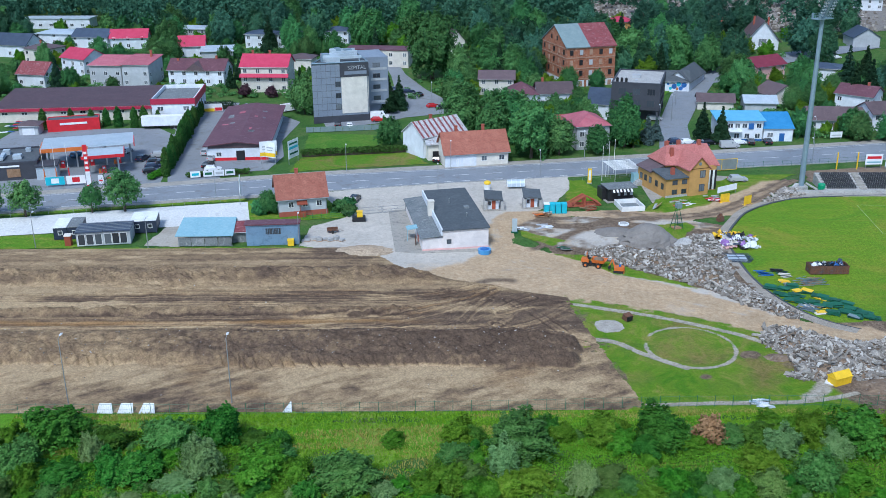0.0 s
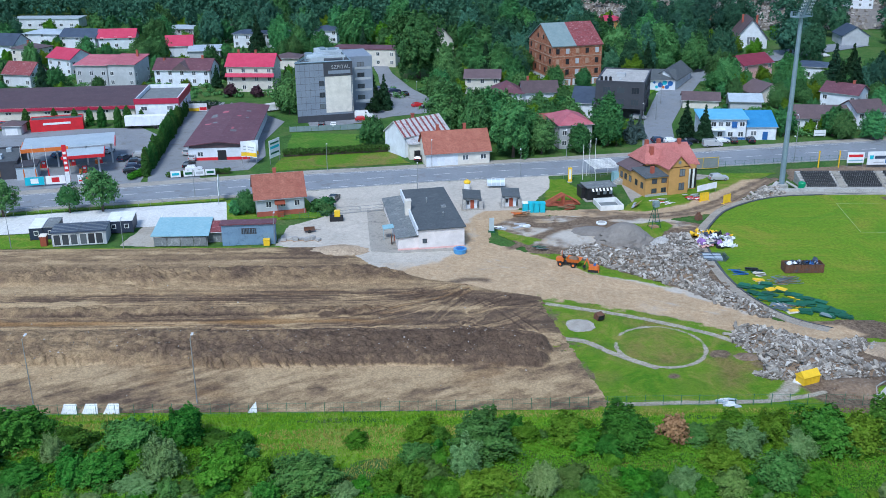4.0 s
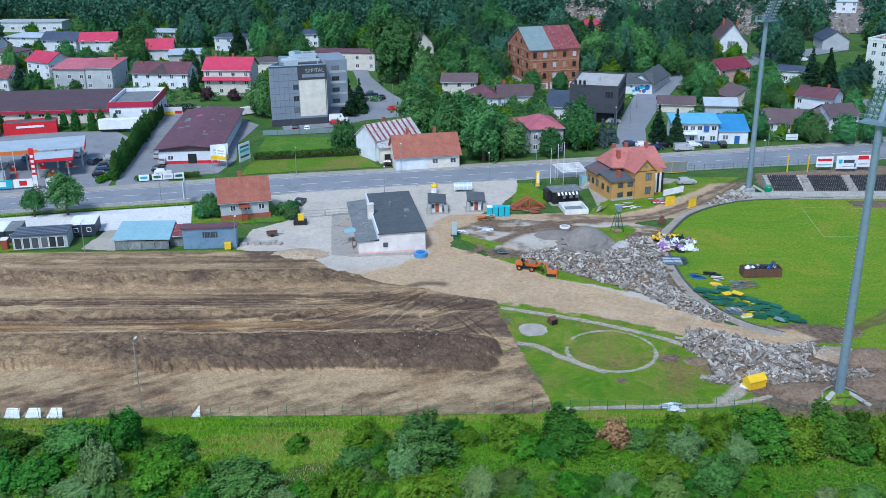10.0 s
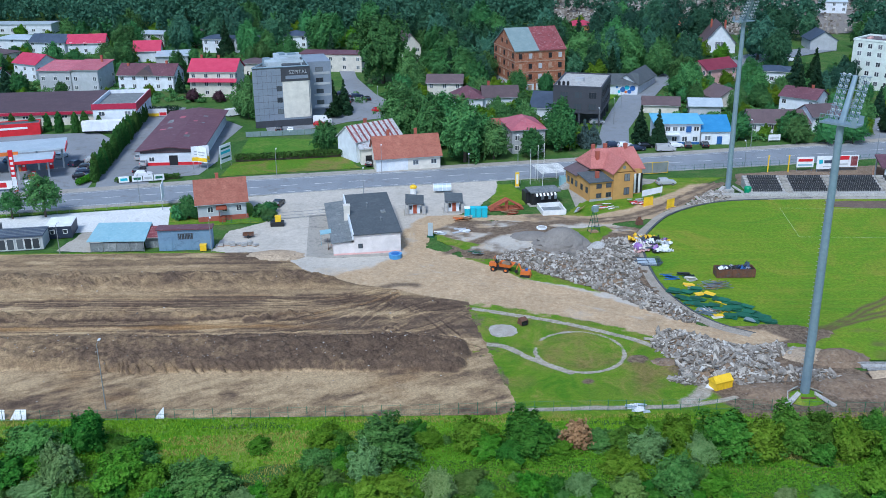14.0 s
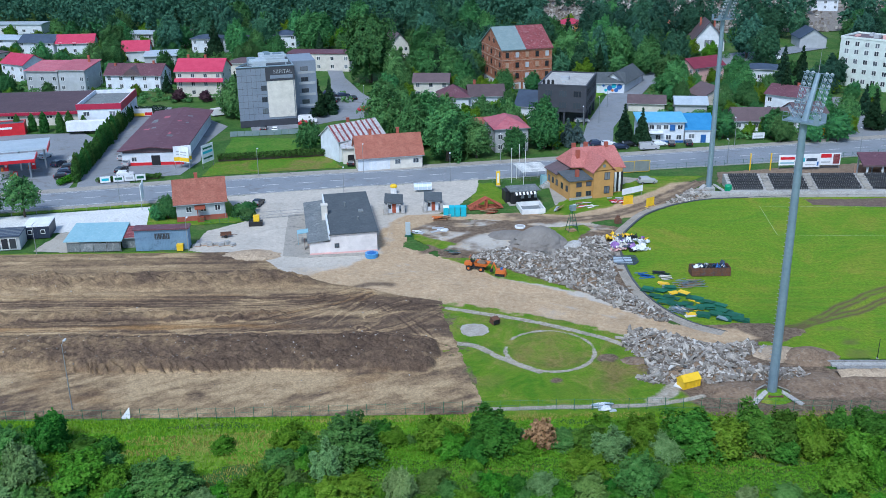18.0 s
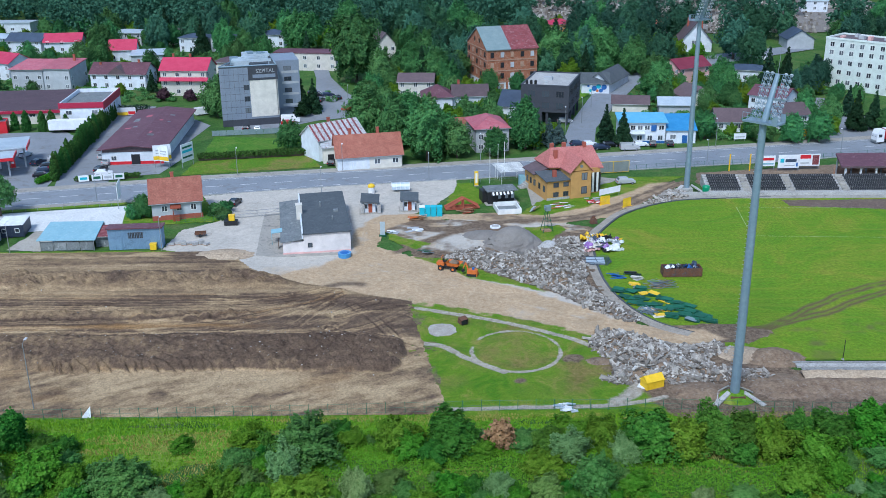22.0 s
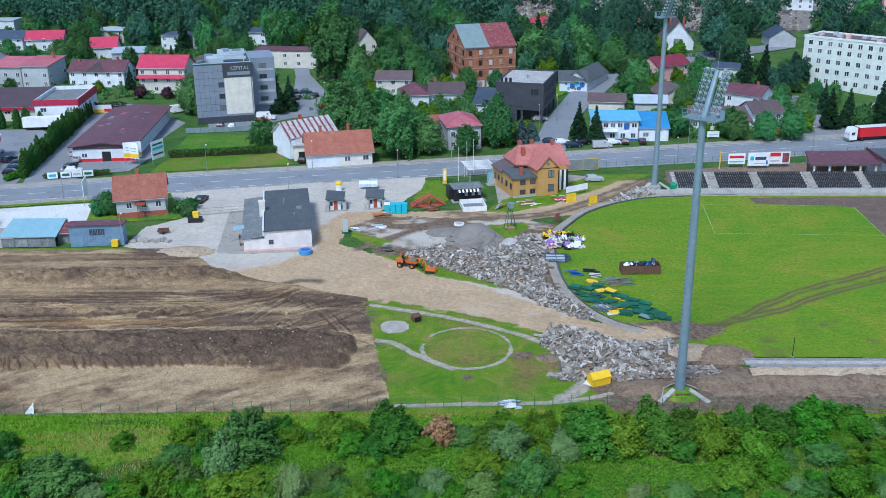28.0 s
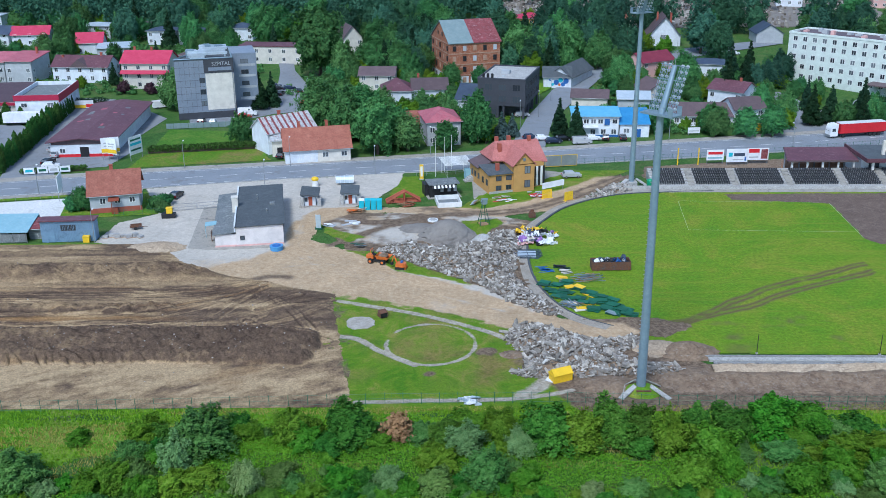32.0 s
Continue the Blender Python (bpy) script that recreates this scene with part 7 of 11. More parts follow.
for x in (3.0, 4.6, 6.0):
    part("panel", Shape().box(x - 0.35, 1.32, 0.8, x + 0.35, 1.4, 2.1), M_GREYW, e)
part("base", Shape().box(-0.6, -1.0, 0, 7.0, 4.6, 0.1), M_PAVE, e)
e = thing("terrace_wall", 38.2, 198.4, 8, "low white wall round a small terrace", "wall")
for b in ((0, 0, 5.2, 0.25), (0, 5.4, 5.2, 5.65), (0, 0.25, 0.25, 5.4), (4.95, 0.25, 5.2, 5.4)):
    part("wall_run", Shape().box(b[0], b[1], 0, b[2], b[3], 1.1), M_WFRAME, e)
part("floor", Shape().box(0.25, 0.25, 0, 4.95, 5.4, 0.15), M_R_PATCH, e)
e = thing("entrance_gantry", 40.2, 219.6, 12, "white steel gantry roof with slats", "gantry")
for x, y in ((0, 0), (5.4, 0), (0, 6), (5.4, 6)):
    part("post", Shape().beam((x, y, 0), (x, y, 3.6), 0.06), M_WFRAME, e)
for i in range(9):
    part("slat", Shape().box(-0.6, -0.8 + i * 0.9, 3.6, 6.2, -0.4 + i * 0.9, 3.68), M_WFRAME, e)
part("glass_box", Shape().box(4.2, -1.2, 0, 6.6, 0.6, 2.4), M_R_CYAN, e, "pale glazed booth")
for x, y in ((37.5, 222.1), (39.6, 226), (41.3, 228.2)):
    f = thing("flagpole", x, y, 0, "bare white flagpole at the entrance", "flagpole", "flagpoles")
    part("pole", Shape().beam((0, 0, 0), (0, 0, 8.4), 0.07, 0.04, 6), M_WFRAME, f)
    part("knob", Shape().ball((0, 0, 8.45), 0.1), M_WFRAME, f)
e = thing("totem_sign", 33.8, 219.8, 0, "tall yellow totem sign on the verge", "sign")
part("panel", Shape().box(0, 0, 0.2, 0.9, 0.3, 3.6), M_YELLOW, e)
part("white_band", Shape().box(0.2, -0.03, 0.8, 0.7, 0, 3.2), M_WFRAME, e)
part("foot", Shape().box(-0.1, -0.1, 0, 1.0, 0.4, 0.2), M_CONC, e)
e = thing("kiosk_column", 9.9, 215.0, 0, "white round booth with a yellow dome", "kiosk")
part("drum", Shape().beam((0, 0, 0), (0, 0, 1.7), 0.75, 0.75, 14), M_WFRAME, e)
part("dome", Shape().ball((0, 0, 1.75), 0.85, 12, 8, 0.7), M_YELLOW, e, "yellow dome")
e = thing("bike_shelter", 14.6, 215.4, 4, "arched glazed bicycle shelter", "shelter")
for i in range(5):
    x = i * 1.02
    s = Shape()
    for j in range(6):
        a, b = math.pi * j / 6, math.pi * (j + 1) / 6
        s.beam((x, 1 - math.cos(a), 0.6 + 1.5 * math.sin(a)), (x, 1 - math.cos(b), 0.6 + 1.5 * math.sin(b)), 0.05)
    part("arch", s, M_WFRAME, e)
s = Shape()
for j in range(6):
    a, b = math.pi * j / 6, math.pi * (j + 1) / 6
    s.add([(0, 1 - math.cos(a), 0.6 + 1.5 * math.sin(a)), (4.1, 1 - math.cos(a), 0.6 + 1.5 * math.sin(a)), (4.1, 1 - math.cos(b), 0.6 + 1.5 * math.sin(b)), (0, 1 - math.cos(b), 0.6 + 1.5 * math.sin(b))], [(0, 1, 2, 3)])
part("hood", s, M_R_PALE, e)
for i in range(4):
    f = thing("portable_toilet", 21.4 + i * 1.25, 197.5, 3, "turquoise portable toilet cabin on the site", "toilet", "turquoise cabins")
    part("cabin", Shape().box(0, 0, 0, 1.1, 1.1, 2.1), M_TURQ, f)
    part("roof", Shape().slab([(-0.05, -0.05, 2.15), (1.15, -0.05, 2.15), (1.15, 1.15, 2.3), (-0.05, 1.15, 2.3)], 0.1), M_CANVAS if i == 0 else M_TURQ, f)
    part("door", Shape().box(0.15, -0.04, 0.1, 0.95, 0, 1.95), M_TURQ, f)


def planks(name, x, y, turn, n, ln, wd, material, label, seed, category="pile", lift=0.12, spread=1.2, skew=25):
    """A loose pile of boards or tubes."""
    r = random.Random(seed)
    e = thing(name, x, y, turn, label, category)
    for i in range(n):
        l0, a = ln * r.uniform(0.55, 1.1), radians(r.uniform(-skew, skew))
        cx, cy, z = r.uniform(-spread, spread), r.uniform(-spread, spread), lift * (i % 6)
        ca, sa = math.cos(a) * l0 / 2, math.sin(a) * l0 / 2
        ox, oy = -math.sin(a) * wd / 2, math.cos(a) * wd / 2
        q = [(cx - ca - ox, cy - sa - oy, z + 0.1), (cx + ca - ox, cy + sa - oy, z + 0.1 + r.uniform(0, 0.25)), (cx + ca + ox, cy + sa + oy, z + 0.12), (cx - ca + ox, cy - sa + oy, z + 0.1)]
        part("piece", Shape().slab(q, 0.09), r.choice(material) if isinstance(material, list) else material, e)
    return e


planks("timber_pile", 21.0, 196.4, 5, 26, 2.6, 0.3, [M_WOOD, M_ORANGE, M_WOOD, M_CREAM], "pile of orange-brown boards and crates", 5)
planks("timber_pile", 31.5, 200.2, 10, 20, 2.4, 0.3, [M_WOOD, M_REDWOOD, M_WOOD], "heap of brown timber offcuts", 6)
e = thing("roof_truss_stack", 27.0, 201.6, 8, "stack of red timber roof trusses", "timber")
for i in range(5):
    y = i * 0.7
    s = Shape().beam((0, y, 0.15), (7.6, y + 0.3, 0.15), 0.12, 0.12, 4).beam((0, y, 0.15), (4.2, y + 1.2, 2.2 - 0.1 * i), 0.12, 0.12, 4).beam((4.2, y + 1.2, 2.2 - 0.1 * i), (7.6, y + 0.3, 0.15), 0.12, 0.12, 4).beam((4.0, y + 0.2, 0.15), (4.2, y + 1.2, 2.2 - 0.1 * i), 0.1, 0.1, 4)
    part("truss", s, M_REDWOOD, e)


# ---- stadium stand ----
def stand_lines():
    e = thing("stand", 86.5, 211.4, -1.2, "concrete terrace stand with rows of dark seats", "stand")
    w = 75.0
    for k in range(7):
        part("step", Shape().box(0 if k < 6 else 0, k * 1.1, 0, w, k * 1.1 + 1.1, 0.75 + k * 0.3), M_CONC, e)
    part("front_wall", Shape().box(-8.5, -0.9, 0, w, -0.5, 0.85).box(-8.5, -0.5, 0, w, 0, 0.55), M_CONC, e, "low concrete front wall")
    part("front_path", Shape().box(-9, -3.0, 0, w, -0.9, 0.14), M_PAVE, e)
    for x in (9.0, 18.9, 31.2, 43.2, 52.6, 58.5):
        prof_ = [(-0.1, 0.3)]
        for k in range(13):
            prof_ += [(k * 0.55 - 0.1, 0.8 + k * 0.163), (k * 0.55 + 0.45, 0.8 + k * 0.163)]
        prof_.append((12 * 0.55 + 0.45, 0.3))
        n_ = len(prof_)
        s = Shape().add([(x - 0.7, a, b) for a, b in prof_] + [(x + 0.7, a, b) for a, b in prof_], [tuple(range(n_)), tuple(range(2 * n_ - 1, n_ - 1, -1))] + [(i, n_ + i, n_ + (i + 1) % n_, (i + 1) % n_) for i in range(n_)])
        part("stair", s, M_PAVE, e, "pale concrete stair between seat blocks")
    sm = Shape().box(-0.21, -0.2, 0.28, 0.21, 0.2, 0.36).box(-0.21, 0.16, 0.36, 0.21, 0.24, 0.74).box(-0.04, -0.1, 0, 0.04, 0.1, 0.28)
    seat = sm.mesh("seat", M_SEAT)
    extra, count = Shape(), 0
    for a, b in ((0.8, 8.0), (10.0, 17.9), (19.9, 30.2), (32.2, 42.2), (44.2, 51.6), (53.6, 57.6), (59.5, 74)):
        for k in range(6):
            for i in range(int((b - a) / 0.52)):
                x, y, z = a + 0.26 + i * 0.52, k * 1.1 + 0.75, 0.75 + k * 0.3
                if count < 300 and 10 <= x:
                    part("seat", seat, None, e, "", pose(x, y, z))
                    count += 1
                else:
                    extra.add([(p[0] + x, p[1] + y, p[2] + z) for p in sm.v], sm.f)
    tagged(part("seating", extra, M_SEAT, e, "rows of dark plastic seats"), kind="stuff")
    return e


M_SEAT = plain("dark_seat_plastic", (0.035, 0.037, 0.042), 0.5, 0, 0.2)
stand_lines()
# covered part of the stand
e = thing("stand_roof", 120.2, 223.2, 0, "maroon canopy roof over the stand on pale columns", "roof")
part("roof", Shape().slab([(-1.0, -4.2, 4.2), (15.5, -4.2, 4.2), (15.5, 4.0, 5.2), (0.6, 4.0, 5.2)], 0.35), M_R_MAROON, e, "maroon sheet canopy")
for i in range(5):
    part("column", Shape().box(0.2 + i * 3.6, -3.6, 0, 0.6 + i * 3.6, -3.2, 4.0), M_WFRAME, e)
    part("column", Shape().box(0.8 + i * 3.6, 3.0, 0, 1.1 + i * 3.6, 3.3, 4.8), M_GREYW, e)
part("back_wall", Shape().box(0.4, 3.4, 0, 15.2, 3.6, 2.2), M_BRICKDIM, e)
part("beam", Shape().box(-1.0, -4.25, 3.75, 15.5, -4.05, 4.15), M_R_BROWN, e)
e = thing("grandstand_building", 136.5, 216.5, -1, "grandstand with a dark flat roof and maroon edge", "building")
part("wall", Shape().box(0, 3.0, 0, 40, 12, 4.4), M_WHITE, e)
part("roof", Shape().box(-0.5, -1.5, 5.0, 40, 12.4, 5.25), M_R_DARK, e)
part("roof_edge", Shape().box(-0.7, -1.75, 4.7, 40, -1.5, 5.6).box(-0.75, -1.5, 4.7, -0.5, 12.4, 5.6), M_R_MAROON, e, "maroon roof edge")
for i in range(6):
    part("column", Shape().box(1 + i * 6, -0.8, 0, 1.5 + i * 6, -0.3, 4.9), M_WFRAME, e)
add_windows(e, 40, 12, [('f', 3, 36, 8, (2.8,), 2.4, 1.4)], M_DFRAME)
for w_ in [o for o in e.children if o.name.startswith("window")]:
    w_.location.y = 3.0
for x in (4.5, 9.5):
    part("cream_pylon", Shape().box(x, 3, 5.25, x + 0.7, 3.7, 8.6), M_CREAM, e)
    part("stay", Shape().beam((x + 0.3, 3.3, 8.4), (x + 2.0, 0.5, 5.25), 0.05), M_STEEL, e)
    part("rooftop_crate", Shape().box(x + 2, 5, 5.25, x + 3.6, 6.2, 6.1), M_REDWOOD, e)


def hoarding(x, y, turn, w, h, marks, label, legs=0.9):
    e = thing("hoarding", x, y, turn, label, "billboard", "hoardings")
    part("board", Shape().box(0, -0.06, legs, w, 0.06, legs + h), M_CANVAS, e)
    for u in (0.15, w - 0.25):
        part("post", Shape().box(u, 0.06, 0, u + 0.12, 0.18, legs + h), M_STEEL, e)
    for i, (x0, z0, x1, z1, m) in enumerate(marks):
        part("mark", Shape().box(x0 * w, -0.09 - 0.003 * i, legs + z0 * h, x1 * w, -0.062, legs + z1 * h), m, e)
    return e


hoarding(103.6, 230.8, 2, 4.2, 2.6, [(0.08, 0.55, 0.92, 0.8, M_RED), (0.08, 0.15, 0.92, 0.3, M_R_CYAN)], "white hoarding with a red mark", 1.1)
hoarding(108.2, 230.0, 2, 5.2, 3.3, [(0.1, 0.42, 0.28, 0.72, M_TURQ), (0.34, 0.45, 0.86, 0.68, M_R_NAVY), (0.3, 0.15, 0.8, 0.22, M_GREYW), (0.86, 0.1, 0.94, 0.4, M_BLUEP)], "white hoarding with dark and blue marks", 0.8)
hoarding(113.6, 231.0, 2, 5.2, 3.0, [(0.05, 0.62, 0.55, 0.94, M_RED), (0.64, 0.1, 0.95, 0.9, M_R_REDRUST), (0.08, 0.2, 0.5, 0.3, M_GREYW)], "white and red hoarding at the road", 1.0)
hoarding(-46.8, 238.6, 20, 4.4, 4.0, [(0.0, 0.06, 1.0, 0.3, M_YELLOW), (0.15, 0.62, 0.8, 0.7, M_GREYW), (0.15, 0.45, 0.7, 0.5, M_GREYW)], "yellow and white advertising board", 1.8)
hoarding(-45.4, 238.8, -24, 3.0, 4.0, [(0.0, 0.06, 1.0, 0.3, M_YELLOW), (0.15, 0.6, 0.8, 0.68, M_GREYW), (0.15, 0.45, 0.7, 0.5, M_GREYW)], "yellow and white advertising board set at an angle", 1.8)
hoarding(-39.4, 237.6, 65, 4.6, 4.6, [(0.08, 0.5, 0.92, 0.64, M_TURQ), (0.1, 0.2, 0.9, 0.3, M_GREENP), (0.1, 0.75, 0.9, 0.85, M_GREENP)], "white board with green and blue lettering bars", 1.5)
hoarding(-45.3, 205.0, 100, 5.0, 3.6, [], "weathered white billboard at the road", 2.0)
hoarding(-75, 297.5, 4, 6.0, 2.4, [(0.0, 0.0, 0.6, 0.4, M_YELLOW), (0.62, 0.1, 0.98, 0.5, M_RED)], "red, white and yellow board at the hedge", 0.6)
hoarding(122.5, 262.0, 8, 4.2, 2.0, [(0.0, 0.0, 1.0, 1.0, M_YELLOW), (0.2, 0.3, 0.6, 0.7, M_RED)], "yellow advertising board at the roadside", 0.6)
hoarding(106, 260.2, 6, 3.4, 1.6, [(0.1, 0.3, 0.9, 0.5, M_GREYW)], "white banner on the fence", 0.5)
for i, (x, m) in enumerate(((-61.5, M_TURQ), (-58.5, M_GREENP), (-56.0, M_GREYW), (-53.5, M_GREENP))):
    hoarding(x, 225.6 + (x + 62) * 0.22, 12, 2.4, 1.5, [(0.15, 0.3, 0.85, 0.7, m)], "low white advertising board in the hedge", 0.3)
for i, (x, y, w) in enumerate(((-94, 219.2, 4.3), (-89.4, 220.2, 4.3))):
    hoarding(x, y, 12, w, 2.0, [(0, 0, 1, 1, M_TURQ if i == 0 else M_CANVAS), (0.3, 0.2, 0.7, 0.8, M_CANVAS if i == 0 else M_RED)], "coloured banner at the filling station", 0.5)

# concrete remains on the near side of the pitch
M_GALVC = surface("dirty_concrete", (0.21, 0.21, 0.205), (0.30, 0.30, 0.29), 0.5, 4.0, 0.9, 0, 0.3, 0, (0.15, 0.14, 0.125), True)
e = thing("old_terrace", 77.4, 124.4, -1.2, "broken concrete terrace edge beside the pitch", "wall")
part("kerb_wall", Shape().box(0, 3.3, 0, 90, 3.6, 0.55), M_GALVC, e)
part("step", Shape().box(0.5, 2.4, 0, 90, 3.3, 0.32), M_CONC, e)
part("step", Shape().box(1.0, 1.6, 0, 90, 2.4, 0.18), M_GALVC, e)
for x, y in ((85.5, 129.2), (103.3, 128.6), (121, 128)):
    f = thing("net_post", x, y, 0, "slim black post at the pitch edge", "post", "net posts")
    part("post", Shape().beam((0, 0, 0), (0, 0, 3.3), 0.06, 0.05, 6), M_BLACK, f)
    part("foot", Shape().box(-0.15, -0.15, 0, 0.15, 0.15, 0.2), M_CONC, f)
stripe([((90.3, 202.0), (121.6, 200.2)), ((90.3, 202.0), (88.2, 183.4)), ((88.2, 183.4), (121.0, 181.4)), ((122.2, 199.4), (120.9, 178.2))], 0.08, 0.085, "pitch_marking", "faded white pitch line").data.materials[0] = plain("faded_line_paint", (0.36, 0.42, 0.24), 0.9)

sheet("bare_strip", [(86, 219.5), (101, 219.3), (160, 217.5), (160, 241), (130, 236.5), (104, 232), (88, 229)], 0.05, M_SOIL, "bare brown soil behind the stand", "ground", 2, 0.5)
for x in (96.5, 101.5):
    f = thing("warning_post", x, 230.4, 0, "yellow post behind the stand", "post", "yellow posts")
    part("post", Shape().box(-0.12, -0.12, 0, 0.12, 0.12, 4.2), M_YELLOW, f)
    part("cap", Shape().box(-0.16, -0.16, 4.2, 0.16, 0.16, 4.3), M_YELLOW, f)


# ---- vehicles ----
def car_kit(name, l, w, h, paint, label, van=False):
    """A car along local x, wheels on the ground, nose at +x."""
    e = place_empty(name, 0, 0, 0, 0)
    tagged(e, label, "car" if not van else "van", "parked cars")
    r = 0.31
    if van:
        side = [(0, 0.35), (0, h * 0.96), (0.1, h), (l * 0.70, h), (l * 0.84, h * 0.55), (l - 0.05, h * 0.48), (l, 0.35)]
    else:
        side = [(0, 0.38), (0.05, h * 0.62), (0.25, h * 0.66), (l * 0.13, h * 0.97), (l * 0.2, h), (l * 0.52, h), (l * 0.60, h * 0.95), (l * 0.72, h * 0.66), (l * 0.97, h * 0.56), (l, h * 0.4), (l - 0.05, 0.3)]
    b = Shape().side([(x - l / 2, z) for x, z in side], -w / 2, w / 2)
    n = len(side)
    top = [i for i, (x, z) in enumerate(side) if z > h * 0.9]
    b.v = [(x, y * (0.8 if (i % n) in top else 1), z) for i, (x, y, z) in enumerate(b.v)]
    part("body", b, paint, e)
    g = Shape()
    x0, x1 = (l * 0.72, l * 0.83) if van else (l * 0.6, l * 0.71)
    z0, z1 = (h * 0.94, h * 0.6) if van else (h * 0.93, h * 0.68)
    g.add([(x0 - l / 2 + 0.03, -w * 0.37, z0 + 0.02), (x0 - l / 2 + 0.03, w * 0.37, z0 + 0.02), (x1 - l / 2 + 0.04, w * 0.45, z1 + 0.02), (x1 - l / 2 + 0.04, -w * 0.45, z1 + 0.02)], [(0, 1, 2, 3)])
    part("windscreen", g, M_GLASS, e)
    if not van:
        part("rear_window", Shape().add([(0.27 - l / 2, -w * 0.42, h * 0.68), (0.27 - l / 2, w * 0.42, h * 0.68), (l * 0.125 - l / 2, w * 0.37, h * 0.95), (l * 0.125 - l / 2, -w * 0.37, h * 0.95)], [(0, 1, 2, 3)]), M_GLASS, e)
    for sy in (-1, 1):
        k = (l * 0.55, l * 0.68) if van else (l * 0.16, l * 0.66)
        part("side_window", Shape().add([(k[0] - l / 2, sy * (w * 0.46 + 0.02), h * 0.68), (k[1] - l / 2, sy * (w * 0.46 + 0.02), h * 0.68), (k[1] * 0.9 - l / 2, sy * (w * 0.41 + 0.02), h * 0.93), (k[0] + 0.1 - l / 2, sy * (w * 0.41 + 0.02), h * 0.93)], [(0, 1, 2, 3)]), M_GLASS, e)
    for sx in (-l * 0.31, l * 0.32):
        for sy in (-1, 1):
            t = part("wheel", Shape().beam((sx, sy * w / 2 - sy * 0.2, r), (sx, sy * w / 2 + sy * 0.02, r), r, r, 10), M_TYRE, e)
            part("rim", Shape().beam((sx, sy * w / 2 + sy * 0.02, r), (sx, sy * w / 2 + sy * 0.04, r), r * 0.6, r * 0.6, 8), M_STEEL, t)
    for sy in (-1, 1):
        part("headlight", Shape().box(l / 2 - 0.12, sy * w * 0.36 - 0.16, h * 0.40, l / 2 + 0.02, sy * w * 0.36 + 0.16, h * 0.48), M_CANVAS, e)
        part("tail_light", Shape().box(-l / 2 - 0.02, sy * w * 0.38 - 0.12, h * 0.46, -l / 2 + 0.1, sy * w * 0.38 + 0.12, h * 0.58), M_RED, e)
    return e


def gloss(name, c):
    return plain(name, c, 0.25, 0.0, 0.0, 0.6, 0.05)


C_BLACK = gloss("black_car_paint", (0.012, 0.013, 0.016))
C_NAVY = gloss("navy_car_paint", (0.02, 0.03, 0.06))
C_SILV = gloss("silver_car_paint", (0.38, 0.39, 0.4))
C_WHITE = gloss("white_car_paint", (0.75, 0.76, 0.77))
C_RED = gloss("red_car_paint", (0.45, 0.02, 0.025))
C_BLUE = gloss("blue_car_paint", (0.06, 0.14, 0.24))
KIND = {
    'k': car_kit("car", 4.4, 1.8, 1.45, C_BLACK, "black parked hatchback car on asphalt"), 'n': car_kit("car", 4.5, 1.8, 1.5, C_NAVY, "dark navy parked car on asphalt"),
    's': car_kit("car", 4.5, 1.85, 1.62, C_SILV, "silver parked estate car on asphalt"), 'w': car_kit("car", 4.2, 1.75, 1.48, C_WHITE, "white parked car on asphalt"),
    'r': car_kit("car", 4.2, 1.75, 1.45, C_RED, "red parked car on asphalt"), 'b': car_kit("car", 4.3, 1.78, 1.5, C_BLUE, "blue-grey parked car on asphalt"),
    'v': car_kit("van", 5.6, 2.0, 2.4, C_WHITE, "white parked van on asphalt", True), 'u': car_kit("van", 5.2, 1.95, 2.0, C_SILV, "silver parked minibus on asphalt", True)}
seen = set()


def park(k, x, y, turn):
    m = pose(x, y, float(hill(x, y)) + 0.05, 0, 0, turn)
    if k not in seen:
        seen.add(k)
        KIND[k].matrix_basis = m
        return KIND[k]
    return copy_thing(KIND[k], m)


for k, x, y, t in (('s', 69.4, 220.6, 8), ('k', -20.1, 207.5, 80), ('b', -20.0, 314, 80), ('k', -16.6, 314.5, 80), ('k', -13.6, 315, 80), ('k', -8.6, 318, 120), ('n', -12, 322, 20), ('k', -15.5, 322, 10), ('n', -17, 325, 10), ('r', -3.5, 303, 25), ('k', -0.5, 301, 25),
                   ('w', -27.6, 277.6, 95), ('k', -31.3, 279.2, 95), ('r', -19.8, 285.0, 10), ('v', -19.5, 288.2, 5), ('u', 76.0, 251.6, 4), ('k', 71.5, 255.5, 10), ('w', 66.0, 256, 8), ('n', 63.0, 256.8, 10), ('k', 87.6, 256.2, 85), ('s', 62.5, 284.0, 5),
                   ('b', -96.1, 246.5, 60), ('w', -84.5, 250.7, 80), ('s', -62.6, 248.5, 75), ('k', -71.2, 238.3, 20), ('w', 79.5, 255.4, 10), ('k', 83.0, 256.0, 80), ('n', 68.6, 252.8, 8), ('k', -72.4, 231.0, 20), ('n', -73.0, 235.0, 20), ('k', -73.8, 239.5, 20), ('s', -74.4, 246, 20), ('k', -59.6, 236, 80), ('s', -59.8, 243, 80), ('w', -100.5, 236.5, 75), ('w', -57.5, 232.2, 10), ('n', -78.0, 243, 75),
                   ('w', 142, 312, 20), ('s', 143.5, 309.6, 20), ('k', -1.8, 240.4, 80), ('w', 149.5, 372, 20), ('k', -104, 282, 10), ('v', -45, 303, 40), ('v', -48.5, 300, 35), ('w', -44.2, 307, 30)):
    park(k, x, y, t)


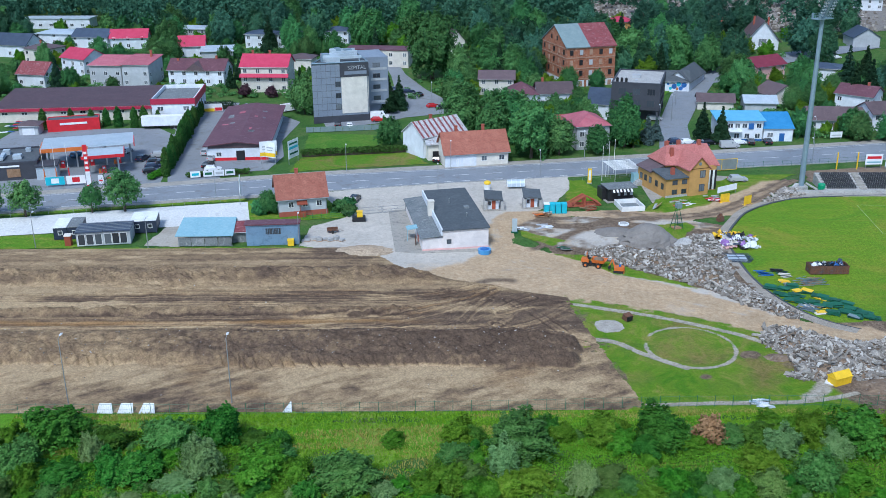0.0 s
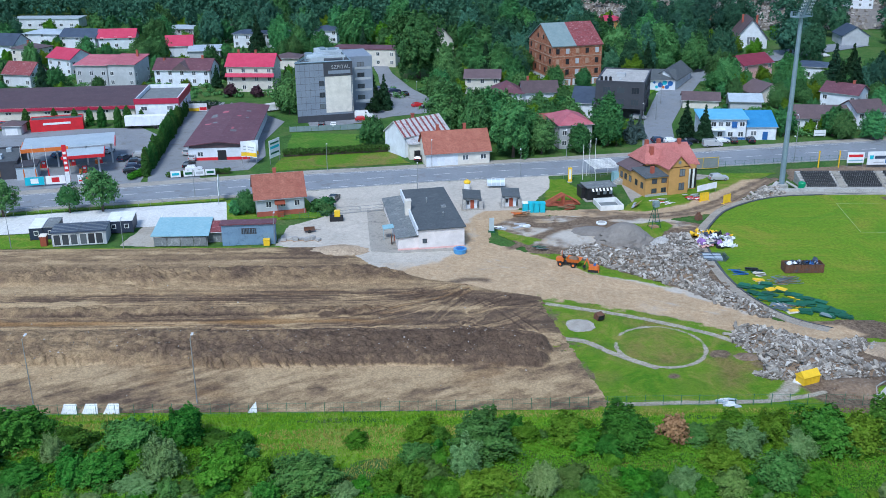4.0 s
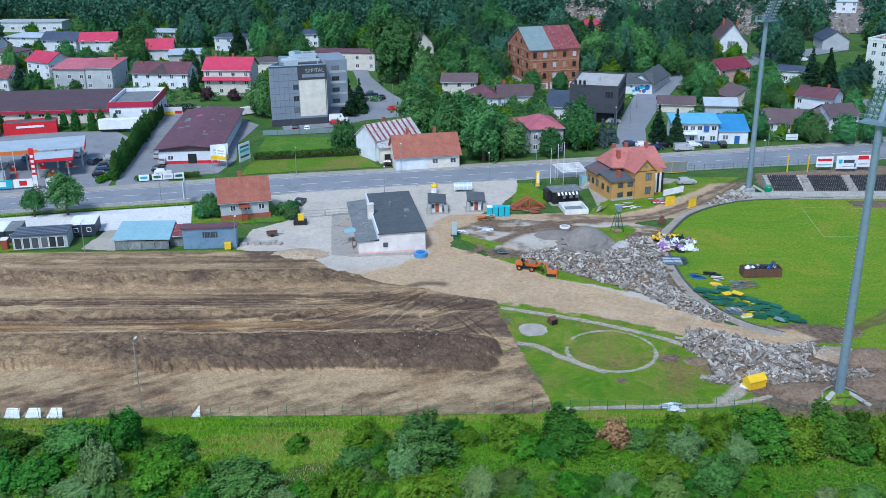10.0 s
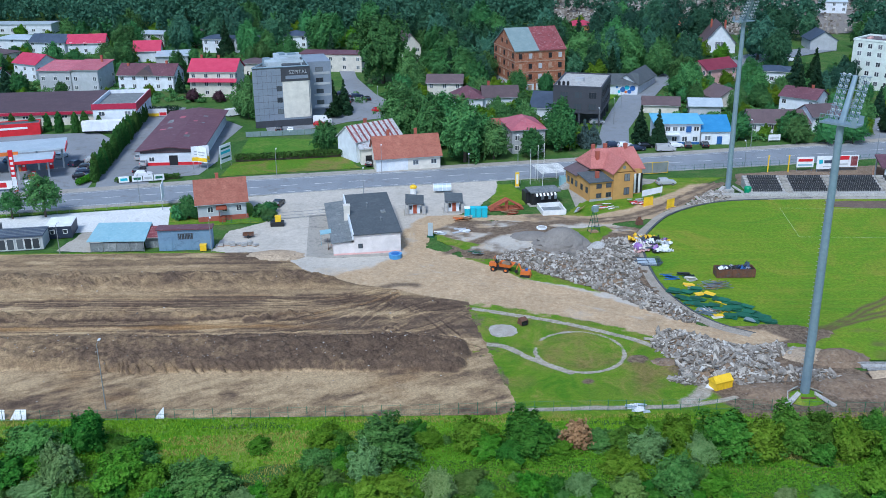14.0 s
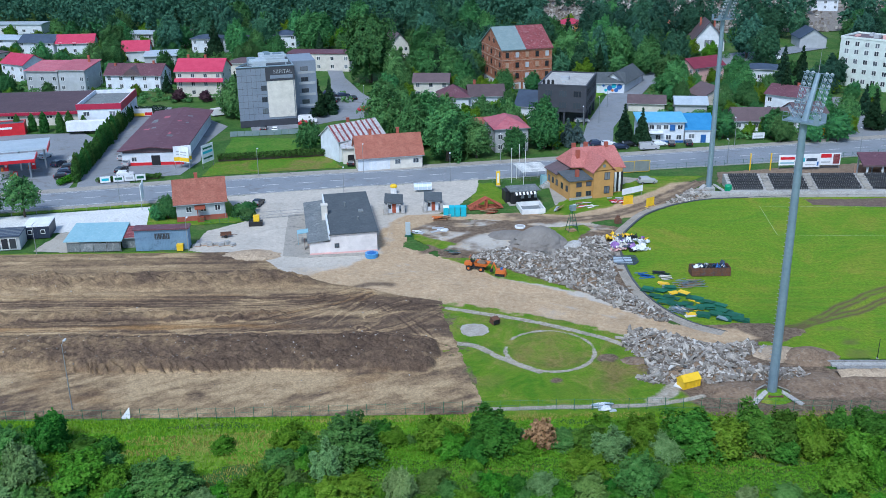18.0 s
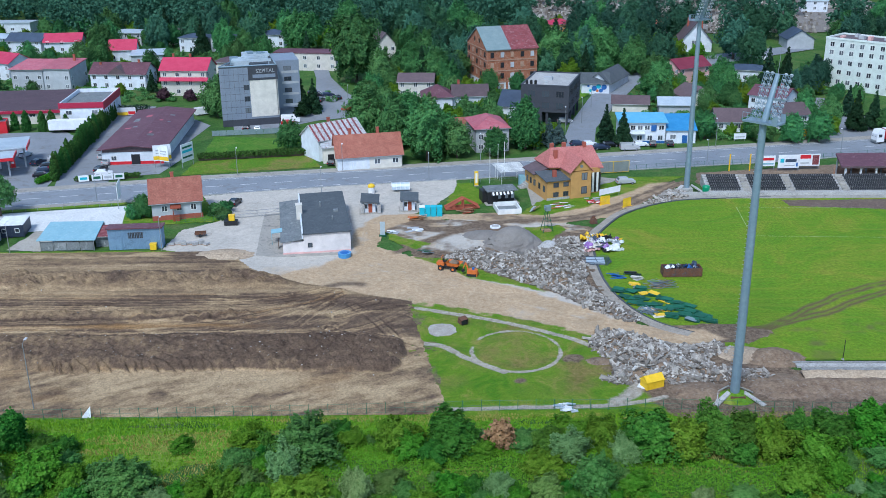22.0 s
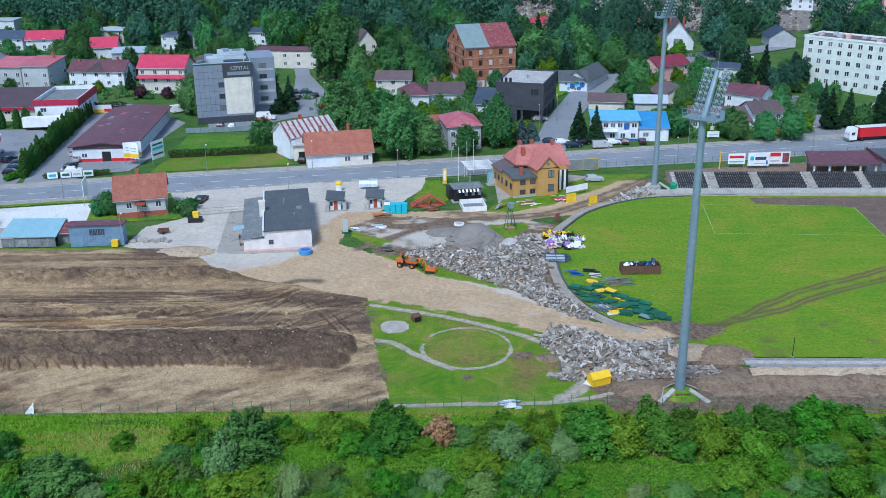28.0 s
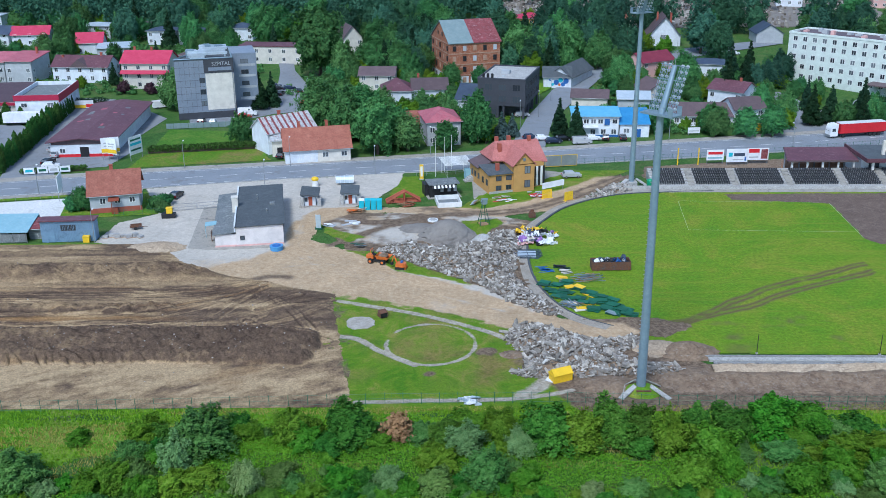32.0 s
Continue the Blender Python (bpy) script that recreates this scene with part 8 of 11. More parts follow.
def truck():
    e = thing("lorry", 142.6, 256.3, 11.5, "articulated lorry with a white cab and red curtain trailer", "lorry", z=0.06)
    part("cab", Shape().side([(0, 0.5), (0, 2.6), (0.5, 3.7), (2.2, 3.8), (2.2, 0.5)], -1.25, 1.25), C_WHITE, e)
    part("windscreen", Shape().add([(-0.02, -1.1, 1.9), (-0.02, 1.1, 1.9), (0.25, 1.05, 2.9), (0.25, -1.05, 2.9)], [(0, 1, 2, 3)]), M_GLASS, e)
    part("side_window", Shape().box(0.5, -1.28, 1.8, 1.5, -1.25, 2.6), M_GLASS, e)
    part("bumper", Shape().box(-0.15, -1.2, 0.3, 0.1, 1.2, 0.9), M_STEEL, e)
    part("trailer", Shape().box(2.9, -1.27, 1.15, 16.4, 1.27, 3.75), M_RED, e, "red curtain-sided trailer")
    part("trailer_roof", Shape().box(2.85, -1.3, 3.75, 16.45, 1.3, 3.85), C_WHITE, e)
    part("chassis", Shape().box(2.0, -1.0, 0.75, 16.2, 1.0, 1.15), M_BLACK, e)
    for x in (0.9, 4.0, 12.0, 13.3, 14.6):
        for sy in (-1, 1):
            part("wheel", Shape().beam((x, sy * 0.85, 0.5), (x, sy * 1.22, 0.5), 0.5, 0.5, 12), M_TYRE, e)
    return e


truck()


# ---- site machines ----
def dumper():
    e = thing("site_dumper", 27.4, 166.9, -20, "orange articulated site dumper loaded with soil", "machine")
    for x in (0, 2.4):
        for sy in (-1, 1):
            t = part("wheel", Shape().beam((x - 1.2, sy * 0.7, 0.5), (x - 1.2, sy * 1.05, 0.5), 0.5, 0.5, 12), M_TYRE, e)
            part("rim", Shape().beam((x - 1.2, sy * 1.05, 0.5), (x - 1.2, sy * 1.08, 0.5), 0.25, 0.25, 8), M_ORANGE, t)
    part("chassis", Shape().box(-1.9, -0.45, 0.5, 1.6, 0.45, 0.85), M_BLACK, e)
    part("engine_hood", Shape().box(-2.1, -0.6, 0.85, -0.7, 0.6, 1.5), M_ORANGE, e)
    part("seat", Shape().box(-0.9, -0.35, 1.5, -0.4, 0.35, 1.7).box(-1.0, -0.35, 1.7, -0.85, 0.35, 2.1), M_BLACK, e)
    part("roll_bar", Shape().beam((-1.2, -0.5, 1.5), (-1.2, -0.5, 2.6), 0.05).beam((-1.2, 0.5, 1.5), (-1.2, 0.5, 2.6), 0.05).beam((-1.2, -0.5, 2.6), (-1.2, 0.5, 2.6), 0.05), M_ORANGE, e)
    sk = Shape().add([(0, -0.7, 0.95), (2.0, -0.7, 0.95), (2.0, 0.7, 0.95), (0, 0.7, 0.95), (-0.2, -0.95, 1.7), (2.6, -0.95, 1.6), (2.6, 0.95, 1.6), (-0.2, 0.95, 1.7)], [(0, 3, 2, 1), (0, 1, 5, 4), (1, 2, 6, 5), (2, 3, 7, 6), (3, 0, 4, 7)])
    part("skip_body", sk, M_ORANGE, e)
    part("load", Shape().ball((1.1, 0, 1.55), 0.95, 10, 6, 0.4), M_SOIL, e, "heaped soil")
    return e


dumper()


def mini_digger():
    e = thing("mini_excavator", 31.7, 163.9, -15, "orange mini excavator with its arm folded", "machine")
    for sy in (-0.65, 0.65):
        part("track", Shape().side([(-0.9, 0.1), (-0.7, 0), (0.7, 0), (0.9, 0.1), (0.9, 0.35), (0.7, 0.45), (-0.7, 0.45), (-0.9, 0.35)], sy - 0.18, sy + 0.18), M_TYRE, e)
    part("platform", Shape().box(-0.8, -0.7, 0.5, 0.7, 0.7, 1.1), M_ORANGE, e)
    part("counterweight", Shape().beam((0.4, 0, 0.5), (0.4, 0, 1.2), 0.72, 0.65, 10), M_ORANGE, e)
    part("seat", Shape().box(0.0, -0.3, 1.1, 0.4, 0.3, 1.5), M_BLUEP, e)
    part("boom", Shape().beam((-0.7, 0, 0.9), (-1.2, 0, 2.4), 0.14, 0.12, 6), M_ORANGE, e)
    part("stick", Shape().beam((-1.2, 0, 2.4), (-1.7, 0, 1.2), 0.11, 0.09, 6), M_ORANGE, e)
    part("bucket", Shape().side([(-2.0, 0.9), (-1.5, 1.2), (-1.4, 0.7), (-1.8, 0.5)], -0.25, 0.25), M_BLACK, e)
    part("blade", Shape().box(0.95, -0.8, 0.1, 1.05, 0.8, 0.5), M_ORANGE, e)
    return e


mini_digger()
e = thing("drill_rig", 47.5, 187.5, 20, "green tripod drilling rig on the grass", "machine")
for x, y in ((-1.1, -0.9), (1.1, -0.9), (0.9, 1.0), (-0.9, 1.0)):
    part("leg", Shape().beam((x, y, 0), (x * 0.2, y * 0.2, 4.6), 0.07, 0.06, 5), M_GREENP, e)
for z, k in ((0.9, 0.84), (2.4, 0.58)):
    part("brace", Shape().beam((-1.1 * k, -0.9 * k, z), (1.1 * k, -0.9 * k, z), 0.04).beam((1.1 * k, -0.9 * k, z), (0.9 * k, k, z), 0.04).beam((0.9 * k, k, z), (-0.9 * k, k, z), 0.04), M_GREENP, e)
part("winch_head", Shape().box(-0.4, -0.6, 4.5, 0.6, 0.5, 5.5).beam((-0.6, 0, 5.0), (0.9, 0, 5.4), 0.2), M_R_GREEN, e)
part("base_plate", Shape().box(-0.8, -0.7, 0.1, 0.8, 0.7, 0.4), M_WOOD, e)
e = thing("excavator_bucket", 29.6, 143.2, 30, "rusty brown excavator bucket lying on the lawn", "bucket")
bk = Shape().add([(-0.6, -0.6, 0), (0.6, -0.6, 0), (0.6, 0.7, 0.1), (-0.6, 0.7, 0.1), (-0.65, -0.7, 0.9), (0.65, -0.7, 0.9), (0.65, 0.3, 1.2), (-0.65, 0.3, 1.2)], [(0, 3, 2, 1), (2, 3, 7, 6), (0, 4, 7, 3), (1, 2, 6, 5), (4, 5, 6, 7)])
part("shell", bk, M_RUSTY, e)
# black plate added in the open mouth, standing for the shaded hollow
part("inside", Shape().box(-0.5, -0.62, 0.1, 0.5, -0.5, 0.8), M_BLACK, e)
part("teeth", Shape().box(-0.55, -0.8, 0.0, 0.55, -0.6, 0.06), M_RUSTY, e)
e = thing("digger_bucket", 57.8, 192.3, 15, "rusty digger bucket standing on the track", "bucket")
part("shell", Shape().side([(-0.7, 0), (0.7, 0), (0.5, 1.0), (0, 1.4), (-0.4, 1.0)], -0.6, 0.6), M_RUSTY, e)
part("hanger", Shape().box(-0.3, -0.2, 1.3, 0.3, 0.2, 1.6), M_RUSTY, e)
e = thing("storage_bin", 55.8, 121.6, 24, "yellow plastic storage bin with a ridged lid", "bin")
part("body", Shape().box(-1.45, -0.8, 0, 1.45, 0.8, 1.15), M_YELLOW, e)
part("lid", Shape().box(-1.55, -0.9, 1.15, 1.55, 0.9, 1.27).add([(-1.5, -0.85, 1.27), (1.5, -0.85, 1.27), (1.5, 0.85, 1.27), (-1.5, 0.85, 1.27), (-1.5, 0, 2.0), (1.5, 0, 2.0)], [(0, 1, 5, 4), (2, 3, 4, 5), (1, 2, 5), (3, 0, 4), (0, 3, 2, 1)]), M_YELLOW, e, "pitched yellow lid")
for i in range(6):
    part("ridge", Shape().box(-1.35 + i * 0.52, -0.85, 0.1, -1.25 + i * 0.52, -0.8, 1.12), M_YELLOW, e)
part("runner", Shape().box(-1.3, -0.75, -0.02, 1.3, -0.6, 0.06).box(-1.3, 0.6, -0.02, 1.3, 0.75, 0.06), M_BLACK, e, "dark base runners")
solo("paper_litter", Shape().slab([(53.6, 121.3, 0.2), (54.6, 120.6, 0.2), (55.2, 121.6, 0.3), (54.2, 122.3, 0.25)], 0.08), M_CANVAS, "crumpled white sheet beside the bin", "litter")


# ---- rubble ----
def inside(x, y, poly):
    hit = False
    for (x0, y0), (x1, y1) in zip(poly, poly[1:] + poly[:1]):
        if (y0 > y) != (y1 > y) and x < (x1 - x0) * (y - y0) / (y1 - y0) + x0:
            hit = not hit
    return hit


def edge_far(x, y, poly):
    best = 99
    for (x0, y0), (x1, y1) in zip(poly, poly[1:] + poly[:1]):
        t = max(0, min(1, ((x - x0) * (x1 - x0) + (y - y0) * (y1 - y0)) / ((x1 - x0) ** 2 + (y1 - y0) ** 2)))
        best = min(best, math.hypot(x - x0 - t * (x1 - x0), y - y0 - t * (y1 - y0)))
    return best


def heap_height(x, y, poly, top, slope):
    if not inside(x, y, poly):
        return 0.0
    return min(top, edge_far(x, y, poly) * slope)


def chunk_mesh(seed):
    r = random.Random(seed)
    a, b, c = r.uniform(0.3, 0.7), r.uniform(0.18, 0.36), r.uniform(0.1, 0.24)
    s = Shape().box(-a, -b, -c, a, b, c)
    s.v = [(x * r.uniform(0.7, 1.15), y * r.uniform(0.7, 1.15), z * r.uniform(0.7, 1.2)) for x, y, z in s.v]
    return s


CHUNKS = [chunk_mesh(i) for i in range(12)]
CHUNK_DATA = [c.mesh("chunk", M_RUBBLE) for c in CHUNKS]


def rubble(name, poly, top, slope, n, keep, label, seed, big=1.0, base=None, long=1.25):
    """A heap: a soil core, single chunks on top, the rest joined."""
    r = random.Random(seed)
    xs, ys = [p[0] for p in poly], [p[1] for p in poly]
    x0, y0 = min(xs), min(ys)
    e = thing(name, x0, y0, 0, label, "rubble")
    nx, ny = int((max(xs) - x0) / 0.6) + 2, int((max(ys) - y0) / 0.6) + 2
    X, Y = np.meshgrid(np.arange(nx) * 0.6, np.arange(ny) * 0.6)
    Z = np.array([[heap_height(x0 + X[j, i], y0 + Y[j, i], poly, top, slope) for i in range(nx)] for j in range(ny)])
    Z = Z * np.array([[0.85 + 0.35 * noise.noise(((x0 + X[j, i]) * 0.5, (y0 + Y[j, i]) * 0.5, seed)) for i in range(nx)] for j in range(ny)]) - 0.03
    part("core", grid_mesh("core", X, Y, np.where(Z > 0, Z, -0.15), base or M_SOIL), None, e)
    rest, made, tries = Shape(), 0, 0
    while made < n and tries < n * 12:
        tries += 1
        x, y = r.uniform(x0, max(xs)), r.uniform(y0, max(ys))
        if not inside(x, y, poly) and edge_far(x, y, poly) > 0.5 * r.random():
            continue
        z = heap_height(x, y, poly, top, slope) * (0.85 + 0.35 * noise.noise((x * 0.5, y * 0.5, seed)))
        k, s = r.randrange(12), big * (r.choice((0.6, 0.75, 0.9, 1.1, 1.4)) if made < keep else r.choice((0.25, 0.35, 0.45, 0.55, 0.7, 0.85)))
        m = pose(x - x0, y - y0, max(0.05, z) + 0.12 * s, r.uniform(-55, 55), r.uniform(-38, 38), r.uniform(0, 360)) @ Matrix.Diagonal((s * r.uniform(0.8, long), s * 0.85, s * r.uniform(0.7, 1.2), 1))
        if made < keep:
            part("chunk", CHUNK_DATA[k], None, e, "", m)
        else:
            rest.add([tuple(m @ Vector(v)) for v in CHUNKS[k].v], CHUNKS[k].f)
        made += 1
    if rest.v:
        me = bpy.data.meshes.new("small_rubble")
        me.from_pydata(rest.v, [], rest.f)
        me.materials.append(M_RUBBLE2)
        tagged(part("small_rubble", me, None, e, "broken concrete pieces"), kind="stuff")
    return e


def rubble_island():
    m, n, l, p = nodes_of("broken_concrete_mix", 0.95, 0, 0.2)
    g = n.new("ShaderNodeNewGeometry")
    f = noise_node(n, l, g.outputs["Position"], 4.0, 5, 0.7)
    c = ramp_node(n, l, g.outputs["Random Per Island"], [(0.0, (0.11, 0.092, 0.075)), (0.4, (0.215, 0.19, 0.162)), (0.8, (0.36, 0.335, 0.30)), (1.0, (0.55, 0.53, 0.49))])
    l.new(mix_node(n, l, 1.0, c, ramp_node(n, l, f, [(0.25, (0.75, 0.75, 0.75)), (0.75, (1.2, 1.2, 1.2))]), 'MULTIPLY'), p.inputs["Base Color"])
    bump_node(n, l, p, f, 0.5)
    return m


M_RUBBLE2 = rubble_island()
rubble("rubble_heap", [(26.5, 172.5), (29, 176), (34, 176.5), (38, 173.5), (43, 174.5), (46.5, 176.5), (49, 182), (53.2, 183.5), (54.2, 174), (52.2, 166), (51.6, 160), (54, 152.5), (58.6, 144.2), (56.4, 143.0), (52, 147.5), (46.5, 155), (41, 160.5), (36, 164.5), (32.5, 168.5)],
       2.0, 0.5, 5200, 280, "long heap of broken concrete beside the haul road", 41, 1.0)
rubble("rubble_heap", [(48.7, 134.2), (50.7, 139.5), (54.2, 140.0), (56.5, 137.9), (59.3, 136.3), (62.5, 133.8), (68.5, 135.2), (70.2, 132.2), (65.3, 130.1), (66, 127), (73, 126), (73.4, 123.4), (67.4, 123.4), (63.9, 122.4), (59.2, 122.1), (54.6, 122.6), (51.4, 122), (49.3, 123.5), (51.9, 126.9), (51.0, 130.4)],
       1.7, 0.5, 2900, 290, "pale heap of broken concrete slabs near the mast", 43, 0.88, None, 1.9)
rubble("rubble_heap", [(77, 213.4), (80.5, 214.8), (82, 213), (81.5, 209.5), (78, 207.6), (72.5, 204.6), (71, 205.4), (75, 209)], 0.5, 0.3, 420, 120, "scattered concrete rubble at the far mast", 45, 0.9)


def cone_heap(name, x, y, r, h, material, label, seed, sx=1.0):
    rs = np.random.RandomState(seed)
    n, m = 28, 12
    s = Shape()
    for j in range(m):
        f = j / (m - 1)
        rad = r * (1 - f) ** 0.9
        s.v += [(sx * rad * math.cos(2 * math.pi * i / n) * (1 + 0.08 * rs.randn() * (1 - f)), rad * math.sin(2 * math.pi * i / n) * (1 + 0.06 * rs.randn() * (1 - f)), h * math.sin(f * math.pi / 2) ** 1.15 - 0.05) for i in range(n)]
    s.f = [(j * n + i, j * n + (i + 1) % n, (j + 1) * n + (i + 1) % n, (j + 1) * n + i) for j in range(m - 1) for i in range(n)] + [tuple(range((m - 1) * n, m * n))]
    return solo(name, s, material, label, "heap", "", "", pose(x, y, 0.03))


cone_heap("gravel_heap", 40.2, 180.4, 5.2, 3.5, M_GRAVEL, "grey cone of gravel behind the rubble", 3, 1.15)
cone_heap("gravel_heap", 34.6, 185.5, 3.2, 0.8, M_GRAVEL, "low spread of grey gravel", 4, 1.4)
cone_heap("sand_heap", 47.0, 177.8, 2.4, 1.5, M_CONC, "small pale heap of crushed stone", 5)
cone_heap("soil_heap", 75.5, 129.8, 3.2, 1.6, M_SOIL, "brown soil heap beside the terrace", 6, 1.5)
cone_heap("soil_heap", 62.5, 119.6, 3.6, 0.9, M_SOIL, "low brown soil heap at the mast foot", 7, 1.3)
cone_heap("soil_heap", 71.5, 131.0, 3.0, 1.1, M_TRACKDIRT, "pale soil heap beside the rubble", 8, 1.4)
cone_heap("soil_heap", -15.8, 175.4, 3.4, 0.9, M_TRACKDIRT, "earth bank at the field corner", 9, 1.8)
cone_heap("soil_heap", 49.6, 129.4, 1.6, 0.4, M_SOIL, "small dark soil heap on the lawn", 10, 1.4)
# long dug bank on the near side
bx, by = np.meshgrid(np.linspace(69, 200, 240), np.linspace(116.2, 125.2, 24))
bz = np.interp(by + 0.8 * fbm(bx * 0.3, by * 0.3, 12), [116, 118.5, 121.5, 124, 125.2], [0, 0.15, 0.75, 0.35, 0.1]) + 0.16 * fbm(bx * 0.8, by * 0.8, 14)
bz = bz * np.clip((bx - 69) / 5, 0, 1) * np.clip((by - 116.2) / 1.5, 0, 1) + 0.02
tagged(new("earth_bank", grid_mesh("earth_bank", bx, by, bz, M_SOIL)), "long bank of dug brown soil below the terrace", "ground", "", "structure")

cx_, cy_ = np.meshgrid(np.linspace(77.5, 200, 300), np.linspace(121.9, 125.0, 14))
cz_ = np.interp(cy_ + 0.5 * fbm(cx_ * 0.25, cy_ * 0.3, 81), [121.9, 122.6, 124.2, 125.0], [0.1, 0.62, 1.0, 0.4]) + 0.14 * fbm(cx_ * 1.3, cy_ * 0.7, 82)
tagged(new("cut_face", grid_mesh("cut_face", cx_, cy_, cz_, M_TRACKDIRT)), "sandy cut face below the broken terrace", "ground", "", "structure")

# ---- heaps of salvaged stuff on the pitch edge ----
e = thing("roll_off_skip", 65.9, 161.9, 1, "rusty roll-off skip filled with blue and white scrap", "skip")
w, d, h = 7.0, 2.4, 1.7
for b in ((0, 0, w, 0.1), (0, d - 0.1, w, d), (0, 0.1, 0.1, d - 0.1), (w - 0.1, 0.1, w, d - 0.1)):
    part("side", Shape().box(b[0], b[1], 0.15, b[2], b[3], h), M_RUSTY, e)
part("floor", Shape().box(0.1, 0.1, 0.15, w - 0.1, d - 0.1, 0.25), M_RUSTY, e)
for i in range(11):
    part("rib", Shape().box(0.3 + i * 0.63, -0.09, 0.15, 0.42 + i * 0.63, 0, h), M_RUSTY, e)
part("runner", Shape().box(0.2, 0.5, 0, w - 0.2, 0.7, 0.15), M_BLACK, e)
part("runner", Shape().box(0.2, 1.7, 0, w - 0.2, 1.9, 0.15), M_BLACK, e)


def crumpled(w, d, amp, seed, n=6):
    """A crumpled sheet, with thickness."""
    r = random.Random(seed)
    s = Shape()
    for k in (0, 1):
        for j in range(n):
            for i in range(n):
                z = amp * (noise.noise((i * 0.9, j * 0.9, seed * 3.1)) + 0.6 * noise.noise((i * 2.1, j * 2.1, seed * 1.7)))
                q = 1 + 0.25 * noise.noise((i * 0.7, j * 0.7, seed * 5.3))
                s.v.append((w * (i / (n - 1) - 0.5) * q, d * (j / (n - 1) - 0.5) * q, z - 0.03 * k))
    m = n * n
    for j in range(n - 1):
        for i in range(n - 1):
            a = j * n + i
            s.f += [(a, a + 1, a + n + 1, a + n), (m + a, m + a + n, m + a + n + 1, m + a + 1)]
    return s


r = random.Random(15)
e = thing("scrap_load", 69.4, 163.1, 1, "blue, white and black scrap heaped in the skip", "scrap", z=1.35)
part("filling", Shape().box(-3.3, -1.0, -1.05, 3.3, 1.0, 0.0), M_BLACK, e)
for i in range(34):
    part("piece", crumpled(r.uniform(0.7, 1.9), r.uniform(0.3, 0.9), 0.55, i + 400, 5), r.choice([M_R_NAVY, M_BLUEP, M_CANVAS, M_BLACK, M_STEEL, M_R_NAVY, M_BLACK]), e, "",
         pose(r.uniform(-2.7, 2.7), r.uniform(-0.6, 0.6), r.uniform(0.05, 0.5), r.uniform(-35, 35), r.uniform(-35, 35), r.uniform(0, 180)))


def panel_pile(x, y, turn, n, seed, mats, label, wx, wy, sx=2.4, sy=1.1, name="panel_pile"):
    r = random.Random(seed)
    e = thing(name, x, y, turn, label, "pile")
    for i in range(n):
        m = r.choice(mats)
        a = pose(r.uniform(0, wx), r.uniform(0, wy), 0.14 + 0.07 * (i % 5), r.uniform(-4, 4), r.uniform(-4, 4), r.uniform(-14, 14))
        xs = [-sx / 2, -sx / 2 + 0.06] + [v for k in range(1, 7) for v in (-sx / 2 + sx * k / 7 - 0.03, -sx / 2 + sx * k / 7 + 0.03)] + [sx / 2 - 0.06, sx / 2]
        part("panel", lattice(xs, [-sy / 2, -sy / 2 + 0.3, sy / 2 - 0.3, sy / 2], -0.03, 0.03) if i % 3 == 2 else Shape().box(-sx / 2, -0.03, -sy / 2, sx / 2, 0.03, sy / 2), m, e, "", a @ pose(0, 0, 0, 90))
    return e


GG = [M_GREENP] * 14 + [M_YELLOW, M_R_GREEN]
PILES = [(56.2, 157.4), (58.2, 156.7), (60.2, 157.9), (57.6, 153.9), (59.8, 153.6), (62.0, 155.4), (59.6, 150.9), (61.7, 150.8), (63.6, 152.9), (65.0, 151.6), (62.8, 149.0), (64.6, 149.4), (66.7, 150.2), (67.4, 147.8), (65.8, 146.4), (63.6, 146.2), (68.4, 146.2), (66.6, 144.6), (69.0, 144.2), (58.6, 151.6)]
for i, (x, y) in enumerate(PILES):
    panel_pile(x - 0.5, y - 1.4, -35 + 5 * (i % 4), 6, i + 1, GG if i % 3 else [M_GREENP], "loose pile of dark green fence panels on the pitch", 1.3, 1.0, 1.9, 1.25)
for i, (x, y) in enumerate(((60.3, 158.6), (60.4, 147.9), (61.9, 145.2), (61.3, 154.4))):
    panel_pile(x - 0.5, y - 0.3, -20 + 11 * i, 4, i + 31, [M_YELLOW, M_YELLOW, M_CREAM], "small stack of yellow boards among the panels", 0.9, 0.5, 1.7, 0.9)
planks("tube_pile", 64.6, 158.2, 8, 34, 3.4, 0.12, [M_STEEL, M_WOOD, M_GALV], "pile of grey tubes and poles on the pitch", 21, spread=1.5)
planks("tube_pile", 60.4, 147.0, -50, 26, 3.0, 0.12, [M_GALV, M_STEEL], "bundle of grey steel tubes on the panels", 22, spread=1.0)
planks("slat_bundle", 57.4, 162.4, -20, 8, 2.6, 0.25, [M_BLUEP], "bundle of blue slats on the grass", 23, spread=0.8)
planks("bench_parts", 60.6, 163.2, -5, 8, 2.4, 0.4, [M_GREENP, M_BLACK], "dark bench parts on the grass", 24, spread=0.7)
planks("bench_parts", 61.2, 161.2, -8, 7, 2.2, 0.45, [M_CREAM, M_GREYW], "pale boards stacked on the grass", 25, spread=0.5)
e = thing("steel_panel_stack", 51.9, 168.4, -3, "stack of grey-blue steel frames beside the track", "pile")
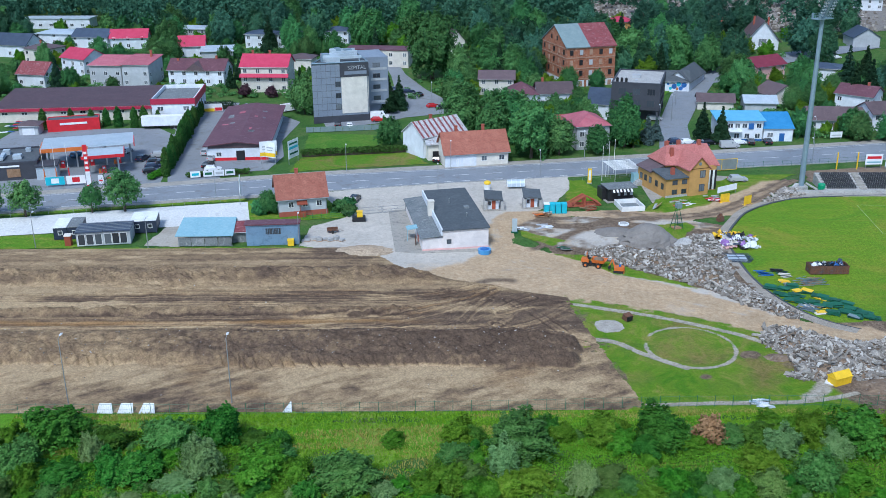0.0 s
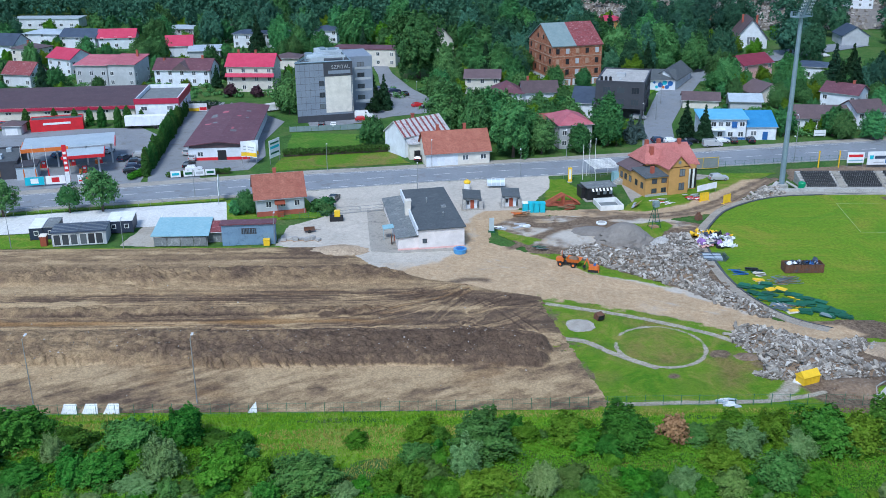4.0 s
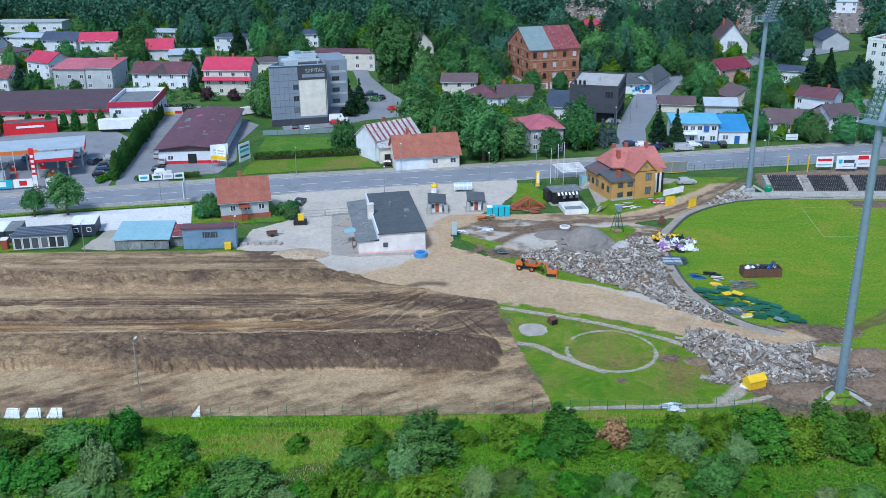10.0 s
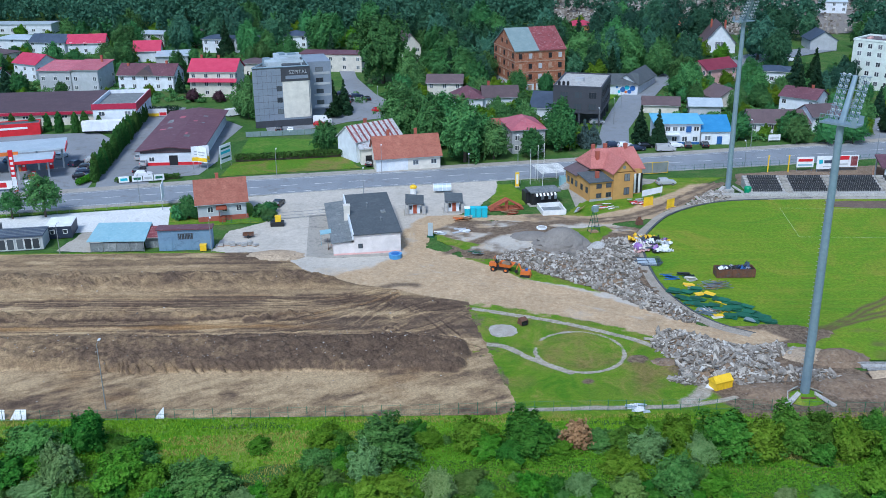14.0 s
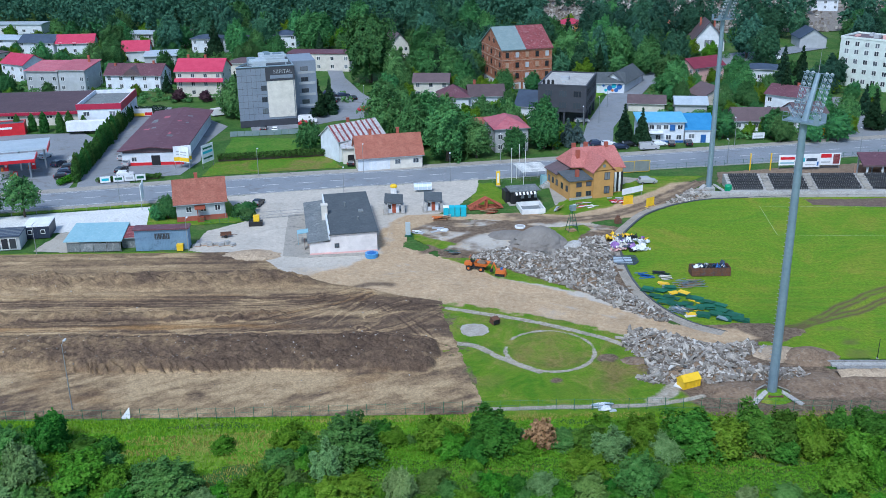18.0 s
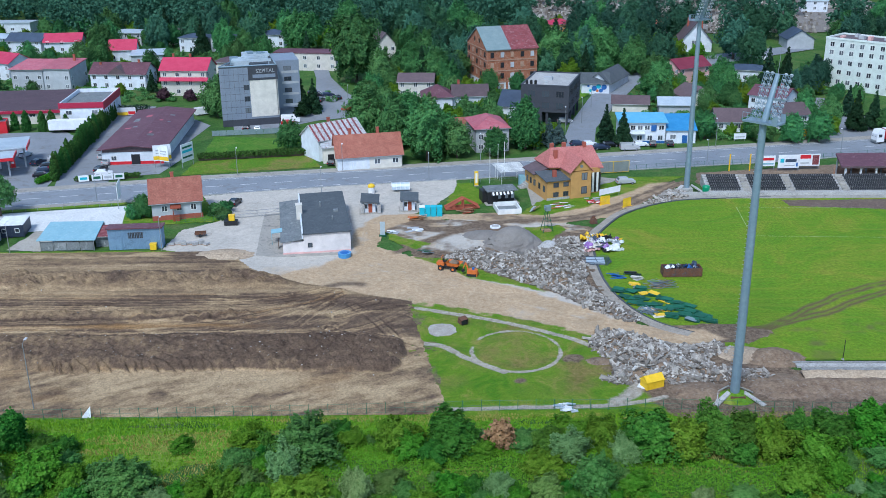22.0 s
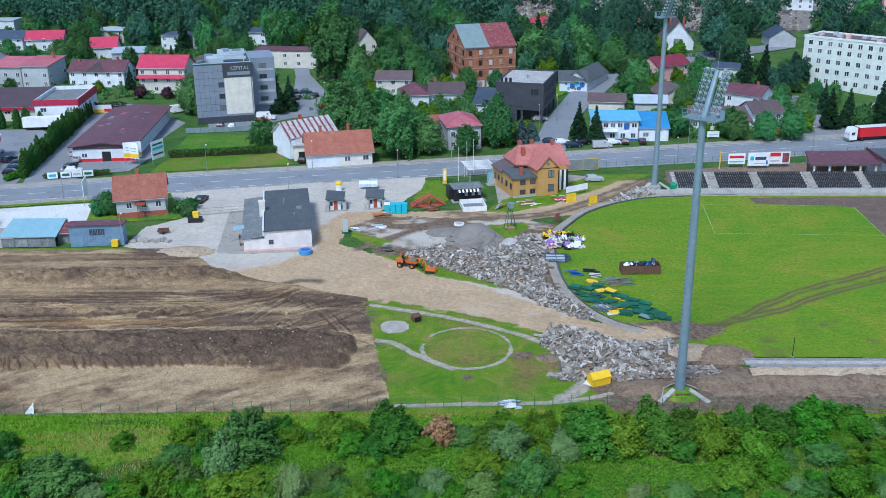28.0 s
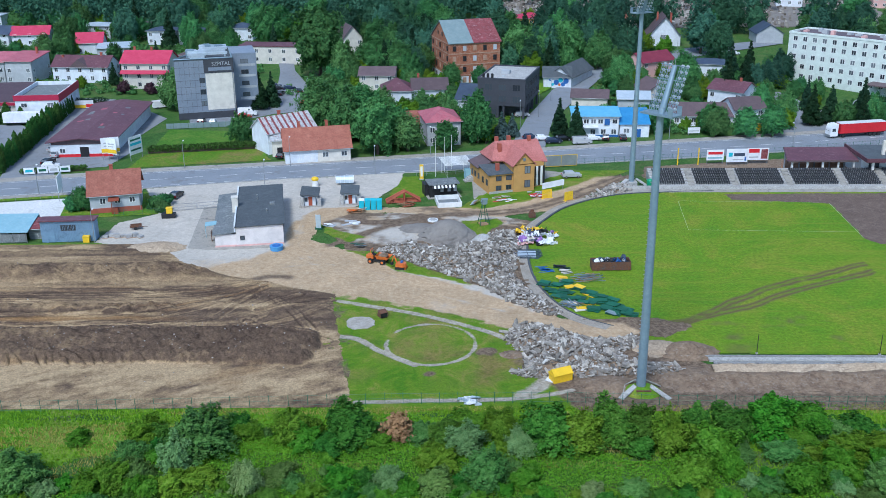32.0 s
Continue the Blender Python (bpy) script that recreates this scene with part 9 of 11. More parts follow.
for i in range(4):
    part("frame", lattice([0.2 * i, 0.2 * i + 0.1, 2.4 + 0.2 * i, 2.5 + 0.2 * i, 5.0 + 0.2 * i, 5.1 + 0.2 * i], [-1.6, -1.5, 0, 0.1, 1.5, 1.6], -0.04, 0.04), M_R_NAVY, e, "", pose(0, 1.6, 0.1 + 0.14 * i, 90, 0, 2 * i))
    part("sheet", Shape().box(1.2, 0.1, 0.03 + 0.14 * i, 4.6, 3.0, 0.06 + 0.14 * i), M_R_PALE, e)
r = random.Random(77)
e = thing("tarpaulin_heap", 57.6, 179.0, 0, "heap of crumpled white, yellow, black and purple banners", "heap")
for i in range(58):
    x, y = r.uniform(-3.6, 4.0), r.uniform(-4.0, 4.6)
    if math.hypot(x / 4.2, y / 5.0) > 1:
        continue
    m = M_YELLOW if y > 2 and i % 2 else (M_CANVAS, M_CANVAS, M_BLACK, M_CANVAS, M_PURPLE, M_CANVAS, M_R_NAVY, M_CREAM)[i % 8]
    part("banner", crumpled(r.uniform(1.0, 2.6), r.uniform(0.8, 1.6), 0.7, i + 200), m, e, "", pose(x, y, 0.25 + 0.7 * max(0, 1 - math.hypot(x, y) / 4.5) + 0.008 * i, r.uniform(-18, 18), r.uniform(-18, 18), r.uniform(0, 180)))
for i in range(5):
    part("banner", crumpled(1.8, 1.1, 0.35, i + 300), M_PINKW, e, "crumpled pink banner", pose(-4.2 + 0.7 * i, -3.8 + 0.25 * i, 0.3 + 0.05 * i, 0, 0, 20 * i))

# ---- small things round the yards ----
e = thing("water_tank", 7.6, 174.0, 5, "blue plastic water tank beside the white building", "tank")
part("tub", Shape().beam((0, 0, 0), (0, 0, 0.9), 1.2, 1.3, 14), M_TANK, e)
part("lid", Shape().beam((0, 0, 0.9), (0, 0, 1.1), 0.9, 0.5, 12), M_BLUEP, e)
for x, y, s, lb in ((-30.3, 178.9, 1.0, "yellow waste bin beside the blue shed"), (-17.9, 193.6, 1.0, "yellow crate on a black trailer")):
    e = thing("waste_bin", x, y, 5, lb, "bin")
    part("body", Shape().box(-0.6, -0.5, 0.1 + (0.9 if x > -20 else 0), 0.6, 0.5, 1.2 + (0.9 if x > -20 else 0)), M_YELLOW, e)
    part("lid", Shape().box(-0.65, -0.55, 1.2 + (0.9 if x > -20 else 0), 0.65, 0.55, 1.32 + (0.9 if x > -20 else 0)), M_YELLOW, e)
    part("base", Shape().box(-0.55, -0.45, 0, 0.55, 0.45, 0.1) if x < -20 else Shape().box(-1.6, -0.8, 0, 1.2, 0.8, 0.98), M_BLACK, e)
e = thing("handcart", -22.9, 186.4, 10, "small rusty two-wheeled trailer in the yard", "trailer")
part("tray", Shape().box(-1.1, -0.6, 0.5, 1.1, 0.6, 0.6).box(-1.1, -0.6, 0.6, 1.1, -0.55, 1.0).box(-1.1, 0.55, 0.6, 1.1, 0.6, 1.0), M_RUSTY, e)
part("drawbar", Shape().beam((1.1, 0, 0.5), (2.3, 0, 0.35), 0.05), M_RUSTY, e)
for sy in (-1, 1):
    part("wheel", Shape().beam((0, sy * 0.65, 0.35), (0, sy * 0.8, 0.35), 0.35, 0.35, 10), M_TYRE, e)
for i in range(7):
    f = thing("block_pallet", -27.4 + i * 1.15, 181.3 + (i % 2) * 0.5, i * 9, "pallet of grey concrete blocks", "pallet", "block pallets")
    part("blocks", Shape().box(-0.5, -0.4, 0.12, 0.5, 0.4, 0.5 + 0.2 * (i % 3)), M_CONC, f)
    part("pallet", Shape().box(-0.55, -0.45, 0, 0.55, 0.45, 0.12), M_WOOD, f)
planks("board_pile", 16.2, 187.6, -10, 9, 1.8, 0.5, [M_CANVAS, M_GREYW, M_GREENP], "white boards and sheets dropped on the ground", 31, spread=1.0, lift=0.03)
planks("board_pile", 20.5, 189.2, 5, 7, 2.6, 0.7, [M_GREYW, M_CANVAS], "pale sheets spread on the soil", 32, spread=1.2, lift=0.02)
planks("scrap_pile", 23.2, 175.2, -20, 12, 1.8, 0.3, [M_GREENP, M_STEEL, M_BLACK], "dark scrap metal on the grass", 33, spread=0.8)
planks("scrap_pile", 52.5, 204.0, 10, 14, 2.0, 0.35, [M_RED, M_CANVAS, M_WOOD, M_CANVAS], "red and white scrap at the ochre house", 34, spread=2.0, lift=0.04)
planks("scrap_pile", 60.0, 206.4, 10, 16, 1.8, 0.6, [M_RED, M_CANVAS, M_CANVAS, M_GREYW], "white and red scrap beside the ochre house", 35, spread=1.6)
planks("board_pile", 46.4, 201.2, 60, 6, 3.4, 0.3, [M_WOOD, M_GREYW], "planks lying on the grass", 36, spread=0.6)
planks("litter", 43.0, 115.9, 3, 16, 1.2, 0.6, [M_CANVAS, M_CANVAS, M_R_PALE], "white plastic sheets dumped at the fence", 37, spread=1.2, lift=0.06)
e = thing("manhole_slab", 37.2, 190.2, 0, "pale round concrete slab in the soil", "slab")
part("disc", Shape().beam((0, 0, 0), (0, 0, 0.3), 1.1, 1.1, 16), M_CANVAS, e)
part("rim", Shape().beam((0, 0, 0.3), (0, 0, 0.34), 0.8, 0.8, 16), M_CONC, e)
e = thing("green_bin", 86.3, 212.6, 0, "green plastic waste bin at the mast", "bin")
part("body", Shape().beam((0, 0, 0), (0, 0, 1.6), 0.75, 0.85, 12), M_GREENB, e)
part("lid", Shape().ball((0, 0, 1.6), 0.85, 12, 6, 0.4), M_GREENB, e)
e = thing("info_board", 14.2, 185.6, 0, "narrow grey information column", "sign")
part("column", Shape().box(-0.5, -0.15, 0, 0.5, 0.15, 3.0), M_R_PALE, e)
part("foot", Shape().box(-0.7, -0.4, 0, 0.7, 0.4, 0.3), M_GREENP, e)
for x, lb in ((-46.0, 0), (-43.2, 1), (-40.3, 2)):
    f = thing("white_board", x, 114.3, 0, "white board leaning on the boundary fence", "board", "white boards")
    part("sheet", Shape().slab([(-1.1, -0.1, 0.05), (1.1, -0.1, 0.05), (0.95, 0.55, 1.25), (-0.75 + 0.15 * lb, 0.55, 1.25)], 0.06), M_CANVAS, f)
    part("prop", Shape().beam((0, 0.5, 1.0), (0, 0.9, 0), 0.04), M_WOOD, f)
f = thing("white_board", -21.2, 114.4, 0, "pointed white sheet at the boundary fence", "board")
part("sheet", Shape().slab([(-0.8, -0.1, 0.05), (0.5, -0.1, 0.05), (0.4, 0.4, 1.5)], 0.06), M_CANVAS, f)
part("prop", Shape().beam((0.3, 0.4, 1.2), (0.3, 0.8, 0), 0.04), M_WOOD, f)

# ---- filling station ----
e = thing("filling_station_canopy", -98.0, 227.0, 17, "filling station canopy with pale roof and orange-red edge", "canopy")
part("roof", Shape().box(0, 5.0, 5.6, 22, 17.0, 5.9), M_R_PALE, e, "pale sheet canopy roof")
part("roof", Shape().box(9.8, -2.6, 4.9, 19.5, 5.0, 5.2), M_R_PALE, e, "lower pale canopy roof")
part("edge", Shape().box(-0.2, 4.8, 5.0, 11.0, 5.0, 5.95).box(-0.2, 5.0, 5.0, 0, 13, 5.95), M_ORANGE, e, "orange canopy edge")
part("edge", Shape().box(9.6, -2.8, 4.5, 19.7, -2.6, 5.25).box(19.5, -2.6, 4.5, 19.7, 5.0, 5.25).box(22.0, 5.0, 5.0, 22.2, 13, 5.95), M_RED, e, "red canopy edge")
for x, y in ((1.5, 8.0), (8, 8.0), (15, 8), (21, 8), (11, 0), (18, 0)):
    part("column", Shape().box(x - 0.2, y - 0.2, 0, x + 0.2, y + 0.2, 5.6 if y > 4 else 4.9), M_GREYW, e)
for x, y in ((14.5, 0), (4.5, 8), (11.5, 8), (18, 8)):
    f = thing("fuel_pump", -98 + x * 0.956 - y * 0.292, 227 + x * 0.292 + y * 0.956, 17, "red and white fuel pump under the canopy", "pump", "fuel pumps")
    part("cabinet", Shape().box(-0.5, -0.3, 0.15, 0.5, 0.3, 1.9), M_RED, f)
    part("plinth", Shape().box(-1.4, -0.5, 0, 1.4, 0.5, 0.15), M_CONC, f)
    part("display", Shape().box(-0.3, -0.33, 1.2, 0.3, -0.3, 1.7), M_CANVAS, f)
    part("crate", Shape().box(-1.3, -0.4, 0.15, -0.7, 0.4, 1.2), M_ORANGE, f)
e = thing("restaurant_building", -120.0, 221.5, 14, "dark flat-roofed restaurant with rooftop ducts", "restaurant")
part("wall", Shape().box(0, 0, 0, 22, 15, 4.0), M_DARKW, e)
part("roof", Shape().box(0.3, 0.3, 4.0, 21.7, 14.7, 4.1), M_R_DARK, e)
part("parapet", Shape().box(-0.1, -0.1, 4.0, 22.1, 0.3, 4.5).box(-0.1, 14.7, 4.0, 22.1, 15.1, 4.5).box(-0.1, 0.3, 4.0, 0.3, 14.7, 4.5).box(21.7, 0.3, 4.0, 22.1, 14.7, 4.5), M_DARKW, e)
part("glass_corner", Shape().box(21.8, -1.6, 0, 26.5, 3.6, 3.2), M_R_PALE, e, "glazed corner bay")
part("bay_roof", Shape().box(21.5, -1.9, 3.2, 26.8, 3.9, 3.6), M_DARKW, e)
part("lettering_bar", Shape().box(8, -0.16, 3.3, 18, -0.1, 3.7), M_CANVAS, e)
part("poster", Shape().box(15, -0.14, 0.8, 18, -0.02, 2.8), M_WOOD, e, "food poster in brown tones")
part("yellow_sign", Shape().box(21.8, 4.4, 2.4, 22.0, 7.2, 4.2), M_YELLOW, e)
for x, y, w, d, h in ((9, 5, 3, 2, 1.6), (13, 9, 1.6, 1.6, 1.2), (16, 4, 2, 2, 1.0), (6, 10, 2.4, 1.6, 1.4), (18, 11, 1.2, 1.2, 0.9)):
    part("rooftop_unit", Shape().box(x, y, 4.1, x + w, y + d, 4.1 + h), M_R_PALE, e)
part("duct", Shape().box(4, 3, 4.3, 14, 3.9, 5.1).box(13, 3.9, 4.3, 14, 8, 5.1), M_R_PALE, e, "pale metal duct")
e = thing("price_totem", -84.2, 220.4, 10, "tall red and white price totem", "sign")
part("pylon", Shape().box(-0.5, -0.2, 0, 0.5, 0.2, 10), M_RED, e)
part("panel", Shape().box(-0.5, -0.24, 0.3, 0.5, -0.2, 3.6), M_CANVAS, e)
for i in range(4):
    part("price_row", Shape().box(-0.35, -0.26, 4.2 + i * 1.2, 0.35, -0.2, 4.8 + i * 1.2), M_CANVAS, e)
for x, y in ((-95.4, 222.4), (-92.8, 223.0), (-90.0, 223.6)):
    f = thing("flag_mast", x, y, 0, "white flag mast with a furled orange flag", "flagpole", "station flags")
    part("pole", Shape().beam((0, 0, 0), (0, 0, 9.4), 0.07, 0.04, 6), M_WFRAME, f)
    part("flag", Shape().beam((0.1, 0, 1.0), (0.06, 0, 3.6), 0.2, 0.1, 6), M_ORANGE if x < -91 else M_RED, f)
for i, x in enumerate((-81.6, -79.6)):
    f = thing("price_board", x, 221.2, 8, "small price board at the kerb", "sign")
    part("board", Shape().box(-0.6, -0.1, 0.2, 0.6, 0.1, 2.4 - 0.5 * i), M_CANVAS if i == 0 else M_RED, f)
    part("bar", Shape().box(-0.4, -0.13, 0.9, 0.4, -0.1, 1.3), M_RED if i == 0 else M_CANVAS, f)
e = house(-114.4, 273.8, 16, 14.4, 5, 3.2, M_RED, M_R_DARK, 'parapet', 0.1, "long red car wash hut with a dark roof", name="car_wash", category="hut", parapet=0.3)
part("lettering_bar", Shape().box(3.5, -0.06, 1.9, 11, -0.02, 2.5), M_CANVAS, e)
house(-121.3, 270.6, 6, 5.4, 5, 2.6, M_GREYW, M_R_BROWN, 'hip', 1.0, "small grey garage with a brown roof", name="garage", category="garage", door=('f', 2.6, 3.4, 2.1, M_CANVAS))
e = thing("lorry_trailer", -88, 276.5, 6, "white covered lorry trailer at the shop", "trailer")
part("box", Shape().box(0, 0, 1.0, 12, 2.5, 3.8), M_CANVAS, e)
part("chassis", Shape().box(0.5, 0.3, 0.6, 11.5, 2.2, 1.0), M_BLACK, e)
for x in (8.5, 9.8):
    part("wheel", Shape().beam((x, 0.0, 0.5), (x, 0.4, 0.5), 0.5, 0.5, 10), M_TYRE, e)
planks("market_stuff", -124, 279.5, 5, 40, 2.4, 1.2, [M_RED, M_BLUEP, M_CANVAS, M_GREENP, M_RED], "colourful goods stacked outside the retail hall", 51, spread=5.0, lift=0.2)


# ---- hedges, graves, grass ----
def hedge(name, x0, y0, x1, y1, wd, h, leaf, label, seed, n=3000, size=0.2):
    rs = np.random.RandomState(seed)
    ln = math.hypot(x1 - x0, y1 - y0)
    k = max(3, int(ln / (wd * 0.6)))
    c = [(ln * (i + 0.5) / k, rs.uniform(-0.1, 0.1) * wd, h * 0.5 + rs.uniform(-0.05, 0.05)) for i in range(k)]
    r = [max(wd * 0.55, h * 0.55) * rs.uniform(0.9, 1.1) for i in range(k)]
    e = thing(name, x0, y0, math.degrees(math.atan2(y1 - y0, x1 - x0)), label, "hedge")
    part("foliage", quads_mesh("foliage", leaf_cloud(rs, c, r, n, size), leaf), None, e)
    part("stems", Shape().box(0.2, -0.1, 0, ln - 0.2, 0.1, h * 0.6), M_BARK, e)
    return e


# ---- trees and shrubs ----
def leaf_cloud(rs, centres, radii, n, size, squash=0.95, tall=None):
    """n leaf quads over the shells of several blobs; returns points and faces as arrays."""
    centres, radii = np.array(centres, float), np.array(radii, float)
    pick = rs.choice(len(radii), n, p=radii ** 2 / (radii ** 2).sum())
    d = rs.normal(size=(n, 3))
    d /= np.linalg.norm(d, axis=1)[:, None]
    d[:, 2] = np.where(d[:, 2] < -0.45, -d[:, 2], d[:, 2])
    r = radii[pick] * (1.12 - 0.62 * rs.rand(n) ** 1.6)
    shape_ = np.stack([np.ones(n), np.ones(n), np.full(n, squash) if tall is None else np.array(tall)[pick]], 1)
    if tall is not None:
        r = r * np.where(d[:, 2] > 0, 1.0, 1.0)
        shape_[:, :2] *= np.clip(1.15 - 0.75 * d[:, 2], 0.25, 1.4)[:, None]
    pos = centres[pick] + d * r[:, None] * shape_
    pos[:, 2] = np.maximum(pos[:, 2], 0.05 * rs.rand(n))
    nrm = d * 0.8 + rs.normal(size=(n, 3)) * 0.5
    nrm /= np.linalg.norm(nrm, axis=1)[:, None]
    a = np.cross(nrm, rs.normal(size=(n, 3)))
    a /= np.linalg.norm(a, axis=1)[:, None]
    b = np.cross(nrm, a)
    s = size * (0.6 + 0.8 * rs.rand(n))[:, None]
    a, b = a * s, b * s * 0.7
    v = np.stack([pos - a, pos - b * 0.9 + a * 0.15, pos + a, pos + b], 1).reshape(-1, 3)
    return v


def quads_mesh(name, v, material):
    n = len(v) // 4
    me = bpy.data.meshes.new(name)
    me.vertices.add(len(v))
    me.vertices.foreach_set("co", v.astype(np.float32).ravel())
    me.loops.add(4 * n)
    me.loops.foreach_set("vertex_index", np.arange(4 * n, dtype=np.int32))
    me.polygons.add(n)
    me.polygons.foreach_set("loop_start", np.arange(0, 4 * n, 4, dtype=np.int32))
    me.update(calc_edges=True)
    if material:
        me.materials.append(material)
    return me


def crown_blobs(rs, w, h, z0, k, cone=False):
    c, r = [], []
    k = k if cone else int(k * 1.7)
    for i in range(k):
        f = (i + 0.5) / k
        a = i * 2.4 + rs.rand()
        if cone:
            z = z0 + h * f
            rad = w / 2 * (1 - f) * 0.75 if cone != "column" else w * 0.24 * (1 - f ** 3)
            c.append((rad * math.cos(a), rad * math.sin(a), z))
            r.append(max(0.35, w * 0.28 * (1.1 - f)) if cone != "column" else w * 0.22 * (1.1 - f ** 4))
        else:
            z = z0 + h * (0.2 + 0.62 * f)
            spread = w * 0.42 * math.sqrt(max(0.05, 1 - (2 * f - 0.85) ** 2 * 0.8)) * (0.55 + 0.6 * rs.rand())
            c.append((spread * math.cos(a), spread * math.sin(a), z))
            r.append(w * (0.055 + 0.11 * rs.rand()))
    return c, r


def trunk_shape(h, r, limbs, rs, reach):
    s = Shape().beam((0, 0, -0.4), (0.05 * h * (rs.rand() - 0.5), 0, h * 0.55), r, r * 0.6, 7)
    s.beam((0, 0, h * 0.5), (0.1, 0.1, h * 0.85), r * 0.6, r * 0.2, 6)
    for i in range(limbs):
        a = i * 2.4
        z = h * (0.3 + 0.4 * i / max(1, limbs))
        s.beam((0, 0, z), (reach * math.cos(a), reach * math.sin(a), z + h * 0.22), r * 0.4, r * 0.12, 5)
    return s


def make_tree(name, seed, w, h, leaves, size, leaf, label, category="tree", low=0.22, blobs=14, cone=False, group=""):
    rs = np.random.RandomState(seed)
    e = place_empty(name, 0, 0, 0, 0)
    tagged(e, label, category, group)
    part("trunk", trunk_shape(h, 0.028 * h + 0.04, 0 if cone else 6, rs, w * 0.28), M_BARK, e)
    if cone:
        c, r = crown_blobs(rs, w, h * (1 - low), h * low, blobs, cone)
        v = leaf_cloud(rs, c, r, leaves, size)
    else:
        v = leaf_mass(rs, leaves, size, (0.43 * w, 0.43 * w, 0.47 * h * (1 - low)), (0, 0, h * (low + 0.47 * (1 - low))), 0.0, 1.15, -0.85)
    part("crown", quads_mesh("crown", v, leaf), None, e)
    return e


def lumpy(rs, d, freq, waves=7):
    """Smooth swings of about -1 to 1 over the directions d."""
    out = np.zeros(len(d))
    for i in range(waves):
        k = rs.normal(size=3) * freq
        out += np.sin(d @ k + rs.rand() * 6.28)
    return out / math.sqrt(waves)


def leaf_mass(rs, leaves, size, radii, centre, sprays=0.0, fine=1.0, floor=-0.3):
    """Leaf quads over an uneven dome, in swelling clumps with creases between them; sprays: how far upright shoots reach out of it."""
    d = rs.normal(size=(leaves, 3))
    d /= np.linalg.norm(d, axis=1)[:, None]
    d[:, 2] = np.where(d[:, 2] < floor, -d[:, 2], d[:, 2])
    rad = 0.60 + 0.17 * lumpy(rs, d, 2.4) + 0.38 * np.abs(lumpy(rs, d, 4.2 * fine)) + 0.2 * np.abs(lumpy(rs, d, 9.0 * fine)) + 0.04 * lumpy(rs, d, 20.0)
    if sprays:
        rad = rad + sprays * np.clip(lumpy(rs, d * np.array([1, 1, 0.3]), 10.0), 0, 2) * np.clip(d[:, 2] + 0.35, 0, 1)
    rad = rad * (1 - 0.3 * rs.rand(leaves) ** 2.0) + 0.02 * rs.standard_exponential(leaves)
    flat = d.copy()
    flat[:, :2] *= np.where(d[:, 2] < 0.35, 1 + 0.25 * (0.35 - d[:, 2]), 1.0)[:, None]
    pos = flat * rad[:, None] * np.array(radii) + np.array(centre)
    pos[:, 2] = np.maximum(pos[:, 2], 0.08 * rs.rand(leaves))
    nrm = d + rs.normal(size=(leaves, 3)) * 0.5 + np.array([0, 0, 0.2])
    nrm /= np.linalg.norm(nrm, axis=1)[:, None]
    a = np.cross(nrm, rs.normal(size=(leaves, 3)))
    a /= np.linalg.norm(a, axis=1)[:, None]
    b = np.cross(nrm, a)
    q = size * (0.6 + 0.8 * rs.rand(leaves))[:, None]
    a, b = a * q, b * q * 0.6
    return np.stack([pos - a, pos - b * 0.9 + a * 0.15, pos + a, pos + b], 1).reshape(-1, 3)


def make_shrub(name, seed, w, h, leaves, size, leaf, label, category="bush", sprays=0.0):
    """A shrub in leaf from the ground up."""
    rs = np.random.RandomState(seed)
    e = place_empty(name, 0, 0, 0, 0)
    tagged(e, label, category)
    part("stem", Shape().beam((0, 0, -0.4), (0.1 * w, 0.05 * w, h * 0.6), 0.05 + 0.006 * h, 0.015, 5), M_BARK, e)
    part("crown", quads_mesh("crown", leaf_mass(rs, leaves, size, (0.43 * w, 0.43 * w, 0.60 * h), (0, 0, 0.34 * h), sprays), leaf), None, e)
    return e


# scrub on the river bank: each kind is built 5 m wide and 5 m high
KIND = {
    "dark": [make_shrub("bush", 1, 5, 5, 8959, 0.180, L_BANK, "dense dark green bush on the river bank"), make_shrub("bush", 2, 5, 5, 8959, 0.180, L_BANK, "dense dark leafy shrub on the river bank")],
    "green": [make_shrub("bush", 3, 5, 5, 8432, 0.180, L_BUSH, "bright green leafy bush on the river bank"), make_shrub("bush", 4, 5, 5, 8432, 0.180, L_BUSH, "mid-green spreading bush on the river bank", "bush", 0.1)],
    "lime": [make_shrub("young_tree", 5, 5, 5, 8432, 0.180, L_LIME, "young yellow-green tree on the river bank", "tree", 0.12), make_shrub("young_tree", 6, 5, 5, 8432, 0.171, L_LIME, "light green sapling with upright shoots", "tree", 0.22)],
    "sallow": [make_shrub("sallow", 7, 5, 5, 10540, 0.144, L_SALLOW, "soft grey-green sallow shrub on the river bank", "bush", 0.12), make_shrub("sallow", 8, 5, 5, 10540, 0.144, L_SALLOW, "rounded grey-green sallow shrub with fine twigs", "bush", 0.06)],
    "willow": [make_shrub("willow", 9, 5, 5, 9486, 0.144, L_WILLOW, "silvery willow shrub with upright sprays", "bush", 0.25), make_shrub("willow", 10, 5, 5, 9486, 0.144, L_WILLOW, "pale silver willow bush on the river bank", "bush", 0.2)],
}
DEAD = make_tree("withered_bush", 7, 2.6, 2.6, 1700, 0.15, L_BROWN, "withered brown bush on the river bank", "bush", 0.0, 22)
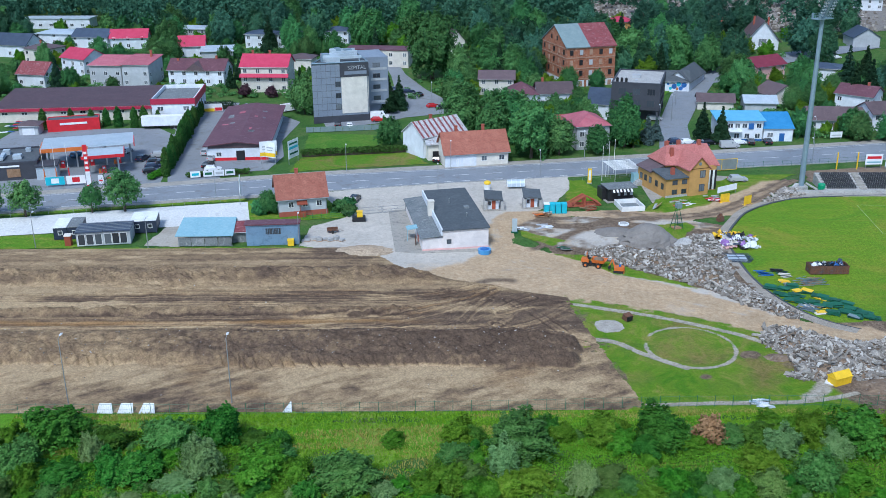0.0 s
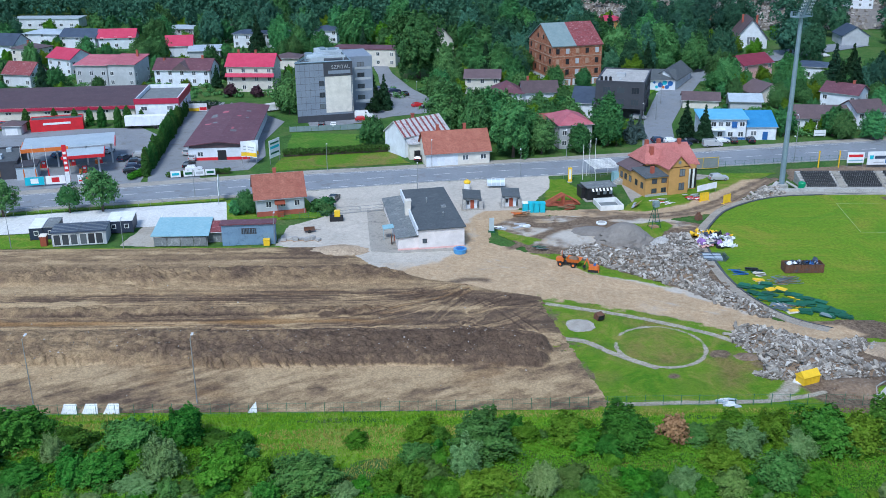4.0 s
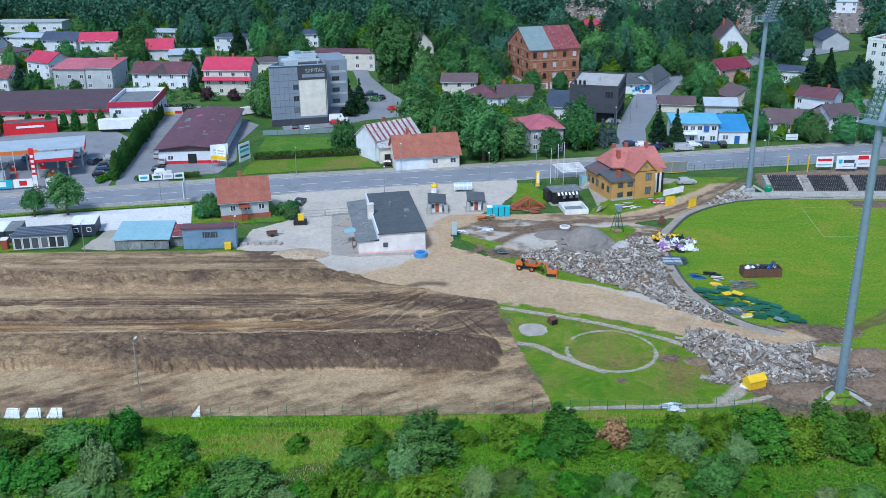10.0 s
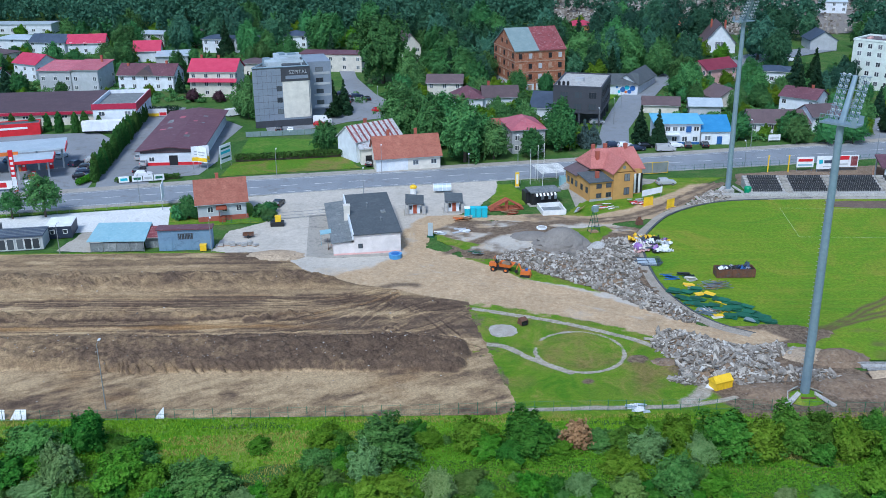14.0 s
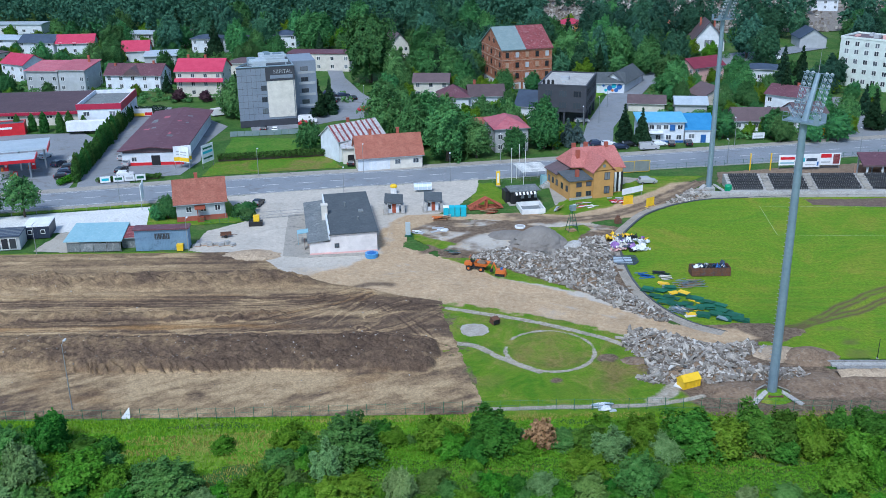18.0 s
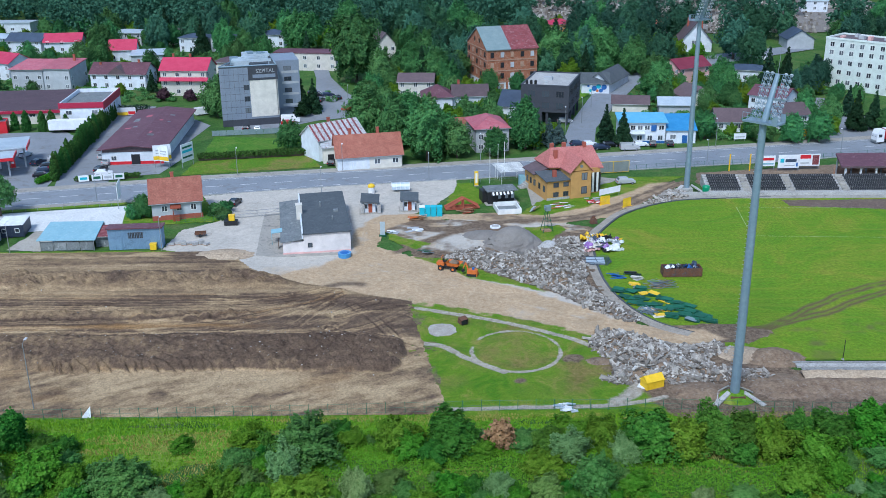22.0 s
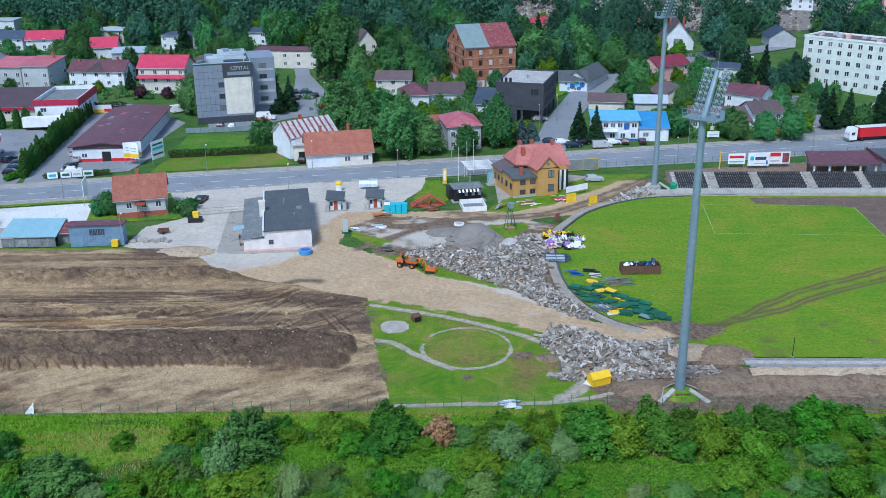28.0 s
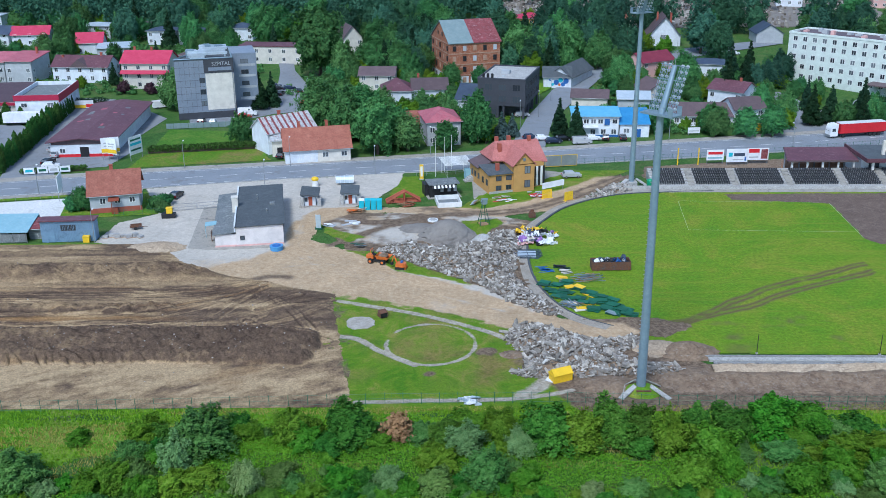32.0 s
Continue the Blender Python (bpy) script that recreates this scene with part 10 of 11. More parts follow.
TOWN = [
    make_tree("tree", 11, 7.5, 9.5, 10125, 0.256, L_BROAD, "leafy deciduous tree in full leaf", "tree", 0.05, 27),
    make_tree("tall_tree", 12, 9.0, 12.5, 11812, 0.307, L_BROAD, "tall leafy dark deciduous tree", "tree", 0.02, 46),
    make_tree("tree", 13, 11.0, 16.0, 14625, 0.346, L_BROAD, "large old deciduous tree in leaf", "tree", 0.05, 44),
    make_tree("garden_tree", 14, 6.0, 7.0, 7875, 0.243, L_LIME, "light green young garden tree", "tree", 0.06, 22),
    make_tree("woodland_tree", 15, 10, 15.0, 11250, 0.358, L_FOREST, "dark broad-crowned woodland tree", "tree", 0.04, 37),
    make_tree("woodland_tree", 16, 11.5, 18.0, 12375, 0.384, L_FOREST, "tall dark green woodland tree", "tree", 0.04, 40),
    make_tree("spruce", 17, 5.4, 13.0, 7875, 0.256, L_CONIFER, "slender dark green spruce tree", "tree", 0.05, 30, True),
    make_tree("blue_spruce", 18, 4.4, 8.0, 5625, 0.218, L_SPRUCE, "small blue-grey garden spruce", "tree", 0.04, 22, True),
    make_tree("thuja", 19, 2.5, 5.4, 5625, 0.154, L_THUJA, "slim columnar green thuja", "tree", 0.0, 34, "column"),
    make_tree("bush", 20, 3.0, 2.2, 2925, 0.192, L_BROAD, "round green garden bush", "bush", 0.0, 28),
    make_tree("street_tree", 22, 7.0, 9.0, 5200, 0.24, L_BROAD, "round-crowned green street tree on a bare trunk", "tree", 0.24, 20),
    make_tree("shrub", 21, 3.4, 3.4, 1687, 0.282, L_PURPLE, "dark purple-leaved garden shrub", "bush", 0.05, 10),
]
T_MID, T_TALL, T_BIG, T_LIME, T_WOOD, T_WOOD2, T_SPR, T_BLUE, T_THU, T_BUSH, T_ROAD, T_PURP = TOWN
used = set()
SIZE = {t.name: (w, h) for t, (w, h) in zip(TOWN, ((7.5, 9.5), (9, 12.5), (11, 16), (6, 7), (10, 15), (11.5, 18), (5.4, 13), (4.4, 8), (2.5, 5.4), (3, 2.2), (7, 9), (3.4, 3.4)))}


def plant(tree, x, y, s=1.0, turn=None, sz=None, dz=0.0, group=""):
    """A tree of that kind at x, y; the first use moves the original."""
    turn = rnd.uniform(0, 360) if turn is None else turn
    z = float(hill(x, y)) + dz
    if y < 111:
        z -= min(1, (111 - y) / 18) * 2.2
    m = pose(x, y, z - 0.05, 0, 0, turn) @ Matrix.Diagonal((s, s, sz or s, 1))
    if tree.name not in used:
        used.add(tree.name)
        tree.matrix_basis = m
        return tree
    k = tree.scale
    return copy_thing(tree, m @ Matrix.Diagonal((1 / k.x, 1 / k.y, 1 / k.z, 1)))


# scrub in front: x, y, width, height of the shrubs that stand out
SCRUB = {}
SCRUB["dark"] = [(-49.9, 107.9, 7.2, 5.1), (-43.1, 106.7, 5.1, 3.2), (-28.9, 107.5, 5.3, 5.4), (-24.6, 107.2, 4.1, 1.7), (-21.3, 106.7, 3.4, 2.3), (-37.4, 101.3, 5.6, 3.5), (-40.7, 100.6, 4.5, 3.7), (-46.7, 100.4, 5.7, 2.5), (27.6, 107.5, 6.6, 4.4), (52.6, 106.0, 7.0, 6.0), (60.6, 106.4, 5.4, 5.8), (64.4, 106.8, 5.0, 5.4), (71.0, 107.0, 4.4, 5.2), (39.6, 106.6, 4.6, 3.6)]
SCRUB["willow"] = [(-44.2, 103.8, 2.7, 4.4), (-29.9, 101.1, 4.7, 5.6), (-32.4, 99.1, 4.7, 1.8), (7.2, 101.6, 4.3, 4.9), (16.3, 97.6, 3.4, 4.8)]
SCRUB["sallow"] = [(-35.3, 107.2, 6.1, 4.4), (-11.4, 98.7, 6.6, 4.5), (19.9, 99.9, 3.9, 2.4), (9.4, 105.2, 7.6, 5.8), (2.7, 100.1, 4.0, 3.2), (-12.0, 98.8, 6.7, 4.9), (38.6, 97.4, 4.3, 3.8), (44.5, 98.6, 5.0, 5.2), (88.4, 106.7, 4.7, 3.2), (81.1, 103.6, 4.5, 2.3), (61.7, 97.4, 3.8, 1.7), (77.5, 97.2, 3.6, 1.8), (36.6, 107.4, 4.4, 2.6)]
SCRUB["lime"] = [(-22.2, 100.8, 6.1, 5.0), (0.3, 98.8, 4.5, 3.4), (10.5, 98.8, 4.6, 2.6), (7.3, 97.7, 3.9, 2.7), (38.8, 102.0, 4.8, 3.1), (46.4, 107.6, 4.2, 4.0), (56.4, 105.4, 5.4, 5.6), (67.4, 105.0, 5.0, 5.2), (68.8, 98.2, 4.6, 4.5)]
SCRUB["green"] = [(-18.0, 99.8, 3.9, 3.6), (-6.7, 107.3, 2.9, 1.9), (1.6, 107.4, 3.9, 3.5), (22.3, 105.9, 4.0, 2.9), (30.9, 105.3, 3.2, 2.2), (27.4, 98.5, 4.1, 3.1), (42.8, 108.0, 4.6, 3.4), (80.9, 108.4, 7.0, 5.6), (85.6, 108.0, 5.4, 4.4), (73.6, 99.8, 3.2, 4.1), (81.7, 97.5, 4.7, 4.2)]
spots_ = [(33.8, 105.5, 3.0)]
for kind_, rows_ in SCRUB.items():
    for i, (x, y, w, h) in enumerate(rows_):
        plant(KIND[kind_][i % 2], x, y, w / 4.6, None, h / 5.8)
        spots_.append((x, y, w / 2))
# smaller growth between them, thick at the water's edge, and beyond both ends
for i in range(4200):
    x, y = rnd.uniform(-60, 108), 89.5 + 19.5 * rnd.random()
    outer = x < -52 or x > 86 or 40 < x < 84 and 103.5 < y < 109 or 20 < x < 42 and 105 < y < 108.5
    if y > 99 and not outer and rnd.random() < 0.9:
        continue
    w = rnd.uniform(1.3, 3.6) if not outer else rnd.uniform(2.2, 5.2)
    if any((x - a) ** 2 + (y - b) ** 2 < (0.7 * c + 0.3 * w) ** 2 for a, b, c in spots_):
        continue
    if -20 < x < 0 and y > 101 or 8 < x < 22 and 99 < y < 106 or 50 < x < 73 and 96.5 < y < 103.5:
        continue
    spots_.append((x, y, w / 2))
    kind_ = rnd.choice(["dark", "green", "green", "green", "lime", "sallow", "sallow", "dark", "willow"])
    plant(KIND[kind_][i % 2], x, y, w / 4.2, None, w * rnd.uniform(0.55, 0.95) / 5.3)
    if len(spots_) > 420:
        break


# ---- woods ----
CLEAR = []  # plan rectangles of buildings: x0, y0, x1, y1
OPEN = [(40, 60, 324, 328, 3.0), (10, 23, 315, 318, 3.0), (118, 130, 440, 480, 4.0), (150, 190, 380, 445, 4.0), (72, 90, 470, 520, 4.0), (144, 152, 262, 330, 2.0), (-190, -160, 452, 462, 8.0)]  # open ground: x0, x1, y0, y1, height kept in view
bpy.context.view_layer.update()
for ob in list(scene.collection.objects):
    if ob.parent is None and ob.type == 'EMPTY' and ob.get("category") in ("house", "shop", "hospital", "office", "block", "mill"):
        xs, ys, zs = [], [], []
        for ch in ob.children:
            if ch.type == 'MESH' and ch.name.startswith("wall"):
                for c in ch.bound_box:
                    p = ch.matrix_world @ Vector(c)
                    xs.append(p.x)
                    ys.append(p.y)
                    zs.append(p.z)
        if xs:
            CLEAR.append((min(xs), min(ys), max(xs), max(ys), max(zs)))
STREETS = [((61, 250), (68, 282), 7), ((68, 282), (88, 333), 7), ((88, 333), (140, 376), 7), ((140, 376), (175, 396), 9), ((-17, 380), (-18, 300), 7), ((-18, 300), (4, 300), 8), ((140, 262), (146, 312), 7), ((148, 268), (174, 300), 6)]


def free(x, y, h=12.0, r=4.0, strict=0.85):
    """Whether a tree of height h may stand here: off buildings and streets, and not hiding the houses seen over the meadow."""
    for a, b, c, d, top in CLEAR:
        if a - 0.6 * r < x < c + 0.6 * r and b - 0.6 * r < y < d + 0.6 * r:
            return False
    for (x0, y0), (x1, y1), w in STREETS:
        t = max(0, min(1, ((x - x0) * (x1 - x0) + (y - y0) * (y1 - y0)) / ((x1 - x0) ** 2 + (y1 - y0) ** 2)))
        if math.hypot(x - x0 - t * (x1 - x0), y - y0 - t * (y1 - y0)) < w * 0.6 + 0.3 * r:
            return False
    crest = float(hill(x, y)) + h * 0.92
    for a, b, c, d, top in CLEAR + [(o[0], o[2], o[1], o[3], float(hill(o[0], o[2])) + o[4]) for o in OPEN]:
        if y < b:
            f = y / b
            eye_z = 66.0 + (float(hill(a, b)) + 0.4 * (top - float(hill(a, b))) - 66.0) * f
            lo, hi = 20 + (a - 20) * f, 20 + (c - 20) * f
            if crest > eye_z and lo - 0.5 * r < x < hi + 0.5 * r and rnd.random() < strict:
                return False
    return True


def wood(name, spots, label, seed):
    """Far woods as one mass: many crowns in one mesh."""
    rs = np.random.RandomState(seed)
    chunks = []
    for x, y, s in spots:
        h, w = s * rs.uniform(11, 17), s * rs.uniform(8, 11)
        cone = rs.rand() < 0.12
        c, r = crown_blobs(rs, w * (0.55 if cone else 1.1), h * 0.9, h * 0.1, 18, cone)
        v = leaf_cloud(rs, c, r, 460, 0.62)
        chunks.append(v + np.array([x, y, float(hill(x, y)) - 0.3]))
    ob = new(name, quads_mesh(name, np.concatenate(chunks), L_FOREST))
    return tagged(ob, label, "woods", "", "stuff")


spots = []
cells = {}
for i in range(9000):
    y = rnd.uniform(424, 640)
    x = rnd.uniform(-0.6 * y, 0.68 * y)
    if -212 < x < -146 and y < 455:
        continue
    if 62 < x < 250 and 432 < y < 545 and rnd.random() < 0.93:
        continue
    key = (int(x // 8), int(y // 8))
    if any((x - a) ** 2 + (y - b) ** 2 < 42 for dx in (-1, 0, 1) for dy in (-1, 0, 1) for a, b in cells.get((key[0] + dx, key[1] + dy), ())) or not free(x, y, 14, 5, 0.97):
        continue
    cells.setdefault(key, []).append((x, y))
    spots.append((x, y, rnd.uniform(0.85, 1.3)))
    if len(spots) >= 1500:
        break
wood("far_woods", spots, "dense dark mixed woods covering the hillside", 31)


def scatter(n, x0, y0, x1, y1, gap, kinds, lo, hi, strict=0.85, taken=[]):
    """Up to n trees over a plan rectangle, clear of houses and streets."""
    done = 0
    for i in range(n * 14):
        x, y = rnd.uniform(x0, x1), rnd.uniform(y0, y1)
        t, k = rnd.choice(kinds), rnd.uniform(lo, hi)
        if not free(x, y, SIZE[t.name][1] * k, SIZE[t.name][0] / 2 * k, strict) or any((x - a) ** 2 + (y - b) ** 2 < gap * gap for a, b in taken):
            continue
        taken.append((x, y))
        plant(t, x, y, k)
        done += 1
        if done >= n:
            break


MIXED = [T_MID, T_TALL, T_LIME, T_MID, T_SPR, T_BUSH, T_LIME, T_BUSH]
DENSE = [T_WOOD, T_WOOD2, T_TALL, T_BIG, T_WOOD, T_SPR, T_MID, T_LIME]
scatter(52, 2, 258, 52, 330, 5.0, [T_MID, T_TALL, T_LIME, T_TALL, T_MID], 0.6, 0.9, 1.0)
scatter(150, -205, 316, -40, 405, 4.0, MIXED, 0.45, 0.85, 0.5)
scatter(60, -215, 400, -40, 430, 6.0, DENSE, 0.7, 1.05)
scatter(30, -48, 370, 40, 430, 6.5, DENSE, 0.8, 1.2)
scatter(40, 8, 335, 62, 385, 6.0, DENSE, 0.7, 1.1)
scatter(60, 60, 338, 126, 432, 6.5, DENSE, 0.8, 1.15)
scatter(50, 88, 296, 142, 338, 4.5, [T_MID, T_LIME, T_TALL, T_BUSH], 0.5, 0.9, 0.6)
scatter(40, 140, 335, 240, 425, 6.5, DENSE, 0.7, 1.1)
scatter(26, 92, 262, 142, 300, 5.0, [T_MID, T_LIME, T_TALL, T_BUSH], 0.5, 0.85, 0.4)
scatter(26, 146, 290, 205, 338, 5.0, MIXED, 0.5, 0.9, 0.5)
scatter(12, 150, 262, 205, 285, 5.5, [T_MID, T_SPR, T_TALL], 0.6, 0.85)
# single trees by the road and in the gardens
SINGLE = []
SINGLE.append((T_ROAD, [(-90.1, 197.6, 0.9), (-76.6, 200, 0.72), (-69.8, 201, 1.05), (-98, 197, 0.95)]))
SINGLE.append((T_MID, [(30, 246, 1.0), (27, 252, 1.1), (40, 247, 0.8), (-14.7, 256, 0.85), (6, 288, 0.8), (8, 275, 0.9), (98.5, 263, 0.85), (112, 263, 0.8), (115, 264, 0.75), (168, 268, 0.85), (150, 305, 0.6), (156, 303, 0.7), (-38, 199, 0.55), (-128, 331, 0.8), (28, 333, 1.0)]))
SINGLE.append((T_TALL, [(5.2, 262, 1.2), (12.7, 256, 1.1), (18, 262, 1.05), (48.4, 254, 1.05), (-43, 296, 0.95), (40, 270, 0.75), (33, 285, 0.62), (22, 276, 0.8), (131, 277, 0.8), (136, 272, 0.75), (160, 270, 0.7), (180, 276, 0.8), (-60, 390, 1.1), (-104, 372, 0.9), (-107, 360, 0.9), (16, 338, 1.1), (24, 336, 1.0), (6, 330, 1.1)]))
SINGLE.append((T_BIG, [(22.4, 243, 0.98), (-4.2, 343, 1.55), (97, 325, 0.8), (-150, 325, 0.7), (-110, 392, 0.85), (66, 345, 1.1), (75, 352, 1.0), (84, 358, 1.05)]))
SINGLE.append((T_SPR, [(126.6, 297.4, 1.1), (132.7, 300.4, 1.15), (149, 272.7, 0.85), (157.9, 272.4, 1.0), (143.2, 270.8, 0.9)]))
SINGLE.append((T_WOOD, [(140.1, 313.1, 0.62), (146.8, 319, 0.68), (153.4, 328, 0.7), (137.2, 374, 1.2)]))
SINGLE.append((T_MID, [(121, 257.9, 0.85), (128.1, 257.6, 0.9), (151.6, 268.5, 0.8), (113.2, 258.5, 0.75)]))
SINGLE.append((T_BIG, [(97.1, 316, 0.8)]))
SINGLE.append((T_BLUE, [(55, 257, 0.95), (58, 260, 0.8)]))
SINGLE.append((T_SPR, [(71, 261, 0.8), (75, 257, 0.78), (-17, 296, 0.9), (-14, 300, 0.85), (134, 322, 1.15), (139, 318, 1.0), (141, 325, 1.1), (165, 273, 0.75), (174, 272, 0.8), (-132, 330, 0.85), (-73, 331, 0.6), (-70, 393, 1.1)]))
SINGLE.append((T_LIME, [(36, 284, 0.9), (28, 284, 0.8), (100, 316, 1.1), (70, 335, 1.2)]))
SINGLE.append((T_BUSH, [(-22.5, 200, 1.3), (-20.5, 197.5, 1.1), (-21, 202, 1.2), (-40, 199, 1.4)]))
SINGLE.append((T_PURP, [(-66, 319, 1.2), (-57, 318, 1.1)]))
SINGLE.append((T_WOOD, [(94, 364, 1.0)]))
for t, rows_ in SINGLE:
    for x, y, s in rows_:
        plant(t, x, y, s)
# thuja rows
for i in range(30):
    plant(T_THU, -68.2 - 0.25 * i + rnd.uniform(-0.3, 0.3), 228 + 2.35 * i, rnd.uniform(0.8, 1.0), None, rnd.uniform(0.95, 1.35))
for x, y in ((-118, 280), (-110, 281), (-104, 281), (-96, 280.5), (-91, 280), (-88, 279.5), (-84, 280), (-100, 282)):
    plant(T_THU, x, y, rnd.uniform(0.95, 1.3))
plant(DEAD, 33.8, 107.2, 1.5)

hedge("hedge", -37.4, 245.2, -8.4, 249.8, 2.0, 2.0, L_THUJA, "clipped dark green hedge across the lawn", 61, 5200)
hedge("hedge", -62.5, 226.6, -48.0, 230.2, 1.2, 1.3, L_THUJA, "low clipped hedge at the roadside", 62, 2400)
hedge("hedge", -71.0, 224.6, -69.2, 231.0, 1.6, 1.4, L_BUSH, "clipped bush row at the car park", 63, 1400)
hedge("hedge", 50.5, 252.5, 58.5, 275, 1.6, 2.4, L_LIME, "garden hedge beside the side street", 64, 3000)
hedge("hedge", -83, 300.6, -66, 301.6, 1.6, 3.0, L_CONIFER, "dark conifer hedge behind the board", 65, 2600)
hedge("hedge", 141.5, 313, 155, 329, 2.2, 4.0, L_THUJA, "tall dark hedge beside the white block", 66, 3600)
fence("plot_fence", [(-39.5, 271.6), (-14.5, 275.2)], 1.6, 2.4, M_R_GREEN, "grey-green panel fence in front of the hospital", (0.1, 0.9))
e = thing("panel_fence", -39.5, 271.5, 8.2, "grey-green sheet fence before the hospital", "fence")
for i in range(12):
    part("panel", Shape().box(i * 2.08, -0.03, 0.1, i * 2.08 + 2.0, 0.03, 1.6), M_R_GREEN, e)

# cemetery on the slope
sheet("cemetery_ground", [(66, 428), (240, 428), (250, 562), (62, 562)], 0.05, M_GRAVEL, "grey gravel ground between the graves", "ground", 4, 0.8)
r = random.Random(90)
s = Shape()
for i in range(4200):
    x, y = r.uniform(66, 240), r.uniform(428, 560)
    if not free(x, y):
        continue
    z = float(hill(x, y))
    s.box(x - 0.5, y - 1.0, z - 0.2, x + 0.5, y + 1.0, z + 0.45)
    s.box(x - 0.5, y + 0.8, z + 0.45, x + 0.5, y + 1.0, z + r.uniform(1.0, 1.8))
me = bpy.data.meshes.new("gravestones")
me.from_pydata(s.v, [], s.f)
me.materials.append(M_RUBBLE2)
tagged(new("gravestones", me), "rows of pale and dark gravestones on the slope", "gravestones", "", "stuff")


# tall grass and weeds on the bank, tufts on the lawn edges
def tufts(name, spots, h, w, leaf, label, seed):
    rs = np.random.RandomState(seed)
    p = np.array(spots)
    n = len(p)
    a = rs.rand(n) * 2 * math.pi
    ax = np.stack([np.cos(a), np.sin(a), np.zeros(n)], 1) * (w * (0.6 + 0.8 * rs.rand(n)))[:, None]
    up = np.stack([rs.normal(size=n) * 0.35, rs.normal(size=n) * 0.35, 0.6 + 0.8 * rs.rand(n)], 1) * h
    v = np.stack([p - ax, p + ax, p + ax * 0.3 + up, p - ax * 0.5 + up * 0.85], 1).reshape(-1, 3)
    return tagged(new(name, quads_mesh(name, v, leaf)), label, "grass", "", "stuff")


rs = np.random.RandomState(8)


def bank_z(y):
    return -0.04 - np.clip((111 - y) / 18, 0, 1) * 2.2


gx_, gy_ = rs.uniform(-58, 108, 120000), 88 + 26.2 * rs.rand(120000)
straw = fbm(gx_ * 0.07, gy_ * 0.45, 21) + 0.5 * np.exp(-((gy_ - 109.0) / 1.2) ** 2) * (np.abs(gx_ + 10) < 16)
pick = straw < 0.2
tufts("meadow_grass", np.stack([gx_[pick], gy_[pick], bank_z(gy_[pick])], 1), 0.26, 0.075, L_MEADOW, "tall green meadow grass on the river bank", 9)
tufts("dry_grass", np.stack([gx_[~pick], gy_[~pick], bank_z(gy_[~pick])], 1), 0.28, 0.07, L_DRY, "straw-tinged tall grass on the river bank", 10)
# nettles: a lumpy layer of small leaves
wx, wy = rs.uniform(-58, 108, 300000), 88 + 24 * rs.rand(300000)
cover = fbm(wx * 0.09, wy * 0.16, 25, 3) + 0.3 * np.clip((105 - wy) / 3, 0, 1) + 0.5 * np.exp(-((wx - 14) / 7) ** 2 - ((wy - 104.5) / 4) ** 2) + 0.5 * np.exp(-((wx - 62) / 12) ** 2 - ((wy - 100) / 3) ** 2) - 0.45 * np.exp(-((wx + 10) / 13) ** 2 - ((wy - 107) / 5) ** 2) - 0.3 * (wy > 110)
tallness = np.clip(cover * 3.2, 0, 1) * (0.55 + 0.5 * np.abs(fbm(wx * 0.6, wy * 0.6, 26, 3)))
keep_ = tallness > 0.15
p = np.stack([wx[keep_], wy[keep_], bank_z(wy[keep_]) + 1.2 * tallness[keep_] * rs.rand(keep_.sum()) ** 0.35], 1)
n = len(p)
nrm = np.array([0, 0, 1.0]) + rs.normal(size=(n, 3)) * 0.55
nrm /= np.linalg.norm(nrm, axis=1)[:, None]
a_ = np.cross(nrm, rs.normal(size=(n, 3)))
a_ /= np.linalg.norm(a_, axis=1)[:, None]
b_ = np.cross(nrm, a_) * 0.06 * (0.6 + 0.8 * rs.rand(n))[:, None]
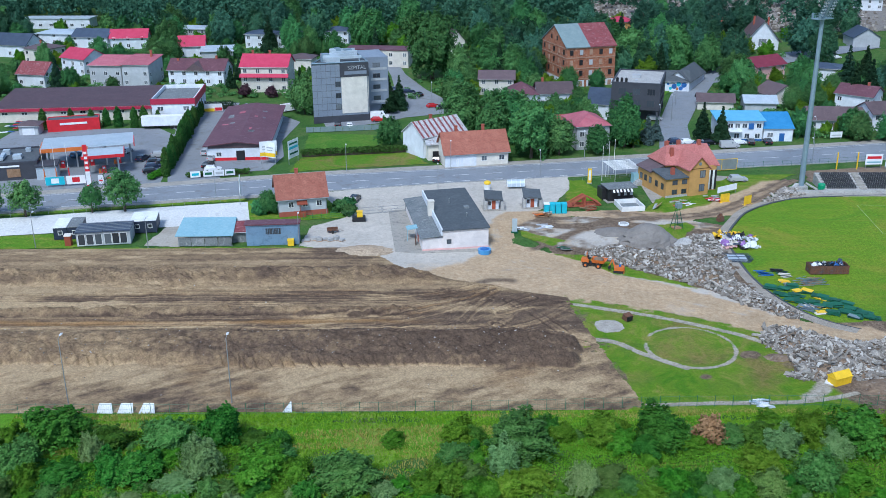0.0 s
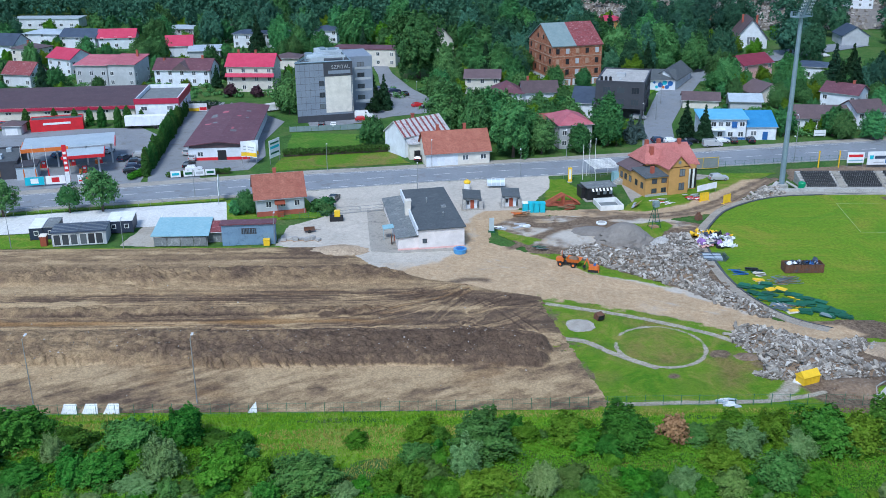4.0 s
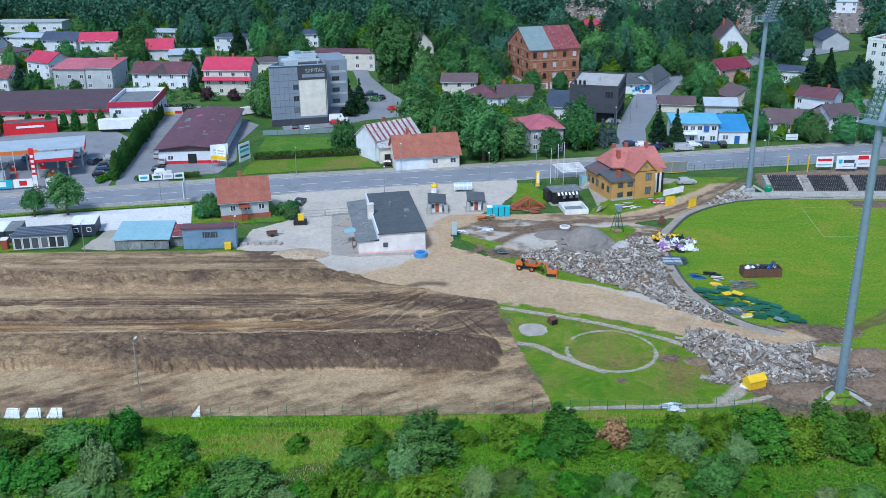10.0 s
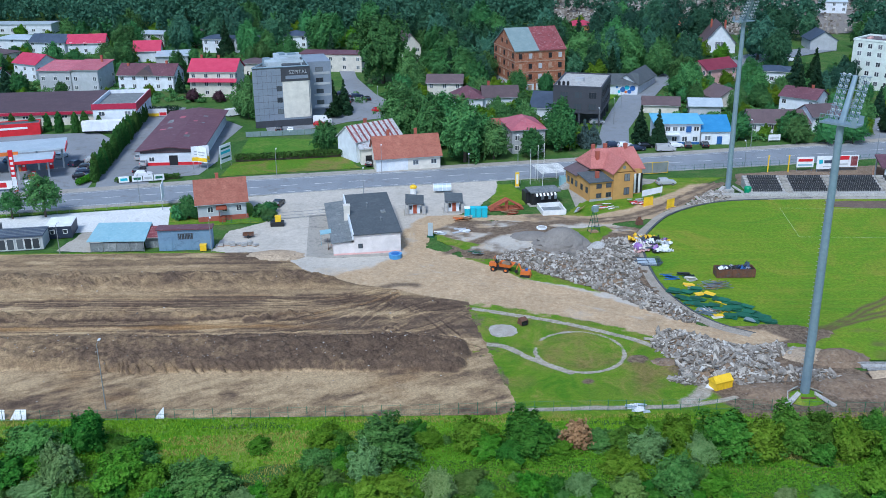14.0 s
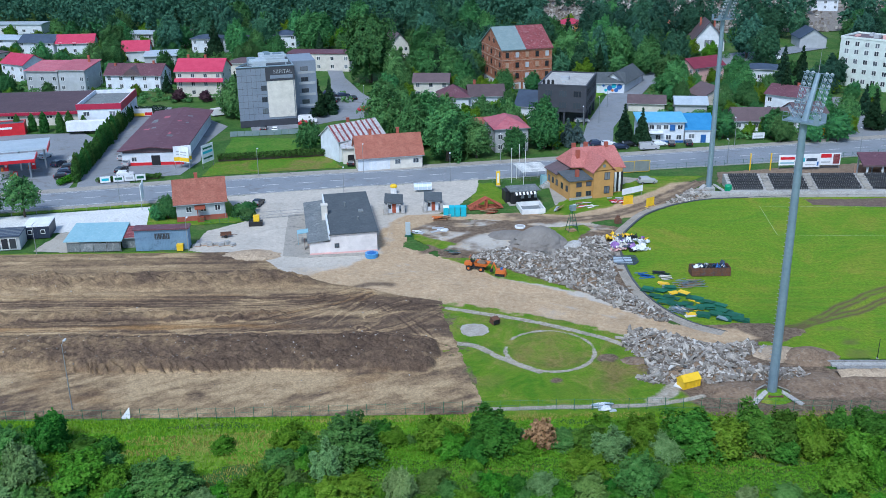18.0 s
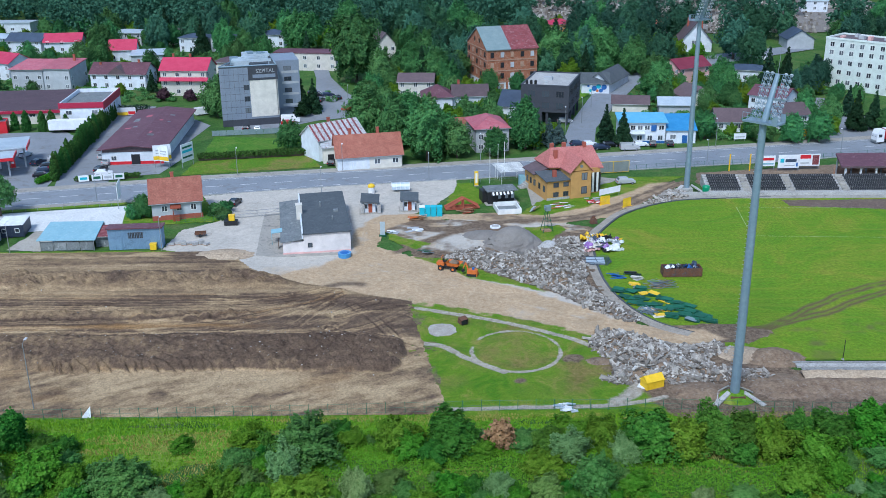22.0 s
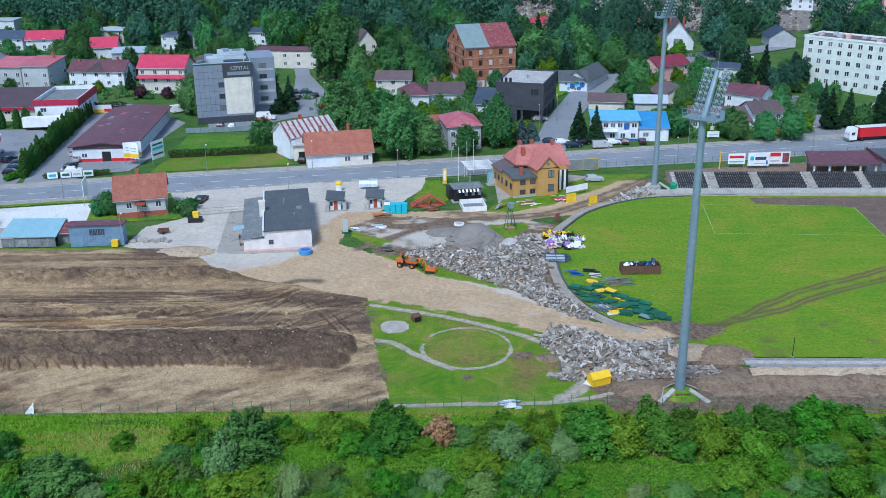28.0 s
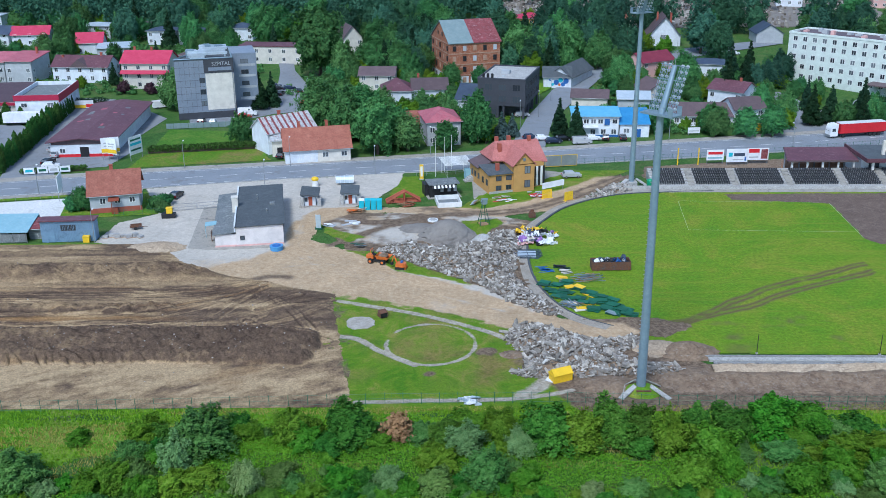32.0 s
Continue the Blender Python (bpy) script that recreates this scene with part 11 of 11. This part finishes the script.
a_ = a_ * 0.105 * (0.6 + 0.8 * rs.rand(n))[:, None]
tagged(new("nettles", quads_mesh("nettles", np.stack([p - a_, p - b_, p + a_, p + b_], 1).reshape(-1, 3), L_NETTLE)), "bright green nettles and weeds on the river bank", "weeds", "", "stuff")

# hedges, fruit bushes and beds that fill the gardens
rs = np.random.RandomState(71)
clumps = []
for x0, y0, x1, y1, k in ((-205, 312, -40, 425, 620), (2, 256, 54, 335, 190), (88, 262, 142, 340, 210), (146, 288, 215, 338, 110), (60, 340, 130, 425, 160), (-45, 312, 10, 400, 90)):
    for i in range(k):
        x, y = rs.uniform(x0, x1), rs.uniform(y0, y1)
        if not free(x, y, 2.5, 2.0, 1.0):
            continue
        w = rs.uniform(1.2, 3.6)
        c = [(rs.uniform(-0.5, 0.5) * w, rs.uniform(-0.3, 0.3) * w, rs.uniform(0.3, 0.6) * w * 0.6) for j in range(5)]
        clumps.append(leaf_cloud(rs, c, [w * rs.uniform(0.22, 0.36) for j in c], 150, 0.3) + np.array([x, y, float(hill(x, y)) - 0.1]))
tagged(new("garden_growth", quads_mesh("garden_growth", np.concatenate(clumps), L_BROAD)), "mixed green shrubs and beds filling the gardens", "shrubs", "", "stuff")

# stones turned up in the graded earth
r = random.Random(72)
s = Shape()
for i in range(330):
    y = r.choice((r.uniform(129.5, 141), r.uniform(129.5, 141), r.uniform(116, 177)))
    x = r.uniform(-80, 21)
    if x > float(np.interp(y, vy, xr)) - 1.5:
        continue
    k, q = r.randrange(12), r.uniform(0.1, 0.32)
    m = pose(x, y, earth_z(x, y) + 0.02, r.uniform(-40, 40), r.uniform(-40, 40), r.uniform(0, 360)) @ Matrix.Diagonal((q, q, q, 1))
    s.add([tuple(m @ Vector(v)) for v in CHUNKS[k].v], CHUNKS[k].f)
me = bpy.data.meshes.new("field_stones")
me.from_pydata(s.v, [], s.f)
me.materials.append(M_RUBBLE2)
tagged(new("field_stones", me), "pale stones and clods lying on the graded earth", "stones", "", "stuff")
